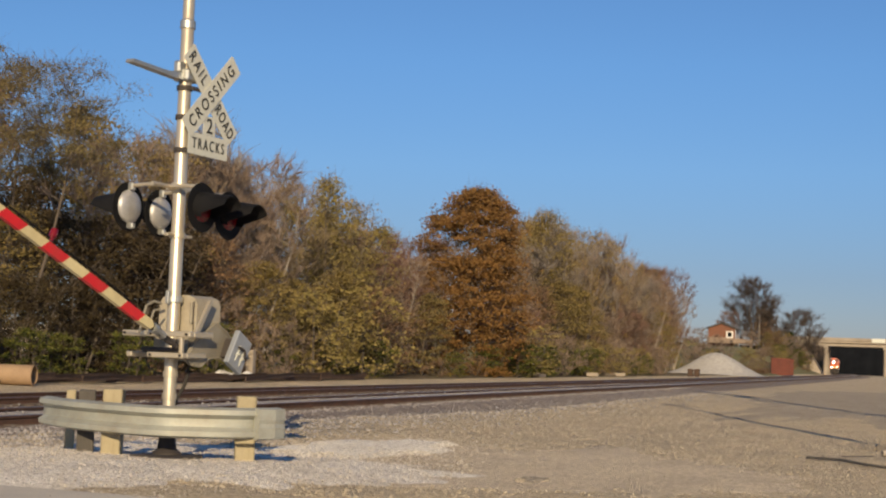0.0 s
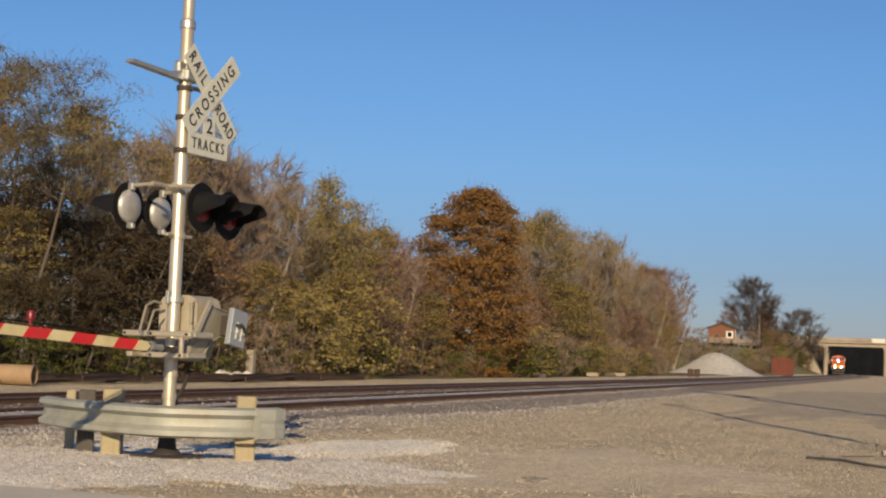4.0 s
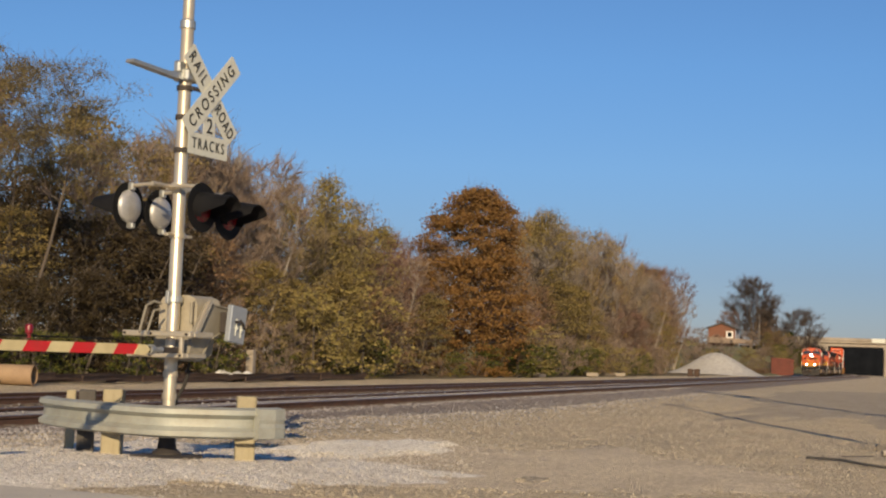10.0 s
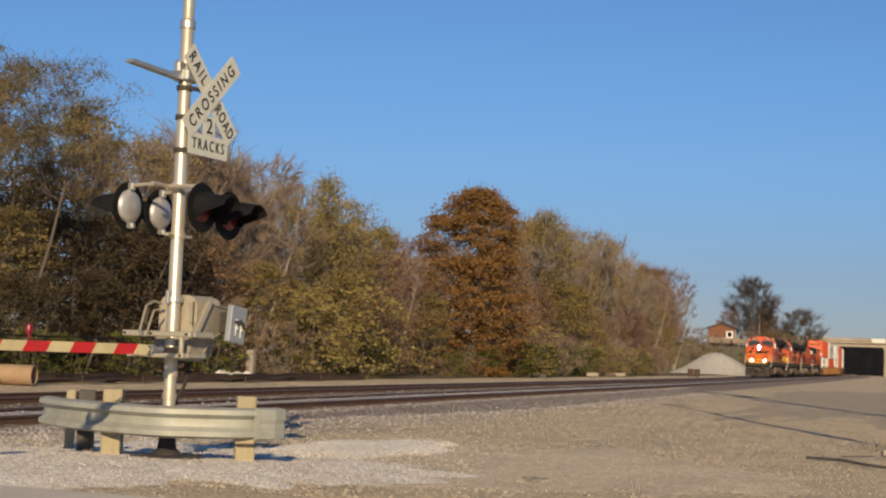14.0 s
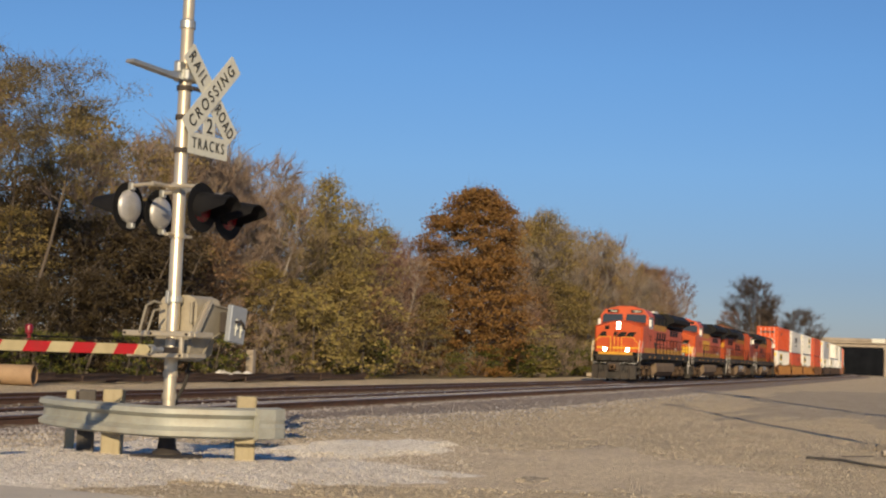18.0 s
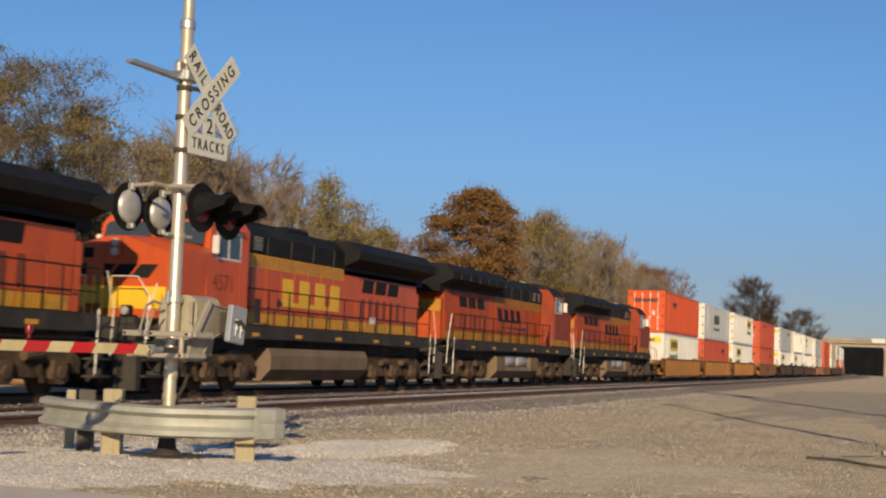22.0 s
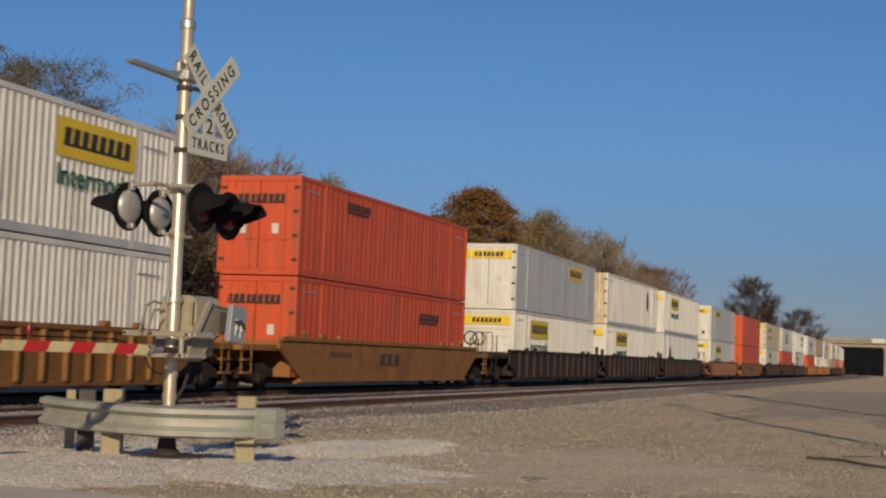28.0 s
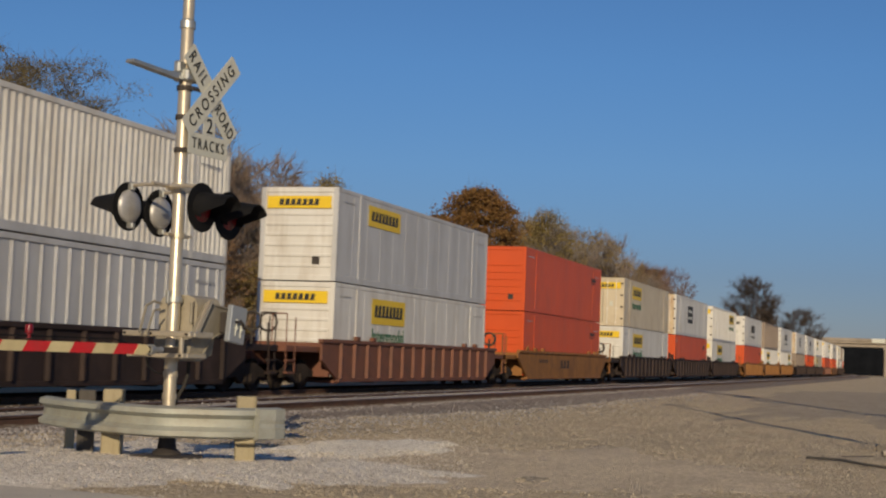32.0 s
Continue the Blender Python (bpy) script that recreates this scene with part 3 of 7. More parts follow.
def stones(count, seed, spot, size, material, name, label):
    """Loose broken stones over a stretch of ground."""
    rnd, g = random.Random(seed), Geo()
    base = [(1, 0, 0), (-1, 0, 0), (0, 1, 0), (0, -1, 0), (0, 0, 1), (0, 0, -1)]
    fs = [(0, 2, 4), (2, 1, 4), (1, 3, 4), (3, 0, 4), (2, 0, 5), (1, 2, 5), (3, 1, 5), (0, 3, 5)]
    for _ in range(count):
        x, y, z = spot(rnd)
        s, a = size * rnd.uniform(0.35, 1.25), rnd.uniform(0, 3.14)
        ca, sa = math.cos(a), math.sin(a)
        vs = []
        for p in base:
            q = [p[j] * s * rnd.uniform(0.6, 1.2) + rnd.uniform(-0.25, 0.25) * s for j in range(3)]
            vs.append((x + q[0] * ca - q[1] * sa, y + q[0] * sa + q[1] * ca, z + q[2] * 0.75))
        g.add(vs, fs)
    me = g.mesh(name, material, tidy=False)
    return tagged(new(name, me), label, "stones", "", "stuff")


def on_shoulder(r):
    x = 12 + 70 * r.random() ** 1.6
    y = NEAR_Y - 1.2 - abs(r.gauss(0, 1.7))
    z = -0.14 if y > NEAR_Y - 1.5 else (-0.14 - 0.065 * (NEAR_Y - 1.5 - y) if y > NEAR_Y - 3.8 else height(x, y) + 0.01)
    return x, y, max(z, height(x, y))


def between(r):
    x = 8 + 80 * r.random() ** 1.5
    y = r.uniform(NEAR_Y - 0.65, TRAIN_Y - 0.8)
    return x, y, (-0.045 if abs(y - NEAR_Y) < 0.62 else -0.14) + r.uniform(-0.02, 0.015)


def on_yard(r):
    x = 11 + 45 * r.random() ** 1.7
    y = r.uniform(-1, 9.5)
    return x, y, height(x, y) + 0.003


def on_apron(r):
    a, k = r.uniform(0, 6.283), r.random() ** 0.6 * 0.98
    x, y = 13.4 + 6.0 * k * math.cos(a), 8.0 + 3.6 * k * math.sin(a)
    return x, y, height(x, y) + 0.055


stones(19000, 1, on_shoulder, 0.036, M["stone"], "shoulder_ballast", "loose grey and brown ballast stones on the shoulder")
stones(6000, 2, between, 0.033, M["stone"], "track_ballast", "grey-brown ballast stones between the rails")
stones(26000, 3, on_yard, 0.015, M["tan_stone"], "yard_pebbles", "scattered tan pebbles on the dry ground")
stones(9000, 4, on_apron, 0.011, M["pale_stone"], "apron_stones", "white crushed limestone pieces")


def on_patch(r):
    x, y = r.gauss(18.6, 1.7), r.gauss(7.2, 0.75)
    return x, y, height(x, y) + 0.045


stones(3500, 6, on_patch, 0.012, M["pale_stone"], "patch_stones", "white limestone pieces strewn round the pale patch")

# ---- crossing signal with its gate ----
SIGNAL = pose(13.589, 7.456, 0.03, 0, 0, -8.8)
signal = thing("crossing_signal", SIGNAL, "silver railroad crossing mast with crossbuck, lamps and gate", "crossing signal")
part("mast", Geo().lathe([(0.0, 0.1), (0.068, 0.1), (0.068, 4.55), (0.062, 4.56), (0.062, 5.3), (0.0, 5.32)], 24, "z"), M["alu"], signal, "", 40)
part("mast_collar", Geo().lathe([(0.068, 4.5), (0.082, 4.5), (0.082, 4.58), (0.062, 4.6)], 24, "z"), M["galv"], signal, "", 40)
# dark steel colour here stands for the shadow on the footing behind the guardrail
part("foundation", Geo().box(-0.3, 0.3, -0.26, 0.26, -0.3, 0.02, 0.02), M["steel"], signal, "low foundation block, dark for the shade below the beam")
part("base_casting", Geo().lathe([(0.0, -0.1), (0.15, -0.1), (0.15, 0.04), (0.1, 0.08), (0.085, 0.2), (0.068, 0.22)], 20, "z"), M["steel"], signal, "dark cast-iron mast base", 40)
for z in (0.62, 0.85):
    part("mast_band", Geo().lathe([(0.069, z - 0.03), (0.078, z - 0.03), (0.078, z + 0.03), (0.069, z + 0.03)], 24, "z"), M["alu"], signal, "", 40)


def blade(ang, lx):
    g = Geo()
    g.prism([(-0.59, -0.109), (-0.58, -0.12), (0.58, -0.12), (0.59, -0.109), (0.59, 0.109), (0.58, 0.12), (-0.58, 0.12), (-0.59, 0.109)], -0.003, 0.003, "y")
    return g.moved(Matrix.Translation((0.31, lx, 3.83)) @ Matrix.Rotation(radians(-ang), 4, "Y"))


FACE = Matrix.Rotation(radians(90), 4, "X")


def sign_face(x, y, z, ang=0.0):
    return Matrix.Translation((x, y, z)) @ Matrix.Rotation(radians(-ang), 4, "Y") @ FACE


b1 = part("crossbuck_blade", blade(-45, -0.115), M["sign"], signal, "white crossbuck blade with black letters")
lettering("lettering", "RAIL", 0.13, sign_face(0.31, -0.122, 3.83, -45) @ Matrix.Translation((-0.36, 0, 0)), M["ink"], b1, 0.37, gap=1.4)
lettering("lettering", "ROAD", 0.13, sign_face(0.31, -0.122, 3.83, -45) @ Matrix.Translation((0.35, 0, 0)), M["ink"], b1, 0.4, gap=1.25)
b2 = part("crossbuck_blade", blade(45, -0.128), M["sign"], signal, "white crossbuck blade with black letters")
lettering("lettering", "CROSSING", 0.125, sign_face(0.31, -0.135, 3.83, 45), M["ink"], b2, 1.0, gap=1.4)
s1 = part("track_count_sign", Geo().box(0.19, 0.4, -0.124, -0.118, 3.397, 3.6, 0.002), M["sign"], signal, "white plate with a black 2")
lettering("lettering", "2", 0.16, sign_face(0.295, -0.128, 3.49), M["ink"], s1)
s2 = part("tracks_sign", Geo().box(-0.06, 0.64, -0.124, -0.118, 3.165, 3.395, 0.002), M["sign"], signal, "white plate lettered in black")
lettering("lettering", "TRACKS", 0.115, sign_face(0.29, -0.128, 3.28), M["ink"], s2, 0.56, gap=1.45)
for z in (3.86, 3.2, 3.55):
    part("sign_clamp", Geo().lathe([(0.07, z - 0.025), (0.085, z - 0.025), (0.085, z + 0.025), (0.07, z + 0.025)], 16, "z").box(0.0, 0.3, -0.112, -0.085, z - 0.02, z + 0.02), M["steel"], signal, "")
part("light_bracket", Geo().box(-0.1, 0.14, -0.1, 0.1, 3.93, 4.06, 0.02).box(-0.18, -0.05, -0.05, 0.03, 4.0, 4.13, 0.02), M["galv"], signal, "bolted bracket casting")
part("bracket_arm", Geo().prism([(-0.92, 3.965), (-0.9, 4.0), (-0.35, 3.985), (-0.1, 4.01), (-0.1, 3.93), (-0.35, 3.94)], -0.05, 0.05, "y"), M["galv"], signal, "galvanised flat arm")

# lamps: one pair towards the traffic, one pair the other way
part("crossarm", Geo().cone((-0.46, 0.0, 2.8), (0.5, 0.0, 2.8), 0.021, seg=12), M["alu"], signal, "", 40)
part("crossarm_clamp", Geo().lathe([(0.069, 2.75), (0.088, 2.75), (0.088, 2.85), (0.069, 2.85)], 16, "z").box(-0.12, 0.12, -0.09, -0.06, 2.77, 2.83).box(-0.12, 0.12, 0.06, 0.09, 2.77, 2.83), M["alu"], signal)
part("lower_clamp", Geo().lathe([(0.069, 2.27), (0.085, 2.27), (0.085, 2.33), (0.069, 2.33)], 16, "z").box(-0.2, 0.22, -0.03, 0.03, 2.285, 2.315, 0.005), M["alu"], signal)


def flasher(x, y, z, facing):
    """One flashing-light head: disc, hood, lens, domed back."""
    s = -1 if facing == "front" else 1
    at = (x, y, z)
    disc = part("lamp_disc", Geo().lathe([(0.0, 0.0), (0.25, 0.0), (0.256, s * 0.006), (0.25, s * 0.012), (0.15, s * 0.014)], 36, "y", at), M["black"], signal, "round black background disc", 40)
    hood = Geo()
    n, vs, fs = 22, [], []
    for i in range(n + 1):
        a = radians(-35 + 250 * i / n)
        top = math.sin(a)
        reach = 0.1 + 0.29 * min(1.0, max(0.0, (top + 0.4) / 0.75))
        for r, h in ((0.165, 0.01), (0.165, reach), (0.158, reach), (0.158, 0.01)):
            vs.append((x + r * math.cos(a), y + s * h, z + r * math.sin(a) - (0.05 * (h / 0.4) if h > 0.02 else 0)))
    fs = [(i * 4 + j, (i + 1) * 4 + j, (i + 1) * 4 + (j + 1) % 4, i * 4 + (j + 1) % 4) for i in range(n) for j in range(4)]
    part("hood", hood.add(vs, fs), M["black"], disc, "deep black visor", 40)
    part("lens", Geo().lathe([(0.0, s * 0.04), (0.08, s * 0.034), (0.15, s * 0.016)], 28, "y", at), M["lens"], disc, "dark red lens", 60)
    part("lamp_housing", Geo().lathe([(0.175, -s * 0.001), (0.175, -s * 0.015), (0.16, -s * 0.035), (0.12, -s * 0.06), (0.06, -s * 0.074), (0.0, -s * 0.078)], 28, "y", at), M["lamp_back"], disc, "domed grey lamp housing", 60)
    part("hinge", Geo().box(x - 0.035, x + 0.035, min(y, y - s * 0.06), max(y, y - s * 0.06), z + 0.17, z + 0.25, 0.01), M["galv"], disc)
    part("latch", Geo().box(x - 0.03, x + 0.03, min(y, y - s * 0.08), max(y, y - s * 0.08), z - 0.23, z - 0.17, 0.01), M["galv"], disc)
    part("lamp_stem", Geo().tube([(x, y - s * 0.03, z + 0.22), (x, y - s * 0.2, z + 0.23), (x, 0, 2.8)], 0.02, 8), M["alu"], disc)


flasher(-0.17, -0.42, 2.57, "front")
flasher(0.30, -0.42, 2.53, "front")
flasher(-0.30, 0.42, 2.58, "back")
flasher(0.22, 0.42, 2.56, "back")

# gate machine on the mast
lid = Geo().prism([(-0.235, 1.25), (-0.235, 1.58), (-0.2, 1.65), (-0.12, 1.68), (0.14, 1.68), (0.22, 1.65), (0.256, 1.58), (0.256, 1.25)], 0.09, 0.5, "x")
# body takes the sunlit copy of the beige; base and lever the plain one
machine = part("gate_machine", lid, M["beige_lit"], signal, "beige cast gate machine with rounded lid", 30)
part("machine_seam", Geo().box(0.084, 0.09, -0.2, -0.19, 1.3, 1.62), M["steel"], machine)
part("machine_hinge", Geo().cone((0.08, -0.17, 1.38), (0.08, -0.17, 1.6), 0.018, seg=10), M["beige"], machine)
part("machine_base", Geo().prism([(-0.03, 1.02), (-0.02, 1.25), (0.44, 1.25), (0.4, 1.06), (0.2, 0.99)], -0.22, 0.22, "y"), M["beige"], signal, "cast lower housing")
part("strap", Geo().prism([(0.17, 1.635), (0.225, 1.635), (-0.025, 1.24), (-0.08, 1.24)], -0.345, -0.31, "y"), M["alu"], signal, "diagonal steel strap")
part("upper_frame", Geo().box(-0.29, -0.21, -0.44, 0.43, 1.235, 1.295, 0.01).box(-0.21, 0.12, -0.44, -0.37, 1.235, 1.295, 0.01).box(-0.21, 0.12, 0.36, 0.43, 1.235, 1.295, 0.01), M["alu"], signal, "flat steel mounting frame")
part("lower_frame", Geo().box(-0.29, -0.21, -0.36, 0.1, 1.02, 1.075, 0.01).box(-0.21, 0.12, -0.36, -0.29, 1.02, 1.075, 0.01).box(-0.21, 0.12, 0.36, 0.43, 1.02, 1.075, 0.01).box(0.05, 0.12, -0.29, 0.36, 1.02, 1.075, 0.01), M["alu"], signal, "flat steel mounting frame")
part("frame_upright", Geo().box(-0.285, -0.235, -0.34, -0.3, 1.07, 1.24, 0.008), M["alu"], signal)
for by, bz in ((-0.4, 1.265), (0.39, 1.265), (0.05, 1.265), (-0.33, 1.047), (0.05, 1.047)):
    part("bolt", Geo().cone((-0.305, by, bz), (-0.29, by, bz), 0.014, seg=8), M["steel"], signal)
part("cable_guard", Geo().tube([(-0.42, 0.1, 1.27), (-0.3, 0.12, 1.55), (-0.18, 0.12, 1.6), (-0.08, 0.1, 1.58)], 0.014, 8).tube([(-0.36, 0.05, 1.27), (-0.25, 0.06, 1.5), (-0.15, 0.06, 1.52)], 0.012, 8), M["beige"], signal, "bent conduit loops")
part("conduit", Geo().tube([(0.12, -0.14, 0.98), (0.14, -0.12, 0.85), (0.13, -0.08, 0.72), (0.09, -0.03, 0.6), (0.085, 0.0, 0.5), (0.085, 0.0, 0.2)], 0.02, 10), M["loco_grey"], signal, "grey flexible cable conduit", 50)
part("loop_cable", Geo().tube([(-0.05, 0.3, 1.02), (-0.04, 0.26, 0.92), (-0.02, 0.18, 0.86), (0.0, 0.1, 0.85), (0.02, 0.07, 0.88)], 0.009, 6), M["black"], signal, "thin black cable loop")
part("mast_clamp", Geo().lathe([(0.069, 1.6), (0.09, 1.6), (0.09, 1.66), (0.069, 1.66)], 16, "z").box(-0.13, -0.08, -0.02, 0.02, 1.58, 1.72, 0.006), M["galv"], signal)

# the arm and its counterweight turn about the machine's shaft
PIVOT = Vector((-0.2, 0.0, 1.1))
gate = part("gate_arm", Geo().box(-0.62, -0.4, -0.325, -0.275, -0.035, 0.035, 0.01).prism([(-0.45, -0.035), (-0.45, 0.035), (-0.1, 0.02), (-0.1, -0.03)], -0.3, -0.27, "y").cone((0.0, -0.3, 0.0), (0.0, 0.22, 0.0), 0.03, seg=14), M["steel"], signal, "red and cream striped crossing gate arm")
gate.matrix_basis = Matrix.Translation(PIVOT)
part("cream_band", Geo().prism([(-0.82, -0.05), (-0.62, -0.046), (-0.57, 0), (-0.62, 0.046), (-0.74, 0.05)], -0.33, -0.27, "y"), M["arm_white"], gate)
part("arm_collar", Geo().lathe([(0.0, -0.56), (0.05, -0.56), (0.052, -0.5), (0.036, -0.48), (0.036, -0.36), (0.0, -0.35)], 14, "x", (0, -0.3, 0)), M["galv"], gate, "grey arm collar", 40)
for i in range(19):
    x1, x0 = -0.78 - 0.306 * i, -0.78 - 0.306 * (i + 1)
    k = 0.05 - 0.0006 * i
    sl = 0.034
    g = Geo().prism([(x0 - sl, -k), (x1 - sl, -k), (x1 + sl, k), (x0 + sl, k)], -0.324, -0.276, "y")
    part("red_band" if i % 2 == 0 else "cream_band", g, M["arm_red"] if i % 2 == 0 else M["arm_white"], gate)
for i, x in enumerate((-2.24, -4.1, -6.3)):
    part("gate_lamp", Geo().lathe([(0.0, 0.0), (0.02, 0.0), (0.02, 0.04), (0.035, 0.045), (0.038, 0.1), (0.028, 0.125), (0.0, 0.13)], 16, "z", (x, -0.3, 0.065)), M["red_glass"], gate, "small red gate lamp", 40)
part("arm_cable", Geo().tube([(-6.3, -0.3, 0.082), (-4.1, -0.3, 0.084), (-2.35, -0.3, 0.086), (-1.1, -0.3, 0.09), (-0.9, -0.3, 0.06)], 0.008, 6), M["black"], gate)
part("counterweight_lever", Geo().prism([(0.1, -0.06), (0.15, 0.15), (0.4, 0.51), (0.46, 0.49), (0.72, 0.46), (0.86, 0.45), (0.86, 0.21), (0.72, 0.21), (0.58, 0.18), (0.44, 0.11), (0.34, -0.03), (0.21, -0.07)], -0.3, -0.25, "y"), M["beige"], gate, "beige curved counterweight lever")
part("lever_rim", Geo().tube([(0.4, -0.303, 0.51), (0.46, -0.303, 0.49), (0.72, -0.303, 0.46), (0.86, -0.303, 0.45)], 0.012, 6), M["beige"], gate)
part("lever_rim", Geo().tube([(0.86, -0.303, 0.21), (0.72, -0.303, 0.21), (0.58, -0.303, 0.18), (0.44, -0.303, 0.11), (0.34, -0.303, -0.03), (0.21, -0.303, -0.07)], 0.012, 6), M["beige"], gate)
part("counterweight_block", Geo().box(0.6, 0.8, -0.424, -0.301, 0.2, 0.42, 0.008), M["steel"], gate)
CWM = Matrix.Translation((0.68, 0, 0.29)) @ Matrix.Rotation(radians(7), 4, "Y")
cw = part("counterweight", Geo().box(-0.14, 0.14, -0.49, -0.425, -0.195, 0.195, 0.008).moved(CWM), M["cw_grey"], gate, "square blue-grey counterweight plates")
for bx, bz in ((-0.04, -0.04), (0.05, -0.05)):
    part("bolt", Geo().cone((bx, -0.515, bz), (bx, -0.49, bz), 0.016, seg=8).box(bx - 0.008, bx + 0.008, -0.5, -0.491, bz - 0.08, bz + 0.1).moved(CWM), M["sign"], cw)
part("clevis", Geo().tube([(-0.08, -0.51, 0.02), (0.0, -0.53, 0.03), (0.1, -0.51, -0.03)], 0.014, 6).tube([(0.0, -0.51, 0.05), (0.06, -0.53, 0.0)], 0.012, 6).moved(CWM), M["steel"], cw)

# ---- guardrail in front of the mast ----
guard = thing("guardrail", Matrix.Identity(4), "curved galvanised guardrail on weathered wooden posts", "guardrail")
PLAN = [(14.12, 9.28), (13.60, 8.61), (13.30, 7.95), (13.14, 7.34), (13.28, 6.97), (13.51, 6.64), (13.88, 6.41), (13.98, 6.4)]
fine = []
for i in range(len(PLAN) - 1):
    p = [Vector(PLAN[max(0, min(len(PLAN) - 1, j))]) for j in (i - 1, i, i + 1, i + 2)]
    for s in range(6):
        t = s / 6
        q = 0.5 * ((2 * p[1]) + (p[2] - p[0]) * t + (2 * p[0] - 5 * p[1] + 4 * p[2] - p[3]) * t * t + (3 * p[1] - p[0] - 3 * p[2] + p[3]) * t ** 3)
        fine.append((q.x, q.y, 0.41))
fine.append((*PLAN[-1], 0.41))
W = [(0.0, -0.16), (0.075, -0.135), (0.08, -0.085), (0.005, -0.04), (0.0, 0.0), (0.005, 0.04), (0.08, 0.085), (0.075, 0.135), (0.0, 0.16)]
prof = [(a, b) for a, b in W] + [(a - 0.006, b) for a, b in reversed(W)]
part("beam", Geo().sweep(fine, prof), M["guard"], guard, "grey weathered W-shaped steel beam", 40)
part("end_terminal", Geo().sweep([(13.63, 6.49, 0.41), (13.80, 6.40, 0.41), (13.95, 6.37, 0.41)], [(0.0, -0.165), (0.085, -0.15), (0.088, -0.04), (0.075, 0.0), (0.088, 0.04), (0.085, 0.15), (0.0, 0.165), (-0.006, 0.15), (-0.006, -0.15)]), M["guard"], guard, "flared end piece")
part("end_terminal", Geo().sweep([(14.03, 9.15, 0.41), (14.13, 9.28, 0.41), (14.36, 9.46, 0.41)], [(0.0, -0.13), (0.06, -0.12), (0.06, 0.12), (0.0, 0.13), (-0.006, 0.12), (-0.006, -0.12)]), M["guard"], guard, "flared end piece")
# the darkpost one is an ordinary post coloured as lying in shadow
for x, y, z, rz, mm, w in ((13.53, 8.07, 0.70, 20, "post", 0.1), (13.82, 6.68, 0.68, 30, "post", 0.1), (13.77, 8.54, 0.67, 30, "darkpost", 0.09), (14.89, 9.45, 0.62, 30, "post", 0.055)):
    g = Geo().box(-w, w, -w, w, -0.4, z, 0.012).moved(pose(x, y, 0, 0, 0, rz))
    part("guard_post", g, M[mm], guard)
part("block", Geo().box(-0.05, 0.14, -0.08, 0.12, 0.2, 0.27, 0.01).moved(pose(13.67, 6.59, 0, 0, 0, 30)), M["post"], guard)

# ---- the train ----
MOVERS = []  # (thing, metres behind the leading coupler, facing back)


def wheelset(parent, x, r=0.53, paint="truckdirt"):
    for s in (-1, 1):
        part("wheel", Geo().lathe([(0.0, s * 0.72), (r, s * 0.72), (r, s * 0.82), (r * 0.86, s * 0.83), (r * 0.8, s * 0.79), (r * 0.3, s * 0.79), (r * 0.25, s * 0.86), (0.0, s * 0.86)], 24, "y", (x, 0, r)), M[paint], parent, "", 40)
    part("axle", Geo().cone((x, -0.8, r), (x, 0.8, r), 0.09, seg=10), M["steel"], parent)


def loco_truck(parent, cx):
    t = part("truck", Geo().box(cx - 2.5, cx + 2.5, -0.6, 0.6, 0.65, 1.05, 0.05), M["steel"], parent, "dusty three-axle truck")
    for s in (-1, 1):
        y0, y1 = sorted((s * 0.98, s * 1.16))
        g = Geo().prism([(cx - 2.85, 0.5), (cx - 2.85, 0.82), (cx - 2.4, 1.06), (cx - 1.3, 1.12), (cx - 0.8, 1.02), (cx + 0.8, 1.02), (cx + 1.3, 1.12), (cx + 2.4, 1.06), (cx + 2.85, 0.82), (cx + 2.85, 0.5), (cx + 2.5, 0.72), (cx + 1.5, 0.72), (cx + 1.25, 0.42), (cx + 0.7, 0.42), (cx + 0.45, 0.72), (cx - 0.45, 0.72), (cx - 0.7, 0.42), (cx - 1.25, 0.42), (cx - 1.5, 0.72), (cx - 2.5, 0.72)], y0, y1, "y")
        part("side_frame", g, M["truckdirt"], t)
        for ax in (-1.95, 0, 1.95):
            a, b = sorted((s * 1.0, s * 1.28))
            part("axle_box", Geo().prism([(cx + ax - 0.3, 0.4), (cx + ax - 0.22, 0.78), (cx + ax + 0.22, 0.78), (cx + ax + 0.3, 0.4), (cx + ax + 0.12, 0.28), (cx + ax - 0.12, 0.28)], a, b, "y"), M["truckdirt"], t)
            part("axle_cap", Geo().cone((cx + ax, s * 1.28, 0.53), (cx + ax, s * 1.33, 0.53), 0.14, seg=12), M["truckdirt"], t)
        for d in (-0.98, 0.98):
            part("brake_cylinder", Geo().cone((cx + d - 0.34, s * 1.24, 0.86), (cx + d + 0.2, s * 1.24, 0.9), 0.1, 0.12, 10), M["truckdirt"], t)
            part("brake_hanger", Geo().prism([(cx + d + 0.1, 0.9), (cx + d + 0.25, 0.9), (cx + d + 0.5, 0.34), (cx + d + 0.38, 0.3)], *sorted((s * 1.17, s * 1.22)), "y"), M["truckdirt"], t)
    for ax in (-1.95, 0, 1.95):
        wheelset(t, cx + ax)


def rail_posts(parent, x0, x1, y, n, z0=1.75, h=1.02, material="loco_black", mid=True):
    for i in range(n):
        x = x0 + (x1 - x0) * i / (n - 1)
        part("stanchion", Geo().cone((x, y, z0), (x, y, z0 + h), 0.021, seg=6), M[material], parent)
    part("handrail", Geo().tube([(x0, y, z0 + h), (x1, y, z0 + h)], 0.02, 6), M[material], parent)
    if mid:
        part("handrail", Geo().tube([(x0, y, z0 + h * 0.5), (x1, y, z0 + h * 0.5)], 0.014, 6), M[material], parent)


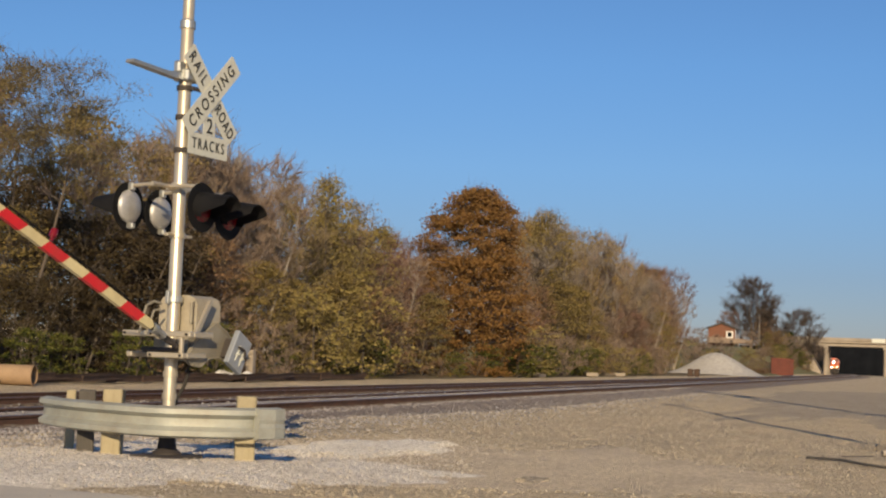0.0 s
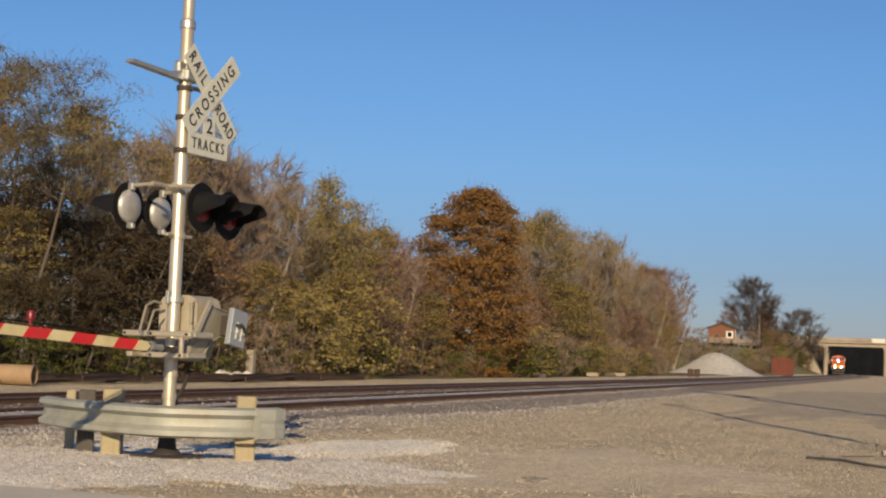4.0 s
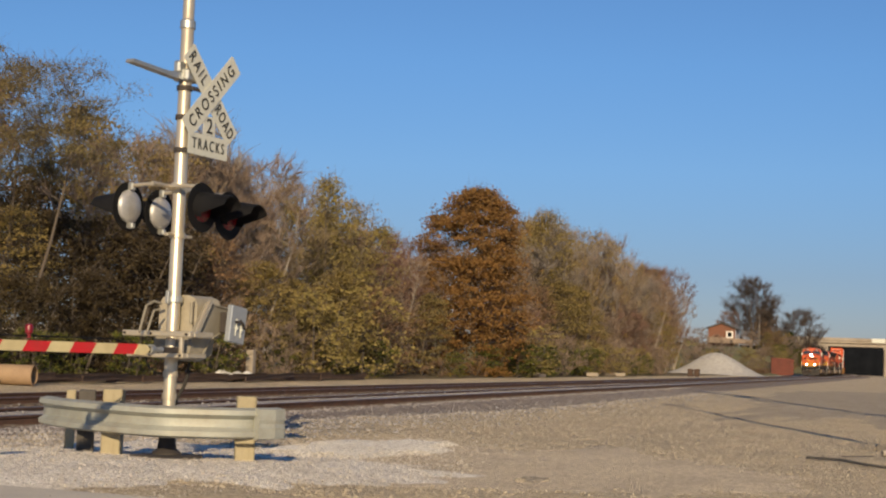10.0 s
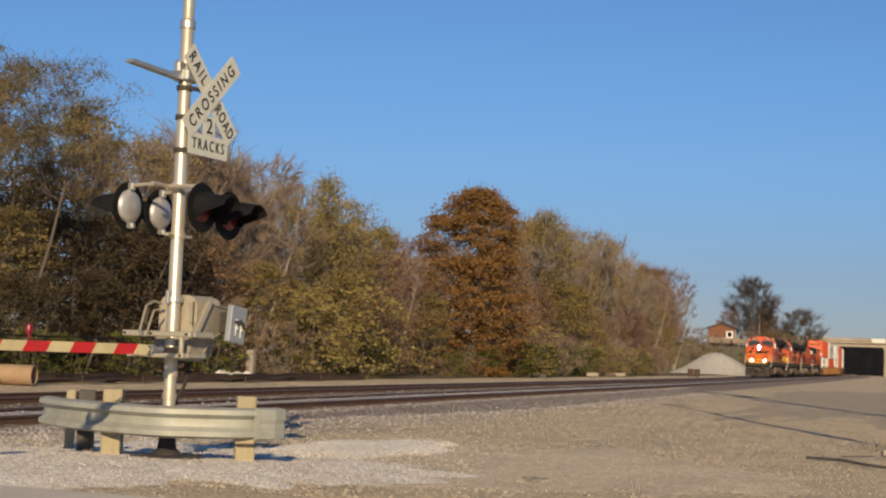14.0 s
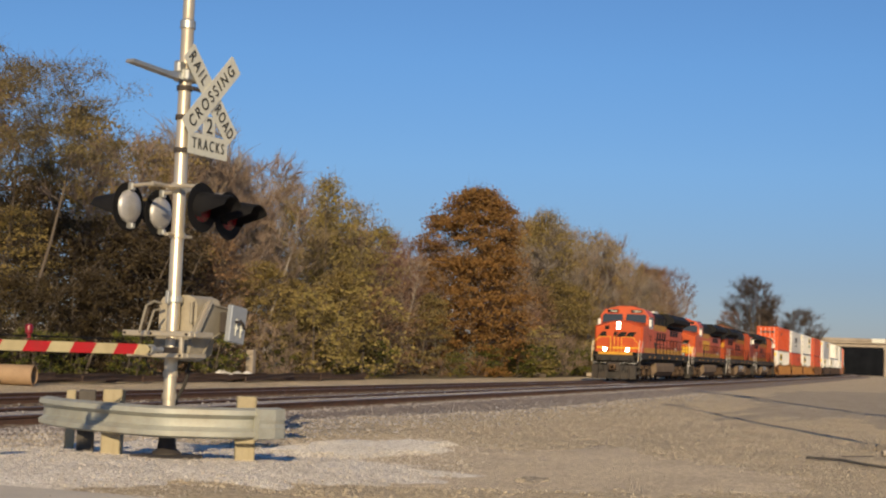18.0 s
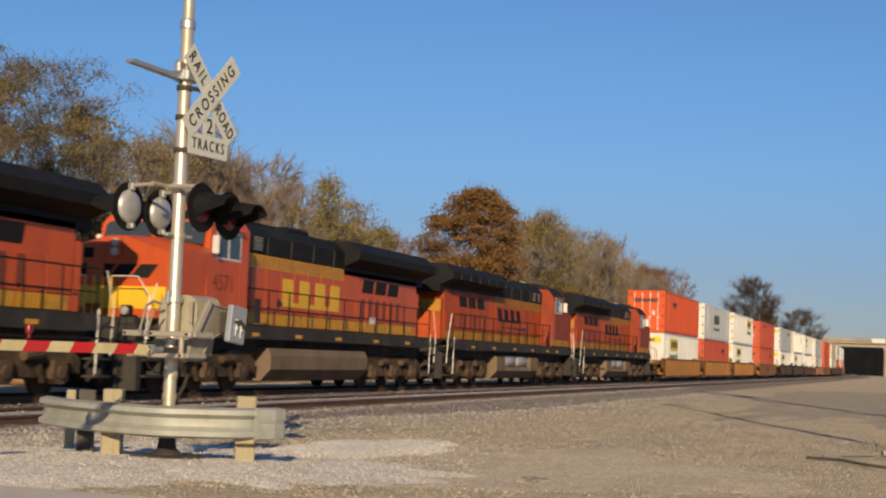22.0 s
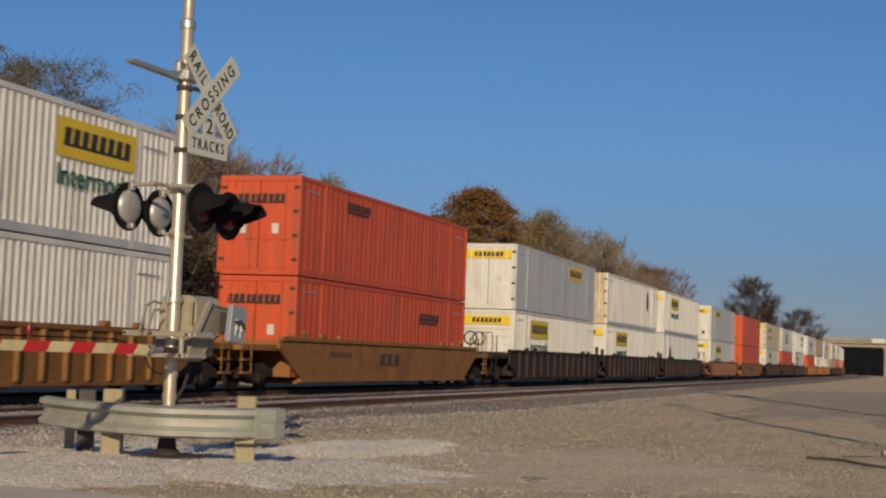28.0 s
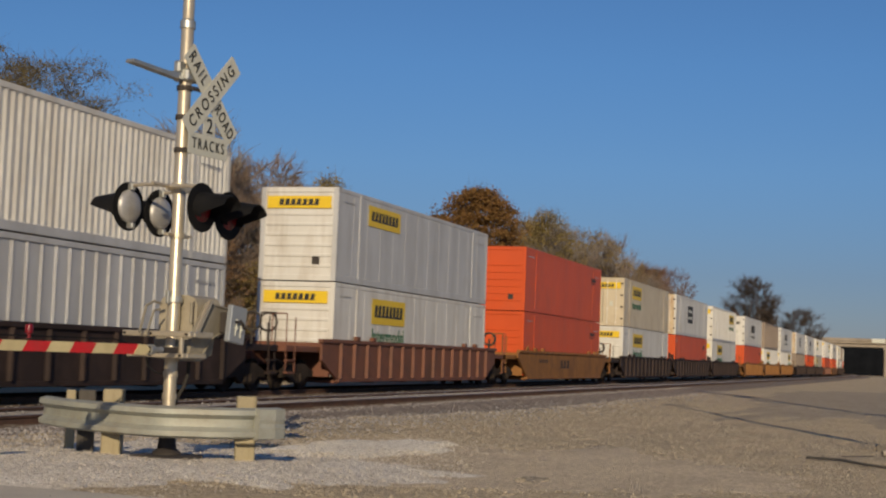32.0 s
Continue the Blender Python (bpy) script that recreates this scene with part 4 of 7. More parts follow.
def comb(x0, x1, z0, z1, n, slant=0.0, gap=0.22):
    """Outline of a row of blocks on one thin strip."""
    w, h = (x1 - x0) / n, z1 - z0
    ring = [(x0, z0)]
    for i in range(n):
        a, b = x0 + i * w, x0 + (i + 1 - gap) * w

        def at(x, v):
            return (x + slant * v, z0 + h * v)
        ring += [at(a, 0.16), at(a, 1.0), at(b, 1.0)]
        ring.append(at(b, 0.16))
    return ring + [(x0 + (n - gap) * w, z0)]


def bars(name, parent, x0, x1, y, z0, z1, n, material, slant=0.0, s=-1, gap=0.22, thick=0.006):
    """Unreadable or branded lettering as one plain shape on a side."""
    return part(name, Geo().prism(comb(x0, x1, z0, z1, n, slant, gap), *sorted((y, y + s * thick)), "y"), M[material], parent)


def end_bars(parent, y0, y1, z0, z1, n, slant, gap, x0, x1):
    """The same on an end wall."""
    return part("emblem", Geo().prism([(-y, z) for y, z in comb(y0, y1, z0, z1, n, slant, gap)], x0, x1, "x"), M["ink"], parent)


def locomotive(label, paint, lead, tanks=False, group="locomotives", number="", letters="ink", emblem=(9.6, 13.6, 2.72, 3.28, 0.25)):
    """A six-axle road locomotive, front towards -x, coupler face at x = 0."""
    P, YEL = M[paint], M["yellow_old" if tanks else "loco_yellow"]
    e = thing("locomotive", Matrix.Identity(4), label, "locomotive", group)
    # frame, platforms, walkways
    part("underframe", Geo().box(1.0, 21.3, -1.0, 1.0, 1.05, 1.7, 0.03), M["loco_grey"], e)
    for s in (-1, 1):
        a, b = sorted((s * 1.28, s * 1.53))
        part("side_sill", Geo().prism([(1.3, 1.44), (1.3, 1.75), (21.0, 1.75), (21.0, 1.44), (19.5, 1.4), (15.0, 1.44), (8.0, 1.44), (3.0, 1.4)], a, b, "y"), M["loco_grey"], e, "dusty dark grey side sill")
        for x in (4.3, 6.2, 9.0, 12.0, 15.2, 18.2):
            part("reflector", Geo().box(x, x + 0.45, min(s * 1.53, s * 1.536), max(s * 1.53, s * 1.536), 1.5, 1.6), M["loco_yellow"], e)
    part("walkway", Geo().box(1.0, 21.3, -1.5, 1.5, 1.752, 1.8), M["loco_grey"], e)
    # cab and nose
    nose = Geo()
    front = [(-1.4, 1.8), (-1.44, 3.36), (-0.9, 3.54), (-0.28, 3.74), (0.28, 3.74), (0.9, 3.54), (1.44, 3.36), (1.4, 1.8)]
    mid = [(-1.52, 1.8), (-1.54, 3.42), (-0.95, 3.6), (-0.3, 3.78), (0.3, 3.78), (0.95, 3.6), (1.54, 3.42), (1.52, 1.8)]
    back = [(-1.53, 1.8), (-1.55, 3.62), (-1.05, 3.74), (-0.35, 3.86), (0.35, 3.86), (1.05, 3.74), (1.55, 3.62), (1.53, 1.8)]
    vs = [(1.72, *p) for p in front] + [(1.84, *p) for p in mid] + [(3.5, *p) for p in back]
    nose.add(vs, [tuple(range(8))] + [(r * 8 + i, r * 8 + (i + 1) % 8, (r + 1) * 8 + (i + 1) % 8, (r + 1) * 8 + i) for r in (0, 1) for i in range(8)])
    part("nose", nose, M["nose_maroon"] if tanks else P, e, "orange wide safety nose", 25)
    cab = Geo()
    sec = [(-1.55, 1.8), (-1.55, 4.2), (-1.3, 4.56), (-0.55, 4.76), (0.55, 4.76), (1.3, 4.56), (1.55, 4.2), (1.55, 1.8)]
    vs = [(3.35 if i in (0, 7) else (3.35 + 0.35 * max(0, (p[1] - 3.4)) / 1.3), *p) for i, p in enumerate(sec)] + [(5.75, *p) for p in sec]
    cab.add(vs, [tuple(range(8)), tuple(range(8, 16))] + [(i, (i + 1) % 8, 8 + (i + 1) % 8, 8 + i) for i in range(8)])
    part("cab", cab, M["nose_maroon"] if tanks else P, e, "orange crew cab", 20)
    part("cab_roof_panel", Geo().box(3.7, 5.7, -0.54, 0.54, 4.762, 4.8, 0.01), M["loco_black"] if tanks else P, e)
    if tanks:
        part("cab_roof", Geo().prism([(-1.556, 4.16), (-1.556, 4.21), (-1.305, 4.57), (-0.545, 4.77), (0.545, 4.77), (1.305, 4.57), (1.556, 4.21), (1.556, 4.16), (1.3, 4.5), (-1.3, 4.5)], 3.75, 5.76, "x"), M["loco_black"], e, "black cab roof")
    for s in (-1, 1):
        g = Geo()
        q0, q1 = s * 0.12, s * 1.42
        ring = [(q0, 3.88), (q1, 3.7), (q1, 4.18), (s * 1.3, 4.28), (q0, 4.28)]
        fx = lambda z: 3.335 + 0.35 * max(0, z - 3.4) / 1.3
        g.add([(fx(z) - 0.012, y, z) for y, z in ring] + [(fx(z) + 0.02, y, z) for y, z in ring], [(0, 1, 2, 3, 4), (5, 6, 7, 8, 9)] + [(i, (i + 1) % 5, 5 + (i + 1) % 5, 5 + i) for i in range(5)])
        part("windshield", g, M["glass"], e, "dark reflective windshield")
        part("number_board", Geo().box(3.6, 3.7, s * 0.78 - 0.36, s * 0.78 + 0.36, 4.36, 4.56, 0.01), M["black"], e)
        if lead:
            lettering("board_number", "7808", 0.13, Matrix.Translation((3.597, s * 0.78, 4.46)) @ Matrix.Rotation(radians(-90), 4, "Z") @ FACE, M["sign"], e, 0.5)
        a, b = sorted((s * 1.552, s * 1.562))
        part("side_window", Geo().box(3.95, 4.5, a, b, 3.45, 4.05, 0.004), M["glass"], e)
        part("side_window", Geo().box(4.62, 5.2, a, b, 3.45, 4.05, 0.004), M["glass"], e)
        part("window_frame", Geo().box(3.88, 3.94, a, b, 3.4, 4.1).box(4.51, 4.61, a, b, 3.4, 4.1).box(5.21, 5.27, a, b, 3.4, 4.1).box(3.88, 5.27, a, b, 4.06, 4.12).box(3.88, 5.27, a, b, 3.38, 3.44), M["silver"], e)
        a, b = sorted((s * 1.5, s * 1.95))
        part("sunshade", Geo().box(3.95, 5.3, *sorted((s * 1.5, s * 1.68)), 4.14, 4.17), P, e)
        part("mirror", Geo().box(3.62, 3.66, min(s * 1.57, s * 1.75), max(s * 1.57, s * 1.75), 3.5, 3.95, 0.005), M["silver"], e)
        # cab lower door panel and number
        a, b = sorted((s * 1.551, s * 1.557))
        for k in range(5):
            part("stripe_line", Geo().box(6.0, 13.6, min(s * 1.0101, s * 1.012), max(s * 1.0101, s * 1.012), 3.45 + k * 0.06, 3.463 + k * 0.06), M["maroon"], e)
        part("cab_door", Geo().box(5.25, 5.72, a, b, 1.85, 4.0), M["orange"], e, "brighter orange door")
        if s < 0:
            if number:
                lettering("road_number", number, 0.42, Matrix.Translation((4.35, -1.558, 2.78)) @ FACE, M["maroon"], e, 1.1)
            else:
                bars("road_number", e, 3.8, 4.9, -1.552, 2.6, 3.0, 4, "ink", 0.0)
        part("dark_panel", Geo().box(6.2, 6.6, a, b, 1.85, 2.5), M["loco_grey"], e)
        part("lower_stripe", Geo().box(2.4, 5.74, min(s * 1.552, s * 1.56), max(s * 1.552, s * 1.56), 1.83, 2.12), YEL, e, "yellow stripe")
    # nose fittings
    part("headlight_box", Geo().box(1.64, 1.74, -0.16, 0.16, 3.24, 3.72, 0.02), P, e)
    for hz in (3.37, 3.59):
        part("headlight", Geo().lathe([(0.0, 1.615), (0.09, 1.625), (0.108, 1.645)], 16, "x", (0, 0, hz)), M["headlight"] if lead else M["lamp_back"], e, "bright headlight" if lead else "unlit headlight")
    part("nose_door", Geo().box(1.7, 1.73, 0.3, 0.78, 1.85, 3.4, 0.008), P, e)
    part("nose_handle", Geo().box(1.69, 1.715, 0.6, 0.88, 3.22, 3.46, 0.01), M["black"], e)
    bars("nose_emblem", e, -1.3, 1.0, 0, 2.76, 3.08, 4, "loco_black", 0.26, -1, 0.16).matrix_basis = Matrix.Translation((1.708, 0, 0)) @ Matrix.Rotation(radians(-90), 4, "Z")
    part("nose_stripe", Geo().box(1.7, 1.716, -1.38, 1.38, 2.02, 2.12), M["bright_yellow"], e, "yellow band across the nose")
    for s in (-1, 1):
        lamp = part("ditch_light", Geo().box(1.02, 1.2, s * 0.72 - 0.13, s * 0.72 + 0.13, 1.8, 2.08, 0.02), M["loco_black"], e)
        part("ditch_lens", Geo().lathe([(0.0, 0.985), (0.09, 0.995), (0.108, 1.018)], 16, "x", (0, s * 0.72, 1.95)), M["headlight"] if lead else M["lamp_back"], lamp)
        part("front_handrail", Geo().tube([(1.0, s * 0.35, 1.8), (1.0, s * 0.35, 2.75), (1.0, s * 1.05, 2.75), (0.85, s * 1.45, 2.3), (0.8, s * 1.48, 1.3)], 0.016, 8), M["bright_yellow"] if lead else M["silver"], e)
        part("step_rail", Geo().tube([(0.74, s * 1.46, 1.2), (0.74, s * 1.5, 1.9), (1.1, s * 1.5, 2.6)], 0.016, 8).tube([(1.45, s * 1.52, 1.3), (1.45, s * 1.53, 1.9), (1.75, s * 1.56, 2.5)], 0.016, 8), M["silver"], e, "pale grab rail")
        part("rear_step_rail", Geo().tube([(21.55, s * 1.46, 0.9), (21.55, s * 1.5, 1.9), (21.2, s * 1.5, 2.75)], 0.016, 8).tube([(20.9, s * 1.5, 0.5), (20.9, s * 1.53, 1.9)], 0.016, 8), M["silver"], e, "pale grab rail")
        for k, z in enumerate((0.42, 0.8, 1.18, 1.5)):
            part("step", Geo().box(0.75, 1.42, min(s * 1.15, s * 1.5), max(s * 1.15, s * 1.5), z, z + 0.05), M["loco_grey"], e)
            part("step", Geo().box(20.95, 21.55, min(s * 1.15, s * 1.5), max(s * 1.15, s * 1.5), z, z + 0.05), M["loco_grey"], e)
        part("step_well", Geo().box(0.78, 1.4, min(s * 1.1, s * 1.14), max(s * 1.1, s * 1.14), 0.4, 1.8).box(1.4, 1.46, min(s * 1.1, s * 1.5), max(s * 1.1, s * 1.5), 0.4, 1.8), M["loco_grey"], e)
    for y in (-0.35, -0.12, 0.12, 0.35):
        part("gate_bar", Geo().cone((0.98, y, 1.8), (0.98, y, 2.75), 0.018, seg=6), M["bright_yellow"], e)
    part("front_platform", Geo().box(0.8, 1.75, -1.1, 1.1, 1.62, 1.8, 0.02), M["loco_yellow"] if lead else M["loco_grey"], e, "yellow-edged front platform")
    part("rear_platform", Geo().box(21.0, 21.6, -1.1, 1.1, 1.62, 1.8, 0.02), M["loco_grey"], e)
    part("anticlimber", Geo().box(0.7, 1.0, -1.2, 1.2, 1.22, 1.62, 0.05), M["loco_grey"], e)
    part("snow_plow", Geo().prism([(0.5, -1.4), (0.32, -0.5), (0.28, 0), (0.32, 0.5), (0.5, 1.4), (0.72, 1.4), (0.6, 0), (0.72, -1.4)], 0.12, 0.98, "z"), M["loco_grey"], e, "dusty dark grey plow")
    for x0, x1 in ((-0.1, 0.8), (21.5, 22.4)):
        part("coupler", Geo().box(x0, x1, -0.13, 0.13, 0.72, 0.98, 0.04).box(x0 if x0 < 1 else x1 - 0.3, x0 + 0.3 if x0 < 1 else x1, -0.22, 0.22, 0.66, 1.04, 0.06), M["truckdirt"], e)
    for y in (-0.5, -0.75, 0.5, 0.75):
        part("air_hose", Geo().tube([(0.75, y, 1.2), (0.4, y * 0.95, 1.05), (0.32, y * 0.8, 0.6)], 0.03, 6), M["black"], e)
    for py in (-1.0, -0.45, 0.45, 1.0):
        part("plow_rib", Geo().prism([(0.3, 0.14), (0.24, 0.2), (0.28, 0.95), (0.4, 0.95), (0.42, 0.14)], py - 0.03, py + 0.03, "y"), M["steel"], e)
    part("coupler_pocket", Geo().box(0.26, 0.6, -0.4, 0.4, 0.55, 1.15, 0.04), M["steel"], e)
    for py in (-1.0, -0.85, 0.85, 1.0, 0.25, -0.25):
        part("air_hose", Geo().tube([(0.7, py, 1.45), (0.5, py * 1.02, 1.3), (0.42, py * 0.95, 0.75), (0.3, py * 0.9, 0.55)], 0.028, 6), M["black"], e)
    part("uncoupling_lever", Geo().tube([(0.62, -1.4, 1.1), (0.6, -0.6, 1.12), (0.5, -0.2, 1.05)], 0.018, 6).tube([(0.62, 1.4, 1.1), (0.6, 0.6, 1.12), (0.5, 0.2, 1.05)], 0.018, 6), M["silver"], e)
    part("rear_pilot", Geo().box(21.45, 21.6, -1.3, 1.3, 0.3, 1.3, 0.03), M["loco_grey"], e)
    # hood
    part("hood", Geo().box(5.75, 20.69, -1.0, 1.0, 1.8, 3.78, 0.04), P, e, "orange hood with doors")
    part("upper_hood", Geo().prism([(-1.0, 3.78), (-1.02, 4.3), (-0.7, 4.62), (0.7, 4.62), (1.02, 4.3), (1.0, 3.78)], 5.76, 13.69, "x"), M["loco_black"], e, "black upper hood")
    part("radiator", Geo().prism([(-1.0, 3.6), (-1.0, 3.86), (-1.52, 4.1), (-1.54, 4.36), (-1.1, 4.68), (1.1, 4.68), (1.54, 4.36), (1.52, 4.1), (1.0, 3.86), (1.0, 3.6)], 13.7, 21.25, "x"), M["loco_black"], e, "black flared radiator section")
    part("rear_hood", Geo().box(20.7, 21.0, -0.98, 0.98, 1.8, 3.36, 0.03), P, e)
    part("rear_band", Geo().box(21.001, 21.01, -0.97, 0.97, 2.85, 3.3), YEL, e, "yellow band on the hood end")
    part("exhaust_hatch", Geo().box(10.4, 12.0, -0.5, 0.5, 4.62, 4.8, 0.05), M["loco_black"], e)
    part("roof_vent", Geo().box(7.0, 9.4, -0.6, 0.6, 4.62, 4.7, 0.03), M["loco_black"], e)
    part("horn", Geo().cone((6.3, 0, 4.75), (5.9, 0, 4.78), 0.03, 0.09, 10).cone((6.3, 0.15, 4.72), (6.0, 0.15, 4.74), 0.03, 0.08, 10).box(6.2, 6.35, -0.1, 0.25, 4.6, 4.74), M["silver"], e)
    for s in (-1, 1):
        a, b = sorted((s * 1.002, s * 1.01))
        for i in range(8):
            part("upper_stripe", Geo().box(5.9 + i * 0.98, 6.82 + i * 0.98, a, b, 3.4, 3.76), YEL, e, "yellow stripe")
        for lx in (15.3, 16.5, 17.7):
            part("screen", Geo().prism([(lx, 3.12), (lx + 0.15, 3.55), (lx + 1.1, 3.55), (lx + 1.0, 3.12)], a, b, "y"), M["loco_black"], e, "dark intake screen")
        for i in range(15):
            part("lower_hood_stripe", Geo().box(5.85 + i * 0.98, 6.77 + i * 0.98, a, b, 1.84, 2.16), YEL, e, "yellow stripe")
        bars("side_emblem", e, emblem[0], emblem[1], s * 1.031, emblem[2], emblem[3], 4, letters, emblem[4], s, 0.4, 0.008)
        part("emblem_bar", Geo().prism([(9.0, 2.41), (9.0, 2.53), (13.0, 2.49), (13.0, 2.46)], *sorted((s * 1.031, s * 1.038)), "y"), M["ink"], e)
        part("emblem_disc", Geo().lathe([(0.0, s * 1.031), (0.13, s * 1.031), (0.13, s * 1.039), (0.0, s * 1.039)], 20, "y", (8.85, 0, 2.47)), M["ink"], e)
        for i in range(14):
            x = 7.0 + i * 0.97
            a, b = sorted((s * 1.003, s * 1.03))
            part("hood_door", Geo().box(x, x + 0.93, a, b, 2.18, 3.38 if x < 13.2 else 2.96, 0.008), P, e)
        for i in range(6):
            x = 15.2 + i * 0.66
            a, b = sorted((s * 1.031, s * 1.05))
            part("louvre", Geo().box(x, x + 0.3, a, b, 2.3, 2.92, 0.01), M["maroon"], e)
        for lx in (6.1, 7.0):
            lv = part("louvre_frame", Geo().box(lx, lx + 0.7, *sorted((s * 1.022, s * 1.035)), 3.84, 4.28, 0.004), M["loco_black"], e)
            for k in range(6):
                part("slat", Geo().box(lx + 0.1, lx + 0.6, *sorted((s * 1.036, s * 1.05)), 3.88 + k * 0.065, 3.905 + k * 0.065), M["lamp_back"], lv, "pale slat")
        for lx in (8.0, 9.6, 11.2, 12.8):
            part("hood_seam", Geo().box(lx, lx + 0.03, *sorted((s * 1.0, s * 1.04)), 3.8, 4.3), M["loco_grey"], e)
        for i in range(6):
            part("radiator_fin", Geo().box(14.0 + i * 1.25, 14.06 + i * 1.25, min(s * 1.49, s * 1.52), max(s * 1.49, s * 1.55), 4.1, 4.34), M["loco_grey"], e)
        rail_posts(e, 5.9, 20.9, s * 1.47, 12, material="loco_black")
    part("blue_card", Geo().box(14.9, 15.4, -1.48, -1.47, 2.1, 2.3), M["silver"], e, "small pale placard on the handrail")
    # tank and running gear
    part("fuel_tank", Geo().prism([(-1.35, 1.2), (-1.45, 1.0), (-1.45, 0.62), (-1.15, 0.3), (1.15, 0.3), (1.45, 0.62), (1.45, 1.0), (1.35, 1.2)], 7.6, 14.9, "x") if not tanks else Geo().prism([(-1.35, 0.78), (-1.45, 0.62), (-1.15, 0.28), (1.15, 0.28), (1.45, 0.62), (1.35, 0.78)], 7.8, 14.7, "x"), M["tank"], e, "dusty grey-brown fuel tank", 25)
    if tanks:
        for s in (-1, 1):
            for xa, xb in ((7.8, 9.2), (13.4, 14.7)):
                part("tank_end", Geo().prism([(s * 1.35, 0.7), (s * 1.45, 0.62), (s * 1.45, 1.2), (s * 0.9, 1.25), (s * 0.9, 0.7)], xa, xb, "x"), M["tank"], e)
            for x in (9.5, 11.4):
                part("air_reservoir", Geo().lathe([(0.0, x), (0.2, x + 0.04), (0.27, x + 0.14), (0.27, x + 1.55), (0.2, x + 1.66), (0.0, x + 1.7)], 16, "x", (0, s * 1.15, 1.02)), M["lamp_back"], e, "grey air tank", 50)
    loco_truck(e, 4.4)
    loco_truck(e, 18.0)
    return e


def add_mover(ob, s, back=False, z=0.0):
    MOVERS.append((ob, s, back, z))


LOCO = 22.3
l1 = locomotive("orange and black road locomotive leading with headlights lit", "orange", True, number="7808", letters="loco_black")
l2 = locomotive("orange and yellow road locomotive coupled behind the leader", "orange", False, number="4571", letters="bright_yellow", emblem=(9.1, 13.8, 2.4, 3.2, 0.0))
part("front_band", Geo().box(1.69, 1.705, -1.4, 1.4, 2.12, 2.55), M["bright_yellow"], l2, "yellow band on the nose")
l3 = locomotive("faded orange locomotive running backwards with grey air tanks", "orange_old", False, True, letters="loco_black")
l4 = copy_thing(l3, Matrix.Identity(4))
part("roof_panel", Geo().box(10.2, 11.7, -0.75, -0.35, 4.6, 4.74, 0.02), M["silver"], l1, "white roof housing")
add_mover(l1, 0.0)
add_mover(l2, LOCO)
add_mover(l3, LOCO * 3, True)
add_mover(l4, LOCO * 4, True)

# ---- containers ----
CL, CW, CH = 16.154, 1.3, 2.896


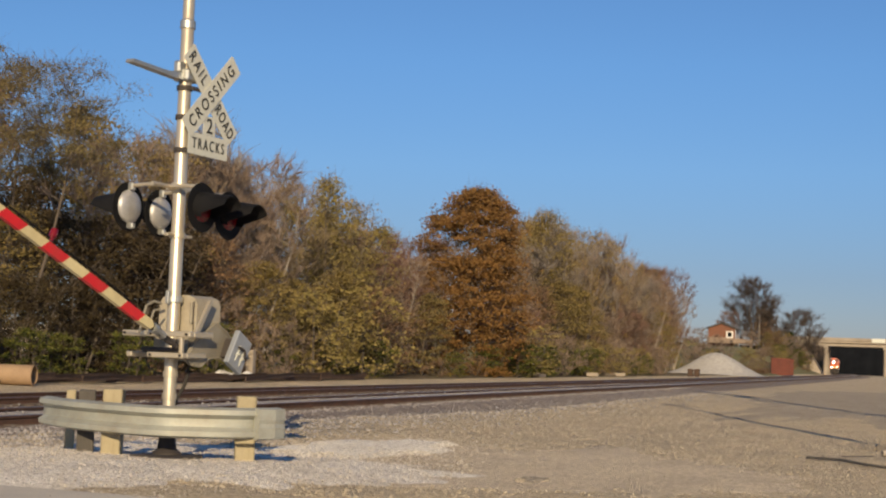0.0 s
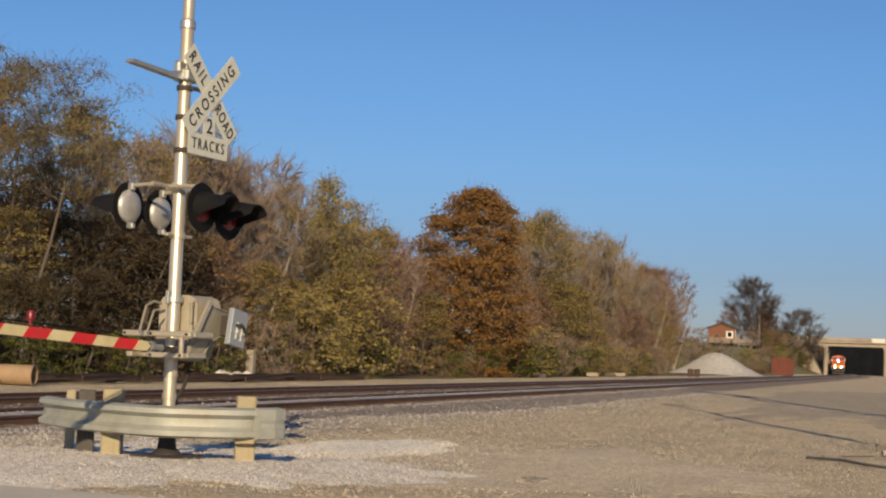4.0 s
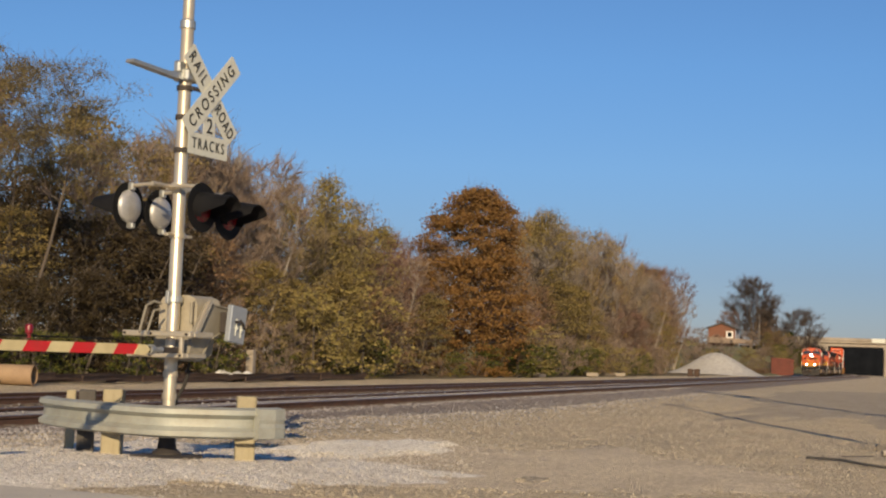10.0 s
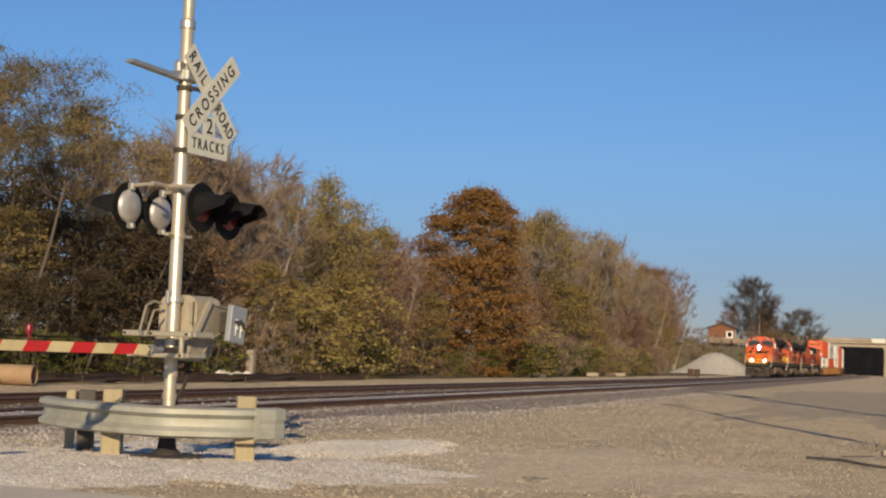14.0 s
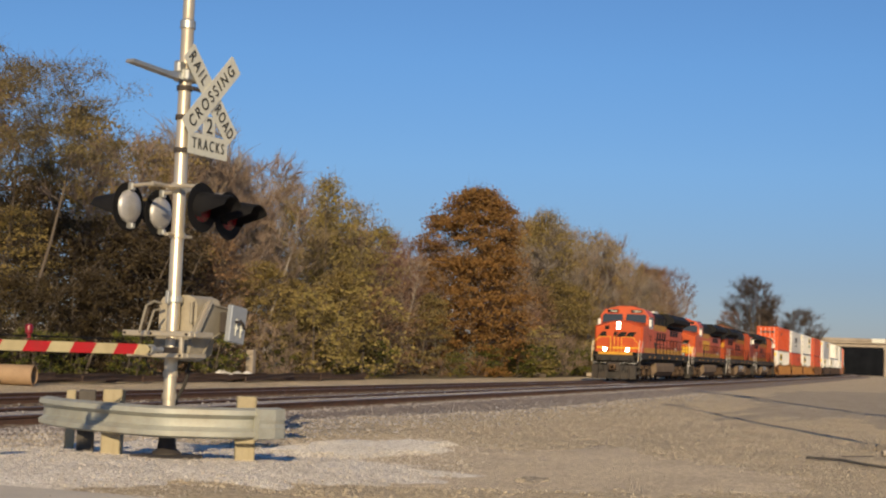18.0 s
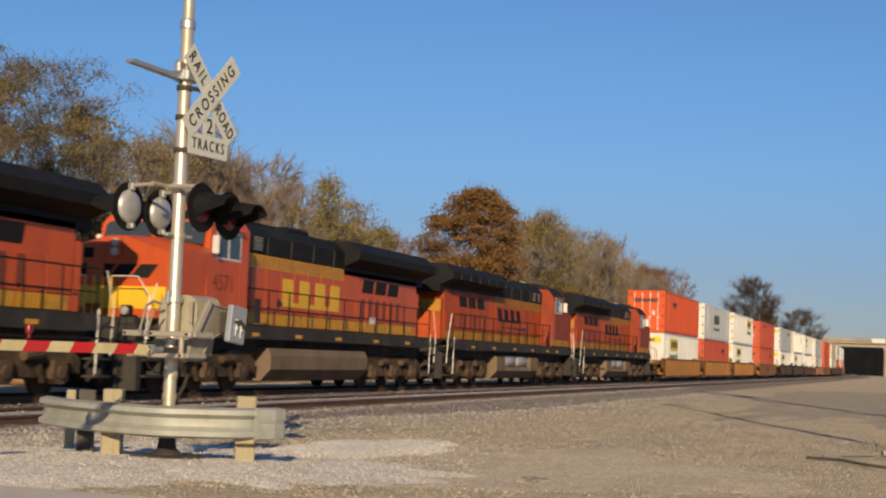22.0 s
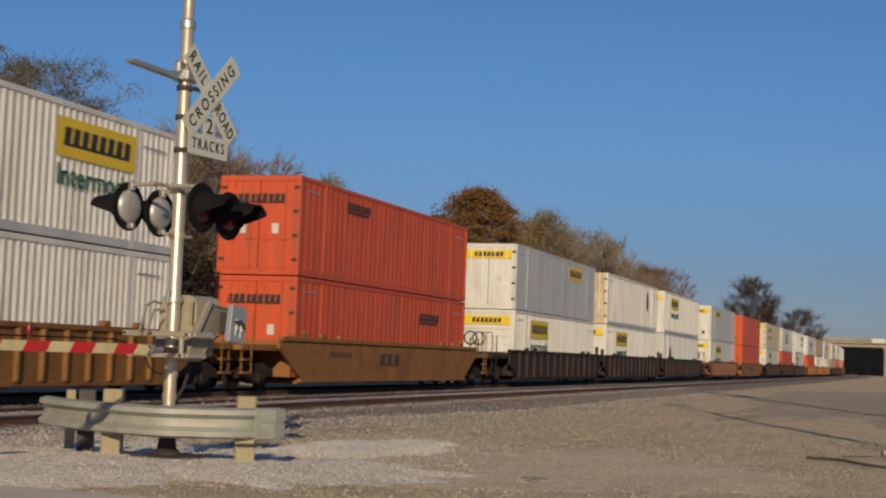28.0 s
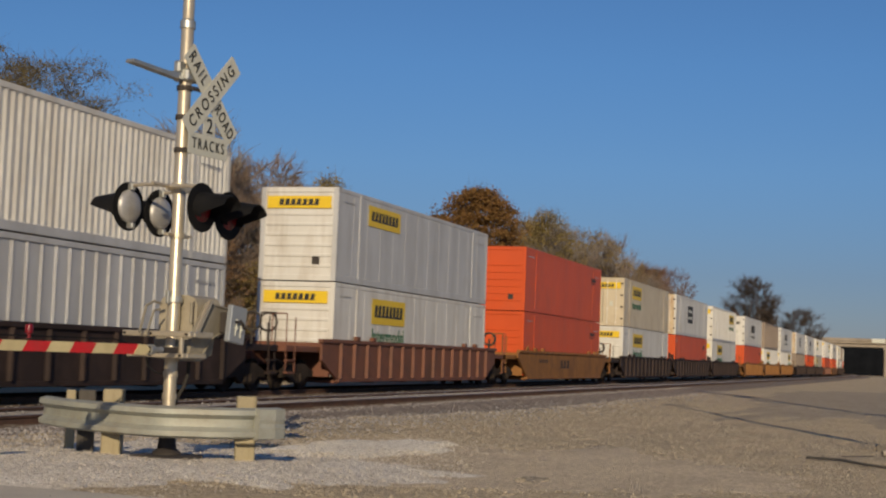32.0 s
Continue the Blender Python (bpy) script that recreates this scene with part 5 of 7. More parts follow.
def container(label, paint, ribs=True, end="doors", end_paint=None, mark=None, side_mark=None, length=CL, pitch=0.25, deep=0.04, rods="silver", batten=1.22, proud=0.006):
    """A 53-foot domestic container, front end at x = 0 towards -x, on z = 0."""
    P, E = M[paint], M[end_paint or paint]
    e = thing("container", Matrix.Identity(4), label, "container", "containers of the train")
    part("roof", Geo().box(0.02, length - 0.02, -CW + 0.02, CW - 0.02, CH - 0.05, CH - 0.012), P, e)
    part("floor", Geo().box(0.02, length - 0.02, -CW + 0.02, CW - 0.02, 0.02, 0.16), M["steel"], e)
    for s in (-1, 1):
        a, b = sorted((s * (CW - 0.09), s * CW))
        part("top_rail", Geo().box(0.1, length - 0.1, a, b, CH - 0.13, CH, 0.012), P, e)
        part("bottom_rail", Geo().box(0.1, length - 0.1, a, b, 0.0, 0.2, 0.012), M["c_grey"] if paint == "c_white" else P, e)
        for x in (0.0, length - 0.16):
            part("corner_post", Geo().box(x, x + 0.16, *sorted((s * (CW - 0.16), s * CW)), 0, CH, 0.012), P, e)
        for x in (1.85, length - 2.05):
            part("stacking_post", Geo().box(x, x + 0.2, *sorted((s * (CW - 0.04), s * (CW + 0.004))), 0, CH, 0.006), P, e)
        g, vs = Geo(), []
        x, k = 0.16, 0
        while x < length - 0.16:
            if ribs:
                for dx, d in ((0, 0), (0.3, 0), (0.5, 1), (0.8, 1)):
                    vs.append((min(length - 0.16, x + dx * pitch), s * (CW - 0.012 - deep * d)))
                x += pitch
            else:
                for dx, d in ((0, 0), (-0.05, 0), (-0.042, 1), (-0.008, 1), (-0.001, 0)):
                    vs.append((min(length - 0.16, x + dx + (batten if dx < 0 else 0)), s * (CW - 0.014 - proud + 0.006 + proud * d)))
                x += batten
        vs.append((length - 0.16, s * (CW - 0.012)))
        n = len(vs)
        g.add([(a, b, 0.2) for a, b in vs] + [(a, b, CH - 0.13) for a, b in vs], [(i, i + 1, n + i + 1, n + i) for i in range(n - 1)])
        part("side_wall", g, P, e)
        if side_mark:
            kind, x0, x1, z0, z1 = side_mark
            y = s * (CW + 0.004)
            if kind == "yellow":
                lab = part("label_panel", Geo().box(x0, x1, *sorted((y, y + s * 0.004)), z0, z1), M["label"], e, "yellow label with dark bars")
                bars("emblem", lab, x0 + 0.25, x1 - 0.2, y + s * 0.005, z0 + 0.28 * (z1 - z0), z1 - 0.24 * (z1 - z0), 8, "ink", 0.05, s, 0.3, 0.004)
                if s < 0 and paint != "c_grey":
                    lettering("lettering", "Intermodal", 0.46, Matrix.Translation(((x0 + x1) / 2, y - 0.008, z0 - 0.4)) @ FACE, M["green_ink"], e, (x1 - x0) * 0.96, bold=0.012)
            elif kind == "black":
                bars("emblem", e, x0 + 0.5, x1 - 0.6, y, z0 + 0.1, z1 - 0.05, 5, "ink", 0.3, s, 0.3, 0.004)
                bars("small_emblem", e, x0 + 0.4, x1 - 0.4, y, z0 - 0.45, z0 - 0.25, 6, "ink", 0.0, s, 0.4, 0.004)
            elif kind == "thin":
                bars("emblem", e, x0, x1, y, z0, z1, 7, "ink", 0.04, s, 0.25, 0.004)
                part("underline", Geo().box(x0, x1 - 0.2, *sorted((y, y + s * 0.004)), z0 - 0.12, z0 - 0.06), M["ink"], e)
            elif kind == "oval":
                g = Geo().lathe([(0.0, y), (0.4, y), (0.4, y + s * 0.006), (0.0, y + s * 0.006)], 24, "y", (0, 0, 0))
                g.v = [(v[0] * 0.75 + (x0 + x1) / 2, v[1], v[2] * 1.5 + (z0 + z1) / 2) for v in g.v]
                part("emblem", g, M["ink"], e)
            elif kind == "square":
                lab = part("emblem", Geo().box(x0, x1, *sorted((y, y + s * 0.004)), z0, z1), M["ink"], e)
                part("emblem_bar", Geo().box(x0 + 0.2, x1 - 0.3, *sorted((y + s * 0.005, y + s * 0.008)), z0 + 0.3, z0 + 0.5).box(x0 + 0.2, x1 - 0.3, *sorted((y + s * 0.005, y + s * 0.008)), z1 - 0.5, z1 - 0.3), M["sign"], lab)
        # small data plates near the end
        bars("data_plate", e, 0.5, 1.5, s * (CW + 0.003), 2.47, 2.52, 5, "lamp_back", 0.0, s, 0.35, 0.003)
        bars("data_plate", e, length - 1.6, length - 0.5, s * (CW + 0.003), 2.37, 2.42, 5, "lamp_back", 0.0, s, 0.35, 0.003)
    for x0, x1, near in ((0.0, 0.06, True), (length - 0.06, length, False)):
        o = -1 if near else 1
        part("end_header", Geo().box(x0, x1, -CW + 0.16, CW - 0.16, CH - 0.16, CH, 0.01), E, e)
        part("end_sill", Geo().box(x0, x1, -CW + 0.16, CW - 0.16, 0, 0.18, 0.01), E, e)
        if near and end == "doors":
            for s in (-1, 1):
                a, b = sorted((s * 0.012, s * (CW - 0.15)))
                d = part("door", Geo().box(0.02, 0.07, a, b, 0.18, CH - 0.16, 0.012), E, e)
                for yy in (0.28, 0.82):
                    part("locking_rod", Geo().cone((-0.012, s * yy, 0.12), (-0.012, s * yy, CH - 0.1), 0.021, seg=8).box(-0.03, 0.02, s * yy - 0.05, s * yy + 0.05, 0.2, 0.26).box(-0.03, 0.02, s * yy - 0.05, s * yy + 0.05, CH - 0.3, CH - 0.24).box(-0.035, 0.02, s * yy - 0.12, s * yy + 0.12, 1.02, 1.07), M[rods], d, "vertical locking rod")
                for z in (0.4, 1.1, 1.8, 2.5):
                    part("hinge", Geo().box(-0.01, 0.025, *sorted((s * (CW - 0.22), s * (CW - 0.05))), z, z + 0.09), M["steel"], d)
                part("placard", Geo().box(0.008, 0.018, *sorted((s * 0.42, s * 0.62)), 1.2, 1.5), M["sign"], d)
        elif near:
            g = Geo().box(0.03, 0.08, -CW + 0.16, CW - 0.16, 0.18, CH - 0.16)
            part("end_wall", g, E, e)
            for i in range(6):
                part("end_rib", Geo().box(0.0, 0.035, -CW + 0.18, CW - 0.18, 0.42 + i * 0.32, 0.52 + i * 0.32, 0.012), E, e)
            part("placard", Geo().box(-0.006, 0.0, -0.75, -0.5, 0.5, 0.75), M["steel"], e)
        else:
            part("end_wall", Geo().box(x0 + 0.0, x1 - 0.02, -CW + 0.16, CW - 0.16, 0.18, CH - 0.16), E, e)
        if near and mark == "yellow":
            lab = part("end_label", Geo().box(-0.022, -0.014, -1.08, 1.08, 2.24, 2.62), M["label"], e, "yellow label with dark bars")
            end_bars(lab, -0.68, 0.7, 2.33, 2.53, 7, 0.03, 0.3, -0.027, -0.0225)
        if near and mark == "black":
            end_bars(e, -0.9, 0.85, 2.1, 2.36, 9, 0.04, 0.25, -0.027, -0.021)
    return e


KIND = {
    "or": dict(label="bright orange corrugated container with white locking rods", paint="c_orange", mark="black", deep=0.025, side_mark=("thin", 3.4, 5.2, 2.0, 2.25)),
    "rd": dict(label="faded red corrugated container with dark end lettering bars", paint="c_red", mark="black", pitch=0.42, deep=0.022, rods="c_red", side_mark=("thin", 3.6, 5.6, 2.3, 2.52)),
    "rl": dict(label="faded red corrugated container with side lettering bars", paint="c_red", mark="black", pitch=0.42, deep=0.022, rods="c_red", side_mark=("thin", 10.8, 13.0, 2.0, 2.25)),
    "hb": dict(label="smooth orange-red container without doors in view", paint="c_orange", ribs=False, end="wall", side_mark=("thin", 13.6, 14.8, 2.1, 2.3)),
    "jl": dict(label="white corrugated container with a yellow side label", paint="c_white", end="wall", mark="yellow", side_mark=("yellow", 2.7, 6.0, 1.72, 2.55)),
    "jr": dict(label="white corrugated container with a yellow label near its tail", paint="c_white", end="doors", mark="yellow", side_mark=("yellow", 11.0, 14.2, 1.72, 2.55)),
    "js": dict(label="white smooth container with a yellow side label", paint="c_white", ribs=False, end="wall", mark="yellow", side_mark=("yellow", 3.2, 6.4, 1.72, 2.55)),
    "gy": dict(label="silver-grey sheet container with a yellow side label", paint="c_grey", ribs=False, end="doors", end_paint="c_white", mark="yellow", side_mark=("yellow", 9.9, 12.9, 1.9, 2.6)),
    "gl": dict(label="silver-grey sheet container with white end and yellow labels", paint="c_grey", ribs=False, end="wall", end_paint="c_white", mark="yellow", side_mark=("yellow", 2.6, 5.6, 1.95, 2.62)),
    "sw": dict(label="white smooth container with black side lettering bars", paint="c_white", ribs=False, end="doors", mark="black", side_mark=("black", 5.2, 9.6, 1.3, 2.2)),
    "ov": dict(label="white ribbed container with rusty end and dark oval mark", paint="c_white", ribs=False, batten=0.6, proud=0.03, end="doors", end_paint="rust", side_mark=("oval", 12.2, 13.0, 1.2, 2.4)),
    "ow": dict(label="pale grey battened container with a small dark mark", paint="c_grey", ribs=False, batten=0.52, proud=0.03, end="wall", side_mark=("oval", 2.6, 3.1, 0.9, 2.0)),
    "cr": dict(label="cream container with rust stains and a yellow label", paint="c_cream", ribs=False, end="doors", mark="yellow", side_mark=("yellow", 2.6, 5.6, 1.75, 2.55)),
    "bk": dict(label="white container with a square dark emblem", paint="c_white", ribs=False, end="doors", end_paint="rust", side_mark=("square", 5.5, 8.0, 1.0, 2.3)),
    "tp": dict(label="taupe container with plain corrugated sides", paint="c_taupe", end="wall"),
}
MADE = {}


def get_container(kind):
    if kind not in MADE:
        MADE[kind] = container(**KIND[kind])
        return MADE[kind]
    return copy_thing(MADE[kind], Matrix.Identity(4))


# ---- well cars ----


def freight_truck(parent, cx, name="truck"):
    t = part(name, Geo().box(cx - 0.25, cx + 0.25, -1.0, 1.0, 0.42, 0.72, 0.05), M["truck_dark"], parent, "rusty two-axle truck")
    for s in (-1, 1):
        a, b = sorted((s * 0.93, s * 1.08))
        part("side_frame", Geo().prism([(cx - 1.1, 0.38), (cx - 1.1, 0.56), (cx - 0.45, 0.78), (cx + 0.45, 0.78), (cx + 1.1, 0.56), (cx + 1.1, 0.38), (cx + 0.7, 0.42), (cx + 0.35, 0.22), (cx - 0.35, 0.22), (cx - 0.7, 0.42)], a, b, "y"), M["truck_dark"], t)
        for d in (-0.16, 0.16):
            part("spring", Geo().cone((cx + d, s * 1.06, 0.28), (cx + d, s * 1.06, 0.5), 0.08, seg=10), M["truck_dark"], t)
    for d in (-0.89, 0.89):
        wheelset(t, cx + d, 0.45, "truck_dark")


def well_car(label, paint, ribs, head, tail, smooth_side=False):
    """One well unit; the container's front end lies at x = 0. head and tail: 'end' for a coupler platform, 'joint' for an articulation."""
    P = M[paint]
    e = thing("well_car", Matrix.Identity(4), label, "well car", "well cars of the train")
    L = CL
    for s in (-1, 1):
        a, b = sorted((s * 1.36, s * 1.44))
        if smooth_side:
            g = Geo().prism([(-1.3, 1.45), (L + 1.3, 1.45), (L + 1.3, 1.2), (L - 0.4, 0.28), (0.4, 0.28), (-1.3, 1.2)], a, b, "y")
        else:
            g = Geo().prism([(-1.1, 1.42), (L + 1.1, 1.42), (L + 1.1, 0.9), (L - 0.2, 0.3), (0.2, 0.3), (-1.1, 0.9)], a, b, "y")
        w = part("side_panel", g, P, e)
        part("top_chord", Geo().box(-1.2, L + 1.2, *sorted((s * 1.33, s * 1.5)), 1.42, 1.54, 0.015), P, e)
        part("bottom_chord", Geo().box(0.2, L - 0.2, *sorted((s * 1.3, s * 1.47)), 0.24, 0.36, 0.015), P, e)
        if not smooth_side:
            for i in range(ribs):
                x = 0.3 + (L - 0.6) * i / (ribs - 1)
                part("rib", Geo().prism([(x - 0.06, s * 1.44), (x - 0.03, s * 1.53), (x + 0.03, s * 1.53), (x + 0.06, s * 1.44)], 0.36, 1.42, "z"), P, w)
        else:
            bars("car_emblem", w, 6.6, 8.6, s * 1.442, 0.75, 1.15, 3, "scrap", 0.05, s, 0.3, 0.004)
            bars("car_emblem", w, 2.4, 4.2, s * 1.442, 1.0, 1.15, 6, "scrap", 0.0, s, 0.3, 0.004)
            for i in range(2):
                part("guide", Geo().prism([(0.2 + i * (L - 1.2), 1.54), (0.5 + i * (L - 1.2), 1.75), (0.7 + i * (L - 1.2), 1.54)], *sorted((s * 1.35, s * 1.42)), "y"), P, e)
        for x in (1.6, 3.0, L - 3.2, L - 1.8):
            part("guide", Geo().box(x, x + 0.3, *sorted((s * 1.34, s * 1.48)), 1.54, 1.66, 0.02), P, e)
    for i in range(6):
        x = 0.4 + i * (L - 0.8) / 5
        part("cross_member", Geo().box(x - 0.12, x + 0.12, -1.36, 1.36, 0.2, 0.3), P, e)
    for where, kind in ((0, head), (1, tail)):
        x, d = (0.0, -1) if where == 0 else (L, 1)
        part("bulkhead", Geo().box(*sorted((x + d * 0.25, x + d * 0.4)), -1.36, 1.36, 0.4, 1.42), P, e)
        reach = 3.4 if kind == "end" else 1.6
        part("platform", Geo().box(*sorted((x + d * 0.4, x + d * reach)), -1.3, 1.3, 1.12, 1.3, 0.02), P, e)
        if kind == "end":
            part("draft_sill", Geo().box(*sorted((x + d * 1.0, x + d * 3.5)), -0.3, 0.3, 0.72, 1.12, 0.03), P, e)
            part("coupler", Geo().box(*sorted((x + d * 3.4, x + d * 3.95)), -0.13, 0.13, 0.72, 0.96, 0.04), M["truckdirt"], e)
            freight_truck(e, x + d * 2.0)
            for s in (-1, 1):
                part("end_ladder", Geo().tube([(x + d * 3.3, s * 1.25, 0.5), (x + d * 3.3, s * 1.25, 2.2), (x + d * 3.3, s * 0.8, 2.2), (x + d * 3.3, s * 0.8, 1.3)], 0.02, 6).tube([(x + d * 2.8, s * 1.3, 0.5), (x + d * 2.8, s * 1.3, 2.1)], 0.02, 6).box(*sorted((x + d * 2.8, x + d * 3.3)), *sorted((s * 1.2, s * 1.32)), 0.5, 0.55).box(*sorted((x + d * 2.8, x + d * 3.3)), *sorted((s * 1.2, s * 1.32)), 0.85, 0.9), P, e, "grab irons and steps")
            part("brake_wheel", Geo().lathe([(0.26, -0.02), (0.3, 0.0), (0.26, 0.02), (0.23, 0.0), (0.26, -0.02)], 20, "x", (x + d * 3.15, -0.6, 1.95)).cone((x + d * 3.15, -0.6, 1.3), (x + d * 3.15, -0.6, 1.95), 0.03, seg=6), M["steel"], e)
        elif where == 1:
            freight_truck(e, x + 1.62)
            part("joint_casting", Geo().box(x + 1.3, x + 2.0, -0.5, 0.5, 0.8, 1.2, 0.05), M["truckdirt"], e)
            for s in (-1, 1):
                part("joint_post", Geo().box(x + 0.9, x + 1.1, *sorted((s * 1.2, s * 1.35)), 1.3, 1.95, 0.02), P, e)
        else:
            for s in (-1, 1):
                part("joint_post", Geo().box(x - 1.1, x - 0.9, *sorted((s * 1.2, s * 1.35)), 1.3, 1.85, 0.02), P, e)
    return e


CAR = {
    "y": dict(label="ochre yellow ribbed well car carrying stacked containers", paint="well_yellow", ribs=19),
    "b": dict(label="brown smooth-sided well car carrying stacked containers", paint="well_brown", ribs=2, smooth_side=True),
    "d": dict(label="dark brown ribbed well car carrying stacked containers", paint="well_dark", ribs=13),
    "r": dict(label="oxide red ribbed well car carrying stacked containers", paint="well_red", ribs=15),
}
CARS_MADE = {}


def get_car(paint, head, tail):
    key = (paint, head, tail)
    if key not in CARS_MADE:
        CARS_MADE[key] = well_car(head=head, tail=tail, **CAR[paint])
        return CARS_MADE[key]
    return copy_thing(CARS_MADE[key], Matrix.Identity(4))


# consist: metres behind the coupler of the leader, car, its ends, upper and lower container
E_, J_ = "end", "joint"
CONSIST = [
    (94.2, "y", E_, J_, "or", "jl"), (113.6, "y", J_, J_, "sw", "rl"), (132.9, "y", J_, E_, "jr", "jl"),
    (156.4, "b", E_, E_, "rd", "rl"),
    (180.0, "d", E_, J_, "gy", "jl"), (199.6, "d", J_, J_, "ov", "jl"), (218.8, "d", J_, E_, "jl", "ow"),
    (242.3, "r", E_, E_, "gl", "js"), (264.6, "b", E_, E_, "hb", "hb"),
    (287.4, "d", E_, J_, "cr", "js"), (306.8, "d", J_, J_, "bk", "hb"), (326.2, "d", J_, E_, "jr", "js"),
    (349.6, "y", E_, J_, "sw", "hb"), (369.0, "y", J_, J_, "tp", "jl"), (388.4, "y", J_, E_, "sw", "jr"),
    (411.8, "d", E_, J_, "bk", "tp"), (431.2, "d", J_, J_, "sw", "or"), (450.6, "d", J_, E_, "jl", "cr"),
    (474.0, "r", E_, E_, "jr", "hb"), (497.4, "b", E_, E_, "sw", "or"),
    (520.8, "d", E_, J_, "jl", "js"), (540.2, "d", J_, J_, "tp", "sw"), (559.6, "d", J_, E_, "jr", "hb"),
    (583.0, "y", E_, J_, "sw", "js"), (602.4, "y", J_, J_, "hb", "jl"), (621.8, "y", J_, E_, "jr", "jl"),
    (645.2, "b", E_, E_, "rd", "hb"), (668.6, "r", E_, E_, "gl", "js"),
]
for s, car, hd, tl, up, low in CONSIST:
    add_mover(get_car(car, hd, tl), s)
    add_mover(get_container(low), s, False, 0.39)
    add_mover(get_container(up), s, False, 0.39 + CH + 0.035)

# ---- trees ----
SHAPES = {
    "dome": lambda f: max(0.05, math.sin(math.pi * min(1, f * 0.86 + 0.12))) ** 0.6,
    "column": lambda f: (0.8 + 0.25 * math.sin(f * 5)) * (1 - f ** 5) ** 0.5 if f < 1 else 0.05,
    "oak": lambda f: (0.8 + 0.2 * math.sin(f * 4.0)) * math.sqrt(max(0.05, 1 - f ** 6)),
    "cone": lambda f: max(0.06, 1.05 - f),
    "vase": lambda f: (0.3 + 0.85 * f) if f < 0.75 else max(0.12, 0.94 * (1 - ((f - 0.75) / 0.27) ** 2)),
    "umbrella": lambda f: math.sqrt(max(0.02, 1 - ((f - 0.7) / 0.31) ** 2)),
    "poplar": lambda f: max(0.08, (0.55 + 0.6 * f) if f < 0.5 else 0.85 * (1 - ((f - 0.5) / 0.52) ** 1.6)),
}


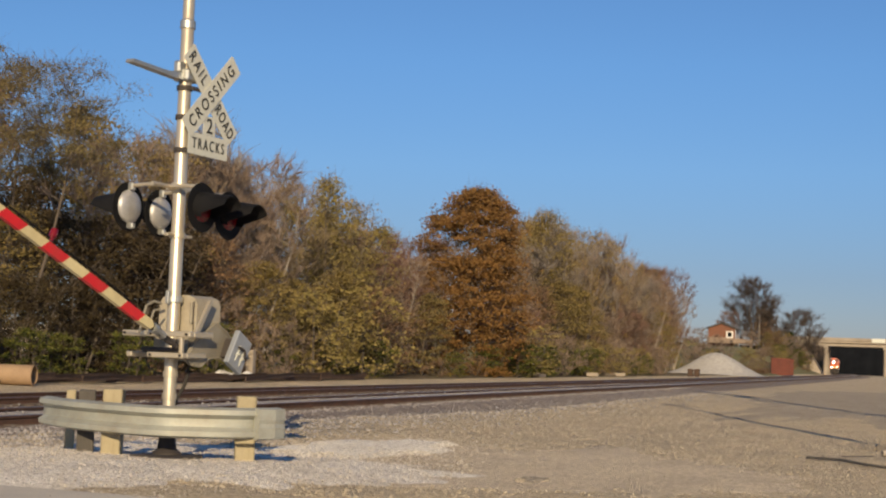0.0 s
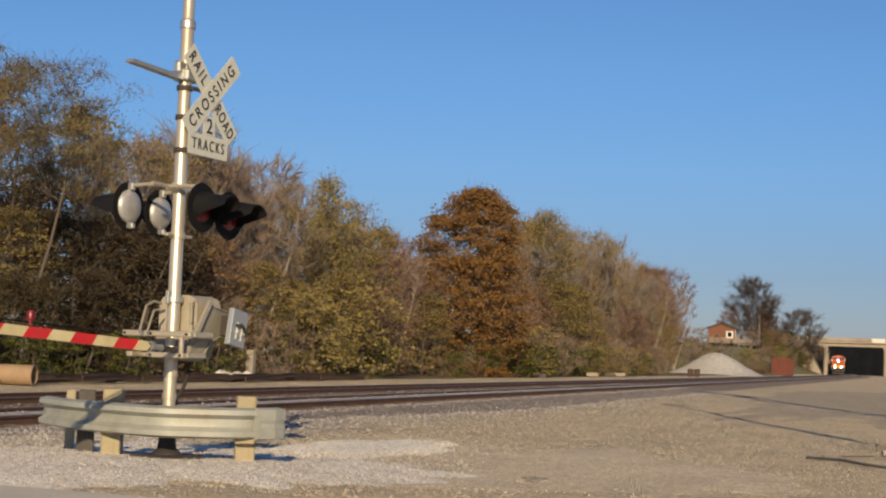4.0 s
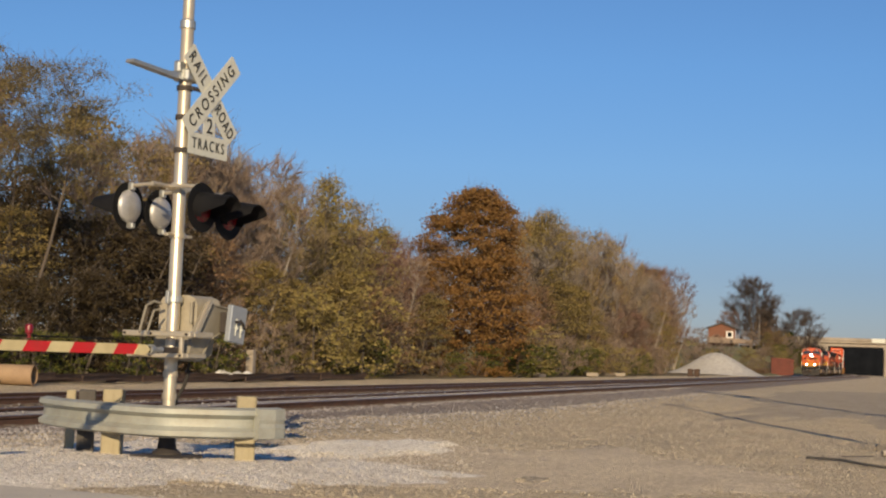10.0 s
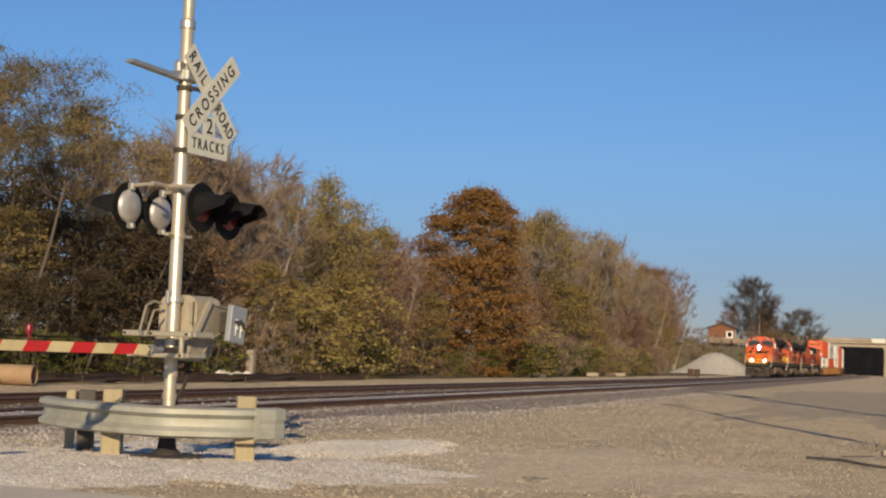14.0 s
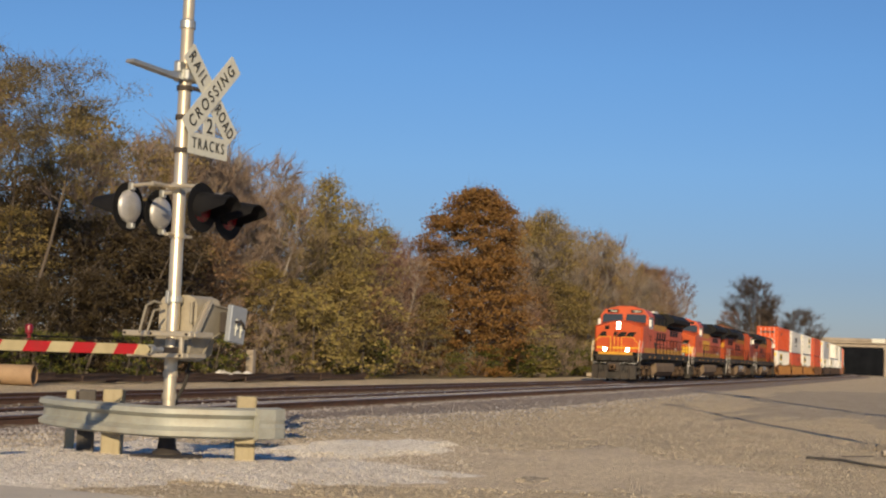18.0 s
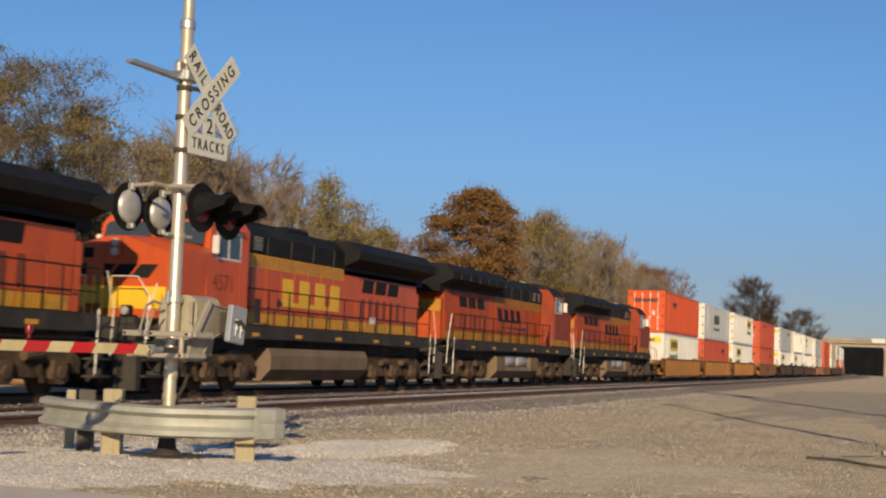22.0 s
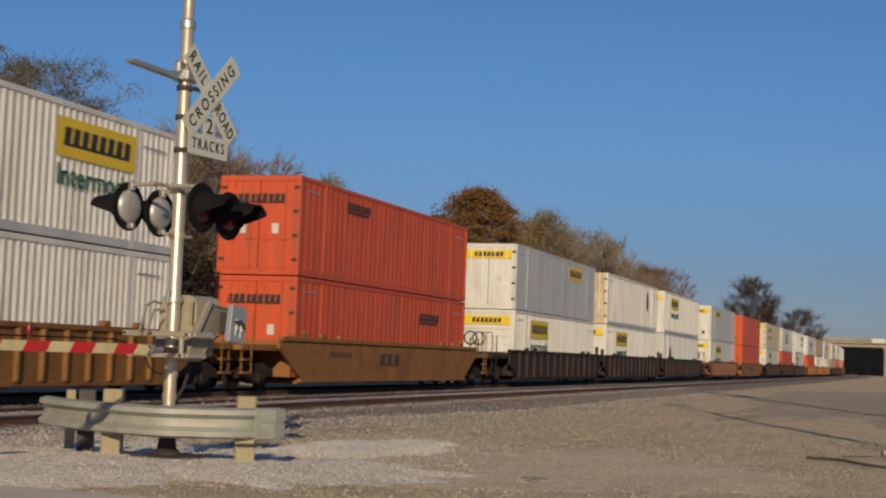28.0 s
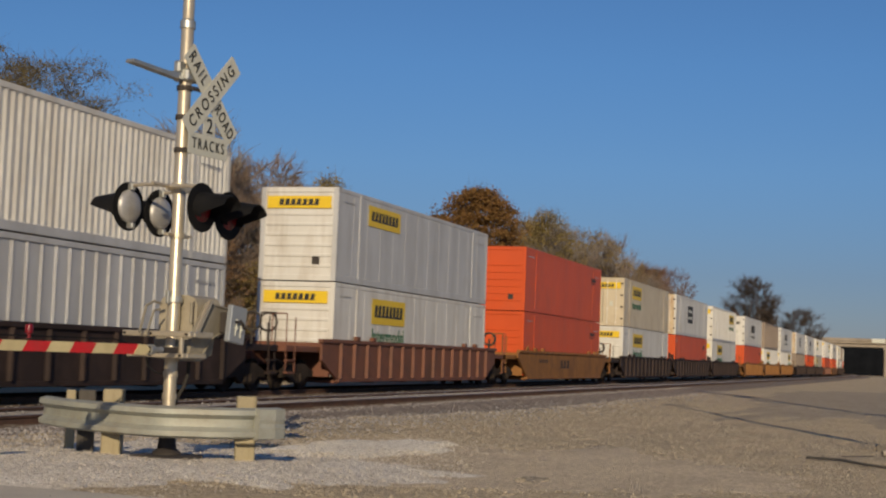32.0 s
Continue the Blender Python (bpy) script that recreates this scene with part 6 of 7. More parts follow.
def grow(seed, h, rad, trunk_r, clumps, per, leaf, size, shape="dome", low=0.15, pad=0.55, flat=0.6, twigs=4, reach=0.8, bare=False, forks=1, lean=0.0, bark="bark", arch=0.1, shell=0.15):
    """Meshes of one tree: trunk, limbs that branch off one another, fine twigs, and a crown of single leaves in uneven pads."""
    rnd = random.Random(seed)
    g = Geo()
    nodes = []
    stems = []
    for k in range(forks):
        side = k - (forks - 1) / 2
        p, d = Vector((0.2 * side, 0.1 * (-1) ** k, -0.3)), Vector((lean + 0.24 * side, 0.14 * (-1) ** k * (forks > 1), 1)).normalized()
        pts = [p]
        for j in range(8):
            d = (d + Vector((rnd.gauss(0, 0.08), rnd.gauss(0, 0.08), 0.05))).normalized()
            p = p + d * (h * 0.118)
            pts.append(p)
        for j in range(8):
            r0, r1 = trunk_r * (1 - 0.115 * j), trunk_r * (1 - 0.115 * (j + 1))
            g.cone(pts[j], pts[j + 1], r0, r1, 6, False)
            if j:
                nodes += [(pts[j], r0), (pts[j].lerp(pts[j + 1], 0.5), 0.5 * (r0 + r1))]
        stems.append(pts)
    tips = []
    for c in range(clumps):
        f = low + (1 - low) * rnd.random() ** 0.85
        a = rnd.uniform(0, 6.283)
        wob = 0.78 + 0.6 * noise.noise((math.cos(a) * 1.3 + seed, math.sin(a) * 1.3, f * 3.0))
        r = rad * SHAPES[shape](f) * wob * math.sqrt(rnd.uniform(shell, 1.0))
        axis = rnd.choice(stems)[min(8, int(f * 8))]
        tips.append((r, Vector((axis.x * 0.8 + r * math.cos(a), axis.y * 0.8 + r * math.sin(a), f * h))))
    tips.sort(key=lambda q: q[0])
    fine, vs, fs = Geo(), [], []

    def sliver(b, u, ln, w):
        o = u.orthogonal().normalized()
        o = (o * math.cos(ln * 50) + u.cross(o) * math.sin(ln * 50)) * w
        fine.add([tuple(b - o), tuple(b + o), tuple(b + u * ln)], [(0, 1, 2)])

    for r, tip in tips:
        q, qr = min(nodes, key=lambda e: (e[0] - tip).length + 1.6 * max(0.0, e[0].z + 0.2 - tip.z + 0.25 * r))
        ln = (tip - q).length
        mid = q.lerp(tip, 0.5) + Vector((rnd.gauss(0, 0.09), rnd.gauss(0, 0.09), rnd.gauss(0, 0.05) - arch)) * ln
        br = max(0.012, min(qr * 0.62, 0.012 + 0.02 * ln))
        g.cone(q, mid, br, br * 0.7, 4, False)
        g.cone(mid, tip, br * 0.7, 0.007, 3, False)
        nodes += [(mid, br * 0.7), (mid.lerp(tip, 0.55), br * 0.45)]
        out = (tip - q).normalized()
        for _ in range(twigs):
            b = mid.lerp(tip, rnd.uniform(0.0, 1.0))
            u = (out * 0.8 + Vector((rnd.gauss(0, 0.45), rnd.gauss(0, 0.45), rnd.gauss(0.35, 0.3)))).normalized()
            tl = reach * rnd.uniform(0.5, 1.3)
            sliver(b, u, tl, 0.016 if bare else 0.011)
            for _ in range(4 if bare else 1):
                u2 = (u + Vector((rnd.gauss(0, 0.4), rnd.gauss(0, 0.4), rnd.gauss(0.1, 0.3)))).normalized()
                sliver(b + u * tl * rnd.uniform(0.15, 0.8), u2, tl * rnd.uniform(0.35, 0.8), 0.014 if bare else 0.009)
        spread = pad * rnd.uniform(0.6, 1.35)
        ox, oy = out.x * 0.25 * spread, out.y * 0.25 * spread
        for i in range(0 if bare else int(per * rnd.uniform(0.6, 1.4))):
            dx, dy = rnd.gauss(0, 0.55) * spread, rnd.gauss(0, 0.55) * spread
            p = Vector((tip.x + ox + dx, tip.y + oy + dy, tip.z + rnd.gauss(0, 0.45) * spread * flat - 0.3 * (dx * dx + dy * dy) / spread * (1 - flat)))
            d = Vector((rnd.gauss(0, 1), rnd.gauss(0, 1), rnd.gauss(0, 0.7))).normalized()
            w = d.orthogonal().normalized()
            w = (w * math.cos(i) + d.cross(w) * math.sin(i)) * 0.7
            z = size * rnd.uniform(0.5, 1.3)
            o = len(vs)
            vs += [tuple(p - d * z), tuple(p + w * z * 1.4), tuple(p + d * z)]
            fs.append((o, o + 1, o + 2))
    cg = Geo()
    if bare:
        cg = fine
    else:
        g.add(fine.v, fine.f)
        cg.v, cg.f = vs, fs
    tops = sorted(v[2] for v in cg.v)
    return g.mesh("trunk", M[bark], tidy=False), cg.mesh("crown", LEAF[leaf], tidy=False), tops[int(len(tops) * 0.975)]


SPECIES = {
    "willow": (grow(11, 12.0, 3.5, 0.1, 170, 190, "haze", 0.046, "umbrella", 0.62, 0.72, 0.42, 10, 0.7, forks=3, arch=0.16, shell=0.3), "tall spreading tree with thin leaves and bare limbs"),
    "olive": (grow(12, 10.0, 3.4, 0.14, 150, 66, "olive", 0.08, "dome", 0.12, 0.68, 0.5, 5), "olive-gold autumn tree with dense small leaves"),
    "amber": (grow(23, 10.0, 3.3, 0.14, 150, 52, "amber", 0.074, "dome", 0.14, 0.66, 0.55, 7, forks=2), "amber autumn tree with thinning leaves"),
    "gold": (grow(13, 9.6, 2.4, 0.12, 140, 60, "gold", 0.074, "poplar", 0.12, 0.6, 0.6, 5, forks=2), "golden yellow autumn tree in leaf"),
    "brown": (grow(14, 9.0, 3.1, 0.13, 150, 48, "brown", 0.09, "dome", 0.1, 0.66, 0.5, 6), "brown half-bare autumn tree"),
    "twiggy": (grow(15, 9.8, 2.9, 0.1, 150, 0, "twig", 0.2, "vase", 0.15, twigs=9, reach=0.95, bare=True, forks=3), "nearly bare tree with fine grey-brown twigs"),
    "tan": (grow(31, 9.8, 3.0, 0.11, 160, 0, "tan", 0.2, "dome", 0.2, twigs=9, reach=0.9, bare=True, forks=2), "pale tan tree with a haze of fine twigs"),
    "ruddy": (grow(25, 8.6, 3.0, 0.1, 170, 0, "ruddy", 0.17, "dome", 0.08, twigs=10, reach=0.85, bare=True, forks=3), "bare thicket tree with reddish-brown twigs"),
    "birch": (grow(16, 9.6, 2.0, 0.11, 70, 0, "twig", 0.18, "vase", 0.45, twigs=7, reach=0.7, bare=True, bark="pale_bark", forks=2, lean=0.14), "slender bare tree with pale trunks"),
    "rust": (grow(17, 11.6, 4.3, 0.26, 560, 92, "rust", 0.1, "oak", 0.0, 0.72, 0.34, 4, shell=0.2), "large rust-orange oak in full autumn leaf"),
    "olive2": (grow(18, 8.6, 3.2, 0.13, 140, 54, "olive", 0.094, "column", 0.03, 0.66, 0.45, 6), "olive-brown autumn tree with low branches"),
    "brown2": (grow(19, 7.4, 2.8, 0.11, 130, 50, "brown", 0.092, "column", 0.02, 0.64, 0.45, 6, forks=2), "low brown autumn tree"),
    # the shade low in the wood is put into this tree's leaf colour
    "umber": (grow(26, 7.6, 3.0, 0.12, 140, 54, "umber", 0.098, "column", 0.0, 0.66, 0.5, 6, forks=2), "umber tree with the wood's shade in its leaf colour"),
    "round": (grow(27, 10.0, 4.8, 0.2, 210, 0, "dusk", 0.16, "dome", 0.15, twigs=14, reach=1.3, bare=True, forks=2), "broad round dark tree almost bare of leaves"),
    "grey": (grow(33, 10.0, 3.2, 0.12, 150, 0, "grey", 0.16, "vase", 0.25, twigs=9, reach=1.0, bare=True, forks=2), "bare tree with a haze of pale grey twigs"),
    "conifer": (grow(28, 7.0, 2.4, 0.14, 130, 44, "conifer", 0.12, "cone", 0.04, 0.5, 0.4, 2), "dark green conifer on the bank"),
    "bush": (grow(20, 2.4, 1.4, 0.05, 60, 40, "green", 0.066, "dome", 0.03, 0.3, 0.6, 3, 0.4, forks=2), "green and yellow roadside shrub"),
    "goldbush": (grow(21, 3.2, 1.6, 0.06, 70, 40, "gold", 0.066, "dome", 0.03, 0.34, 0.6, 3, 0.4, forks=2), "yellowing shrub at the wood's edge"),
    "brownbush": (grow(22, 3.4, 1.8, 0.06, 60, 0, "twig", 0.13, "dome", 0.02, twigs=7, reach=0.6, bare=True, forks=3), "dry brown thicket shrub"),
    "weedbush": (grow(29, 1.6, 1.3, 0.03, 26, 18, "brown", 0.075, "dome", 0.02, 0.3, 0.6, 5, 0.4, forks=2), "dry brown weeds on the bank"),
}


def plant(kind, x, y, s=1.0, rz=0.0, wide=1.0):
    (wood, crown, top), text = SPECIES[kind]
    bush = "bush" in kind
    e = thing("shrub" if bush else "tree", pose(x, y, height(x, y), 0, 0, rz) @ Matrix.Diagonal((s * wide, s * wide, s, 1)), text, "shrub" if bush else "tree", "shrubs along the wood" if bush else "trees of the wood")
    for nm, me in (("trunk", wood), ("crown", crown)):
        o = new(nm, me)
        o.parent = e
    return e


TR = random.Random(77)
# wanted height of the wood's top along the line, 31 m out
TOPS = [(25, 12.0), (44, 12.0), (46.5, 12.4), (50, 11.5), (51, 10.4), (57, 10.9), (62, 11.4), (66, 10.4), (68, 8.6), (71, 9.6), (74.5, 10.0), (77, 8.8), (79, 8.6), (86, 9.0), (103, 9.5), (109, 11.3), (120, 13.4), (140, 13.8), (154, 12.6), (171, 12.8), (192, 13.2), (205, 10.5), (260, 9)]


def wood_top(x):
    for (a, h0), (b, h1) in zip(TOPS, TOPS[1:]):
        if a <= x < b:
            return h0 + (h1 - h0) * (x - a) / (b - a)
    return 9.0


def set_tree(kind, x, y, h, rz=None):
    top = SPECIES[kind][0][2]
    s = h / top
    return plant(kind, x, y, s, TR.uniform(0, 360) if rz is None else rz, min(1.25, max(0.85, s ** -0.5)))


# the trees that stand out
plant("rust", 91.6, 29.0, 11.9 / SPECIES["rust"][0][2], 30, 1.0)
big = set_tree("willow", 43.2, 30.2, 11.2, 10)
nest = Geo()
NR = random.Random(12)
for i in range(260):
    p = Vector((NR.gauss(0, 0.26), NR.gauss(0, 0.26), NR.gauss(0, 0.2)))
    d = Vector((NR.gauss(0, 1), NR.gauss(0, 1), NR.gauss(0, 0.6))).normalized() * NR.uniform(0.06, 0.16)
    w = d.orthogonal() * 0.5
    nest.add([tuple(p - d), tuple(p + w), tuple(p + d)], [(0, 1, 2)])
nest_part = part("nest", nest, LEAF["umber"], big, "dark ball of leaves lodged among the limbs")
nest_part.matrix_basis = big.matrix_basis.inverted() @ pose(43.9, 30.0, 8.5)
set_tree("gold", 72.9, 30.6, 10.3, 60)
set_tree("gold", 75.4, 30.0, 8.2, 160)
set_tree("grey", 59.0, 33.0, 11.4, 80)
set_tree("olive", 119.0, 31.0, 13.3, 80)
set_tree("amber", 139.0, 31.5, 13.6, 200)
set_tree("amber", 146.0, 32.5, 13.2, 20)
for x, y, h in ((60.6, 29.4, 8.6), (80, 29.4, 7.0), (127, 28.6, 10.5), (160, 29.2, 10.5), (222, 36.0, 12.0), (226, 37.0, 11.5), (240, 44.0, 11.0)):
    set_tree("birch", x, y, h)
# rows of the wood
for row, (y, step, part_h) in enumerate(((28.8, 3.4, 0.6), (31.6, 3.3, 0.95), (36.0, 4.6, 0.99), (42.0, 10.0, 1.0))):
    x = 24.0 + row * 1.3
    while x < (166, 178, 215, 250)[row]:
        near = x * 31 / y
        if (abs(near - 96.5) > 5.5 or row == 3) and not (row == 0 and 84 < x < 96):
            if near < 51:
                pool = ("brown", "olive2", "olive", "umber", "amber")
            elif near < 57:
                pool = ("olive", "amber", "olive", "amber", "twiggy")
            elif near < 61:
                pool = ("grey", "twiggy", "grey", "amber")
            elif near < 68:
                pool = ("tan", "amber", "tan", "amber", "twiggy")
            elif near < 76:
                pool = ("gold", "tan", "amber", "gold")
            elif near < 90:
                pool = ("ruddy", "twiggy", "ruddy", "ruddy")
            elif near < 112:
                pool = ("twiggy", "grey", "twiggy", "brown", "grey")
            elif near < 136:
                pool = ("tan", "amber", "twiggy", "grey", "olive")
            else:
                pool = ("twiggy", "grey", "tan", "twiggy", "ruddy", "brown")
            # front row on the left: umber trees whose dark tone stands for shade
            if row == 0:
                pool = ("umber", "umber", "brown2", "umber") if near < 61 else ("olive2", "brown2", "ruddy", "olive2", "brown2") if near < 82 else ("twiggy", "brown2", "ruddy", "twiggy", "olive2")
            h = (wood_top(near) - 1.18) * y / 31 + 1.18
            if near < 51 and row < 3:
                h *= (0.5 if near < 48 else 0.66) if row == 0 else (0.58 if near < 48 else 0.76)
            set_tree(TR.choice(pool), x + TR.uniform(-0.8, 0.8), y + TR.uniform(-0.8, 0.8), h * part_h * (TR.uniform(0.82, 1.0) if near < 95 else TR.uniform(0.66, 1.0)))
        x += step * TR.uniform(0.8, 1.2) * (1.0 if x < 100 else 1.4)
# shrubs along the edge
x = 30.0
while x < 160:
    pool = ("bush", "weedbush", "bush") if x < 50 else ("bush", "goldbush", "bush", "brownbush") if x < 76 else ("brownbush", "bush", "weedbush", "goldbush")
    kind = TR.choice(pool)
    if not 76 < x < 87 or kind in ("bush", "weedbush"):
        plant(kind, x, 26.6 + TR.uniform(-0.5, 1.0), TR.uniform(0.5, 0.95) if x < 100 else TR.uniform(0.6, 1.0), TR.uniform(0, 360), 1.2)
    x += TR.uniform(1.3, 2.6) * (1 + x / 160)
plant("goldbush", 68.5, 27.0, 1.5, 40, 1.1)
plant("goldbush", 63.0, 27.2, 1.3, 90, 1.2)
for x, sz in ((96, 0.9), (98.5, 1.0), (101, 0.9), (103.5, 0.8), (118, 0.9)):
    plant("goldbush" if sz > 0.95 else "bush", x, 26.3, sz * 1.1, x * 40 % 360, 1.6)
# trees by the far house and on the bank
plant("round", 325, 36.2, 1.48, 40, 1.15)
plant("round", 332, 34.0, 1.0, 140, 1.0)
plant("round", 345, 26.8, 1.25, 200, 1.2)
plant("conifer", 338, 28.2, 1.0, 0, 1.4)
for k, x, y, h in (("brown2", 322, 33.5, 6.0), ("brown", 327, 33.0, 6.0), ("twiggy", 331, 33.0, 9.0), ("ruddy", 320, 41.0, 8.0), ("twiggy", 350, 25.6, 6.6), ("brown2", 342, 27.5, 4.6), ("twiggy", 318, 52, 9), ("brown", 300, 56, 8), ("ruddy", 222, 40, 10.5), ("twiggy", 226, 43, 13), ("birch", 221, 37.5, 12.5), ("ruddy", 232, 42, 9), ("twiggy", 230, 47, 12), ("ruddy", 240, 47, 8), ("ruddy", 252, 48, 8), ("twiggy", 262, 50, 8)):
    set_tree(k, x, y, h)
for x, y, sz, k in ((290, 33.0, 0.9, "brownbush"), (318, 29.5, 1.2, "bush"), (330, 28.5, 1.6, "brownbush"), (336, 27.0, 1.6, "bush"), (262, 33, 0.9, "brownbush"), (270, 36, 0.9, "brownbush"), (250, 36, 1.0, "brownbush"), (300, 28.5, 0.9, "goldbush"), (310, 26.5, 0.9, "bush"), (236, 36, 1.1, "brownbush"), (243, 33.5, 1.0, "goldbush"), (256, 38.5, 1.1, "brownbush"), (276, 40, 1.1, "brownbush"), (228, 38, 1.2, "goldbush")):
    plant(k, x, y, sz, x * 7 % 360, 1.3)
for k, x, y, h in (("olive2", 316, 31.8, 4.2), ("brown2", 322, 31.4, 5.0), ("olive2", 327, 30.8, 5.2), ("amber", 333, 30.4, 5.5), ("brown2", 340, 27.0, 4.0), ("olive2", 346, 25.4, 3.6)):
    set_tree(k, x, y, h)
for i in range(70):
    x = TR.uniform(236, 345)
    y = TR.uniform(24.0, 30.5) + bend(x)
    plant(TR.choice(("weedbush", "weedbush", "brownbush", "weedbush", "goldbush")), x, y, TR.uniform(0.35, 0.75), TR.uniform(0, 360), 1.5)
# ---- bridge, house and things beyond the tracks ----
bridge = thing("road_bridge", Matrix.Identity(4), "pale concrete road bridge over the railway", "bridge", "", "")
BX = 384.0
part("deck", Geo().box(BX, BX + 11, -90, 31.0, 8.0, 8.55, 0.05), M["concrete"], bridge)
part("parapet", Geo().box(BX - 0.2, BX + 0.1, -90, 31.0, 8.55, 9.35, 0.03), M["concrete"], bridge)
part("parapet", Geo().box(BX + 10.9, BX + 11.2, -90, 31.0, 8.55, 9.35, 0.03), M["concrete"], bridge)
part("girder", Geo().box(BX + 0.6, BX + 0.9, -90, 29.5, 7.2, 7.98), M["concrete"], bridge)
part("girder", Geo().box(BX + 4, BX + 4.3, -90, 29.5, 7.2, 7.98), M["concrete"], bridge)
part("girder", Geo().box(BX + 9, BX + 9.3, -90, 29.5, 7.2, 7.98), M["concrete"], bridge)
for y in (23.9, 9.2, -18, -46):
    part("pier_cap", Geo().box(BX + 0.5, BX + 10.5, y - 0.6, y + 0.6, 6.5, 7.18, 0.05), M["concrete"], bridge)
    for x in (1.2, 5.5, 9.8):
        part("pier_column", Geo().cone((BX + x, y, -0.5), (BX + x, y, 6.5), 0.55, seg=16), M["concrete"], bridge, "", 40)
part("abutment", Geo().prism([(31.0, -0.5), (31.0, 7.98), (29.6, 7.98), (25.0, 0.4), (25.0, -0.5)], BX + 0.3, BX + 11, "x"), M["concrete"], bridge)
part("notice_board", Geo().box(BX - 0.32, BX - 0.21, 9.4, 12.6, 8.3, 9.36, 0.02), M["sign"], bridge, "plain white board on the parapet")
structure("bridge_bank", Geo().prism([(9.0, -0.3), (31, -0.3), (60, 7.9), (60, -2), (9, -2)][1:], BX, BX + 12, "x"), M["grass"], "grassy bank beside the bridge", "bank")
# closes the bridge opening; foliage and shadow there share one near-black colour
structure("far_cutting", Geo().prism([(-200, -2), (-200, 9.4), (40, 9.4), (52, 5.0), (52, -2)], 470, 477, "x"), M["thicket"], "overgrown slope under the bridge, shade in its dark colour", "bank")
structure("far_wood", Geo().prism([(-500, -2), (-500, 19), (-200, 21), (0, 18), (150, 20), (400, 21), (700, 19), (700, -2)], 1290, 1300, "x"), M["thicket"], "dark line of far woods on the horizon", "wood")

house = thing("house", pose(300, 39.2, 6.0) @ Matrix.Diagonal((0.9, 0.9, 0.88, 1)), "small orange-clad house with dark gable roof and deck", "house")
part("wall", Geo().prism([(-3.0, -1.5), (3.0, -1.5), (3.0, 3.1), (0, 4.2), (-3.0, 3.1)], -0.2, 8, "x"), M["brick"], house)
part("side_wall", Geo().box(-0.1, 7.9, -3.06, -3.004, -1.0, 3.05), M["c_grey"], house, "grey side wall")
part("roof", Geo().prism([(-3.8, 2.85), (0, 4.25), (3.6, 2.95), (3.6, 3.2), (0, 4.55), (-3.8, 3.1)], -0.7, 8.5, "x"), M["shingle"], house)
wi = part("window", Geo().box(-0.26, -0.2, -2.6, -1.0, 0.9, 2.5, 0.02), M["silver"], house, "white window frame")
part("pane", Geo().box(-0.28, -0.262, -2.25, -1.35, 1.15, 2.25), M["black"], wi, "dark pane")
part("deck", Geo().box(-3.0, 4, -7.2, 2.9, -0.3, -0.05, 0.03), M["deckwood"], house)
for i in range(24):
    part("deck_board", Geo().box(-3.06, -3.0, -7.2 + i * 0.42, -6.8 + i * 0.42, -0.2, 1.1 - 0.02 * (24 - i)), M["deckwood"], house)
for y in (-7.0, -4.0, -0.5, 2.7):
    part("deck_post", Geo().box(-3.0, -2.8, y - 0.1, y + 0.1, -3, 1.0), M["deckwood"], house)

pile_g, nn = Geo(), 48
prof = [(0.0, 3.1), (0.8, 3.02), (1.8, 2.65), (3.0, 1.95), (4.4, 1.1), (5.6, 0.5), (6.4, 0.15), (7.2, -0.4)]
vs = []
for j, (r, z) in enumerate(prof):
    for i in range(nn):
        a = 6.283185 * i / nn
        k = 1 + 0.12 * noise.noise((math.cos(a) * 1.5, math.sin(a) * 1.5, j * 0.3))
        vs.append((r * k * math.cos(a) * 0.95, r * k * math.sin(a), z + 0.12 * noise.noise((a * 2, r, 3))))
pile_g.add(vs, [(j * nn + i, j * nn + (i + 1) % nn, (j + 1) * nn + (i + 1) % nn, (j + 1) * nn + i) for j in range(len(prof) - 1) for i in range(nn)])
tagged(part("gravel_mound", pile_g, M["pile"], None, "", 70), "heap of pale crushed limestone beside the tracks", "gravel pile").matrix_basis = pose(211.0, 28.3, -0.1)
for dx in (0, 0.68):
    bx = tagged(part("steel_crate", Geo().box(-0.3, 0.3, -0.27, 0.27, 0, 0.85, 0.03).box(-0.33, 0.33, -0.3, 0.3, 0.6, 0.68), M["scrap"]), "small rusty steel box beside the track", "steel box", "steel boxes")
    bx.matrix_basis = pose(160.0 + dx * 0.3, 24.2 - dx, height(160, 24))
skip = thing("dumpster", pose(255, 23.0, height(253, 22)), "rust-red steel container standing by the tracks", "dumpster")
part("body", Geo().box(-2.8, 2.8, -1.6, 1.6, 0.1, 3.0, 0.05), M["rustbox"], skip)
for i in range(7):
    part("rib", Geo().box(-2.9, -2.8, -1.5 + i * 0.48, -1.38 + i * 0.48, 0.2, 2.9).box(-2.7 + i * 0.85, -2.6 + i * 0.85, -1.7, -1.6, 0.2, 2.9), M["rustbox"], skip)
pipe = thing("steel_pipe", pose(35.7, 23.9, height(35, 24)), "large tan steel culvert pipe lying on the ground", "pipe")
part("pipe_wall", Geo().lathe([(0.29, 4.5), (0.29, 0), (0.25, 0), (0.25, 4.5), (0.29, 4.5)], 32, "y", (0, 0, 0.3)).moved(Matrix.Rotation(radians(14), 4, "Z")), M["pipe"], pipe, "", 40)
SC = random.Random(9)
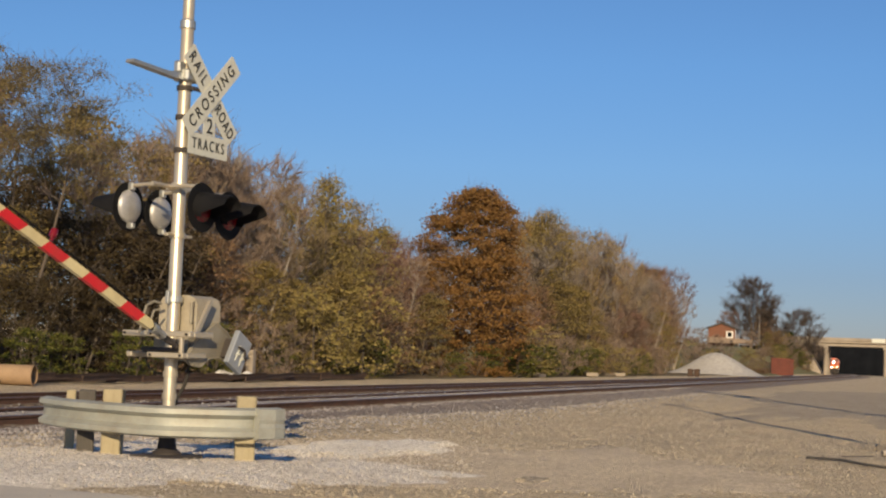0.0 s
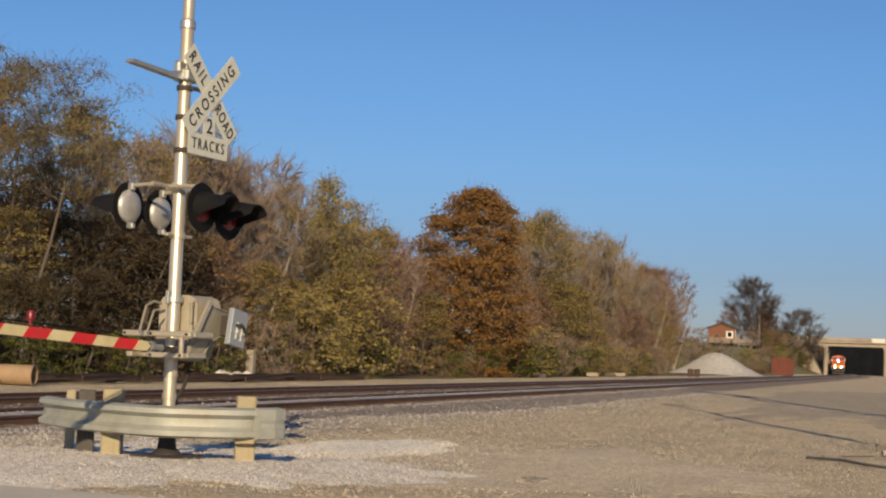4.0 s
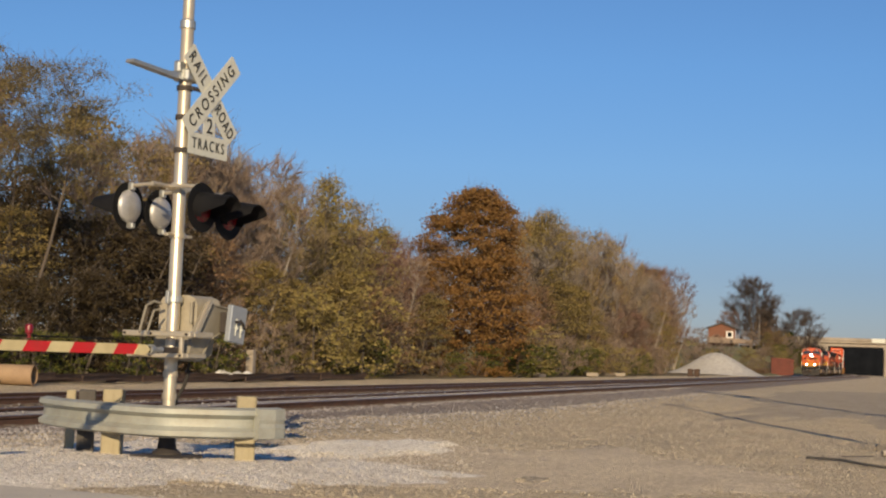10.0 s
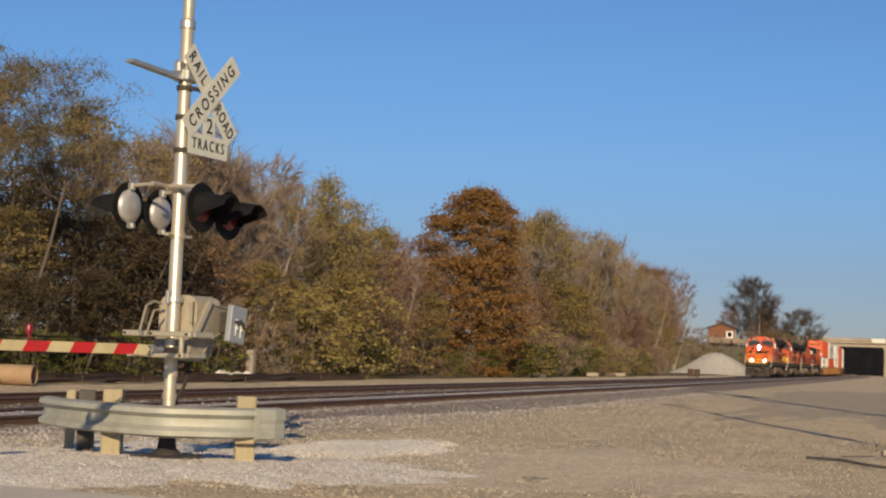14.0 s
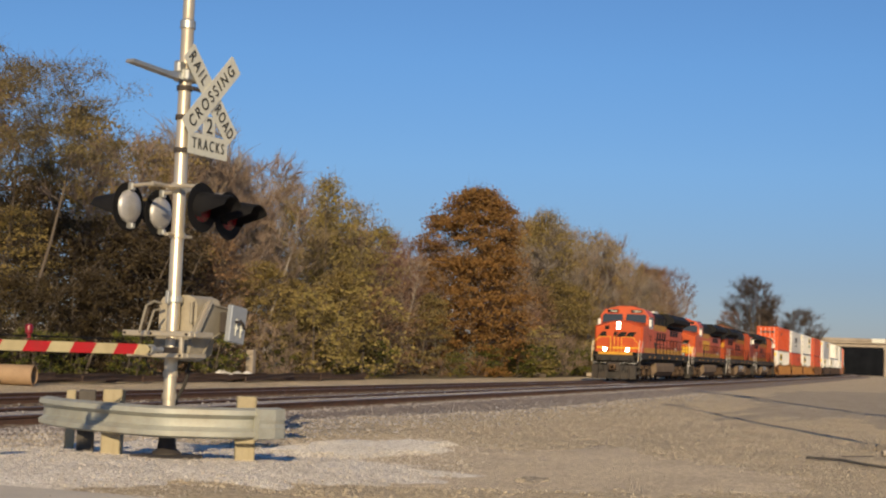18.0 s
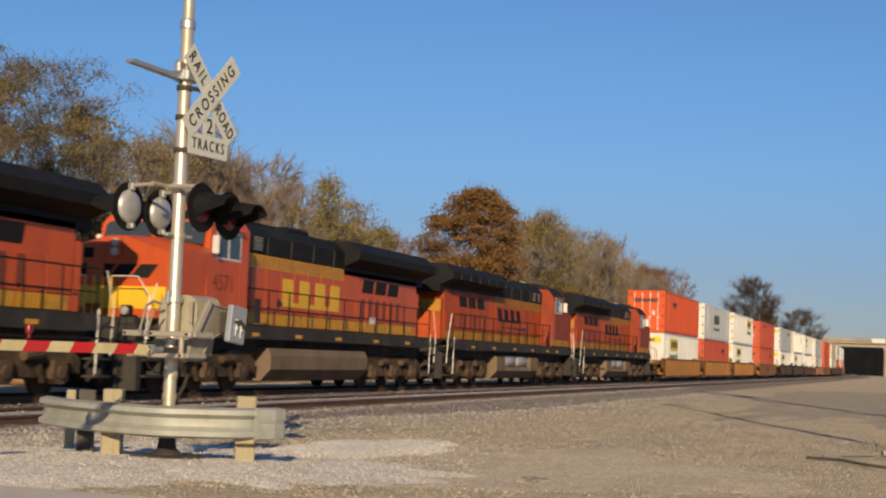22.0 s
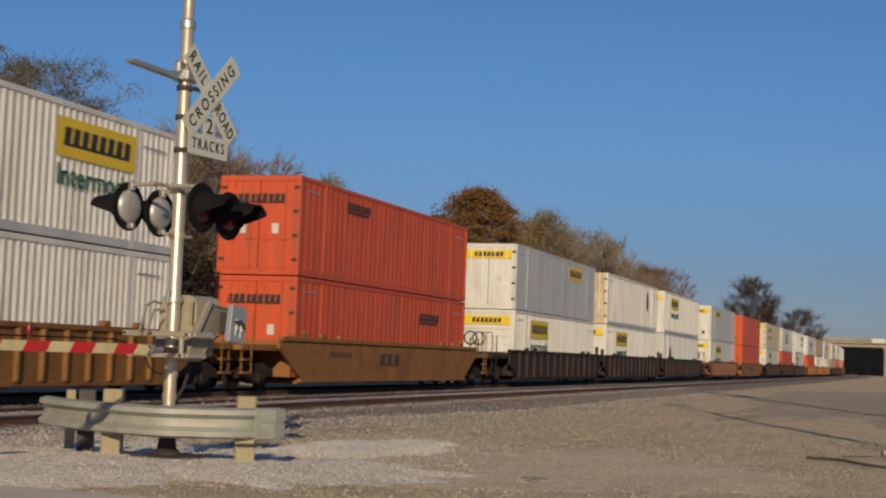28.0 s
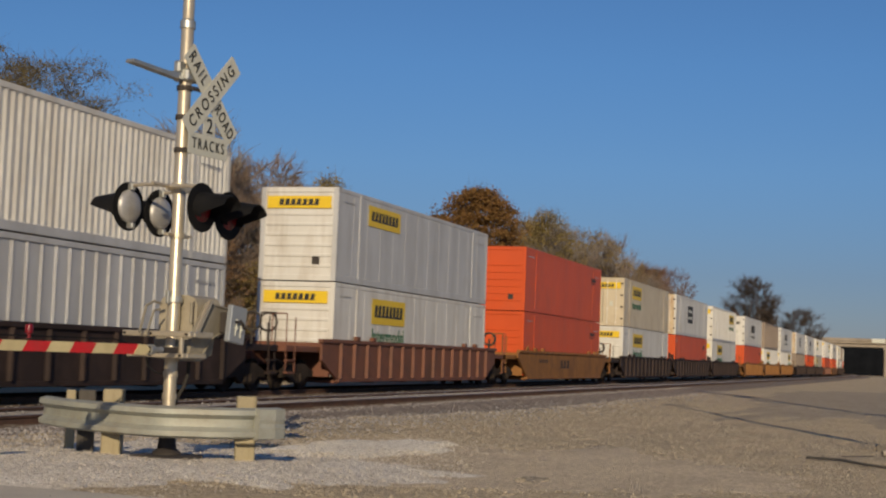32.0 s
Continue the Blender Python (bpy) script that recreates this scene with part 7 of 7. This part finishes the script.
for i in range(26):
    x = 36 + i * 1.1 + SC.uniform(-0.4, 0.4)
    ln = SC.uniform(1.2, 4.0)
    sc = tagged(part("old_rail", Geo().sweep([(-ln, 0, 0.18), (ln, 0, 0.18)], RAIL), M["scrap"]), "rusty length of scrap rail lying on the ground", "scrap rail", "scrap rails")
    sc.matrix_basis = pose(x, 25.4 + SC.uniform(-0.8, 0.6), height(x, 25.4) + 0.02 + SC.uniform(0, 0.12), 0, SC.uniform(-1.5, 1.5), SC.uniform(-6, 10))
rub = Geo()
for i in range(9):
    c = Vector((SC.uniform(-0.8, 0.8), SC.uniform(-0.4, 0.4), SC.uniform(0.1, 0.35)))
    rub.lathe([(0.0, -0.12), (0.2 + SC.random() * 0.12, -0.04), (0.16, 0.1), (0.0, 0.17)], 7, "z", tuple(c))
tagged(part("rubbish_bag", rub, M["trash"]), "torn pale plastic bags dumped by the wood", "rubbish").matrix_basis = pose(51.5, 25.6, height(51.5, 25.6))
tagged(part("fence_post", Geo().box(-0.16, 0.16, -0.16, 0.16, -0.3, 1.25, 0.03), M["concrete"]), "short pale concrete post at the edge of the wood", "post").matrix_basis = pose(54.0, 26.0, height(54, 26))
for i, x in enumerate((100, 118, 128)):
    tagged(part("concrete_slab", Geo().box(-1.0, 1.0, -0.5, 0.5, 0, 0.3, 0.05), M["concrete"]), "pale broken concrete slab by the wood", "slab", "slabs").matrix_basis = pose(x, 26, height(x, 26), 0, 3, 20 * i)

# unseen utility poles added beside the yard to cast the shadow lines across it
u = thing("utility_pole", pose(22.4, -1.3, height(22.4, -1.3)), "slender pole out of view, added for its shadow line", "utility pole", "utility poles")
part("pole", Geo().cone((0, 0, -0.5), (0, 0, 11.5), 0.13, 0.11, 12), M["darkpost"], u)
part("crossarm", Geo().box(-0.06, 0.06, -0.5, 0.5, 10.7, 10.8), M["darkpost"], u)
u = thing("utility_pole", pose(45.2, -0.1, height(45.2, -0.1)), "pole with can and crossarms out of view, added for its shadow", "utility pole", "utility poles")
part("pole", Geo().cone((0, 0, -0.5), (0, 0, 13.6), 0.2, 0.17, 12), M["darkpost"], u)
part("crossarm", Geo().box(-0.07, 0.07, -1.1, 1.1, 12.7, 12.85), M["darkpost"], u)
part("crossarm", Geo().box(-0.07, 0.07, -0.8, 0.8, 11.7, 11.85), M["darkpost"], u)
# the can is sized for the thick blob in the shadow
part("transformer", Geo().lathe([(0.0, 9.2), (0.36, 9.2), (0.42, 9.3), (0.42, 10.6), (0.3, 10.75), (0.0, 10.78)], 18, "z", (0.0, -0.58, 0)), M["lamp_back"], u, "grey can added to thicken the pole's shadow", 40)
up = thing("utility_pole", pose(318, 33.6, height(318, 33.6)), "pale wooden utility pole near the far house", "utility pole", "utility poles")
part("pole", Geo().cone((0, 0, -0.5), (0, 0, 7.6), 0.1, 0.07, 10), M["pale_bark"], up)
# on the yard: a dark branch shape standing for a shadow stripe, and broken wood
dead = Geo().tube([(0, 0, 0.03), (0.7, 0.08, 0.05), (1.5, -0.04, 0.04), (2.4, 0.02, 0.03)], 0.02, 7).tube([(0.7, 0.1, 0.1), (1.2, 0.3, 0.14)], 0.009, 5).tube([(0.3, 0.05, 0.08), (0.7, -0.2, 0.1)], 0.008, 5)
tagged(part("shadow_stripe", dead, M["darkpost"]), "dark branch shape in place of a shadow stripe on the gravel", "branch").matrix_basis = pose(22.7, 1.66, height(22.7, 1.66), 0, 0, -140)
log = Geo().lathe([(0.0, 0.0), (0.05, 0.0), (0.065, 0.1), (0.055, 0.4), (0.07, 0.62), (0.0, 0.64)], 9, "x", (0, 0, 0.06)).tube([(0.3, 0.0, 0.08), (0.42, 0.16, 0.2), (0.5, 0.3, 0.22)], 0.022, 6)
tagged(part("driftwood", log, M["pale_bark"], None, "", 40), "pale broken piece of bleached wood on the gravel", "driftwood").matrix_basis = pose(24.6, 0.62, height(24.6, 0.62), 0, 0, -65)
dry = Geo()
DR = random.Random(41)
for i in range(60):
    a = DR.uniform(0, 6.283)
    p = Vector((DR.gauss(0, 0.12), DR.gauss(0, 0.12), -0.02))
    e2 = p + Vector((math.cos(a) * DR.uniform(0.05, 0.4), math.sin(a) * DR.uniform(0.05, 0.4), DR.uniform(0.1, 0.42)))
    dry.cone(p, e2, 0.006, 0.002, 3, False)
tagged(part("dry_weed", dry, M["pale_bark"]), "pale dry weed tuft on the gravel", "weed").matrix_basis = pose(26.7, 0.75, height(26.7, 0.75))


# ---- what moves ----


def train_pose(s, back, z, t):
    x = 37.77 + s + SPEED * (20.5 - t)
    half = 11.15 if back else 8.0
    mid = x - half if back else x + half
    a = bend_angle(mid)
    y = TRAIN_Y + bend(mid)
    if back:
        return pose(mid + half * math.cos(radians(a)), y + half * math.sin(radians(a)), z, 0, 0, 180 + a)
    return pose(mid - half * math.cos(radians(a)), y - half * math.sin(radians(a)), z, 0, 0, a)


GATE_TIMES = [(0.0, 23.3), (0.5, 20.2), (1.0, 17.1), (1.5, 14.1), (2.0, 11.5), (2.5, 9.2), (3.0, 7.0), (3.5, 5.0), (4.0, 3.1), (4.6, 1.1), (5.1, 0.2), (5.5, 0.0), (32.0, 0.0)]


def motions():
    walk(gate, [(t, Matrix.Translation(PIVOT) @ Matrix.Rotation(radians(a), 4, "Y")) for t, a in GATE_TIMES])
    for ob, s, back, z in MOVERS:
        walk(ob, [(t, train_pose(s, back, z, t)) for t in range(0, 33, 2)])


motions()
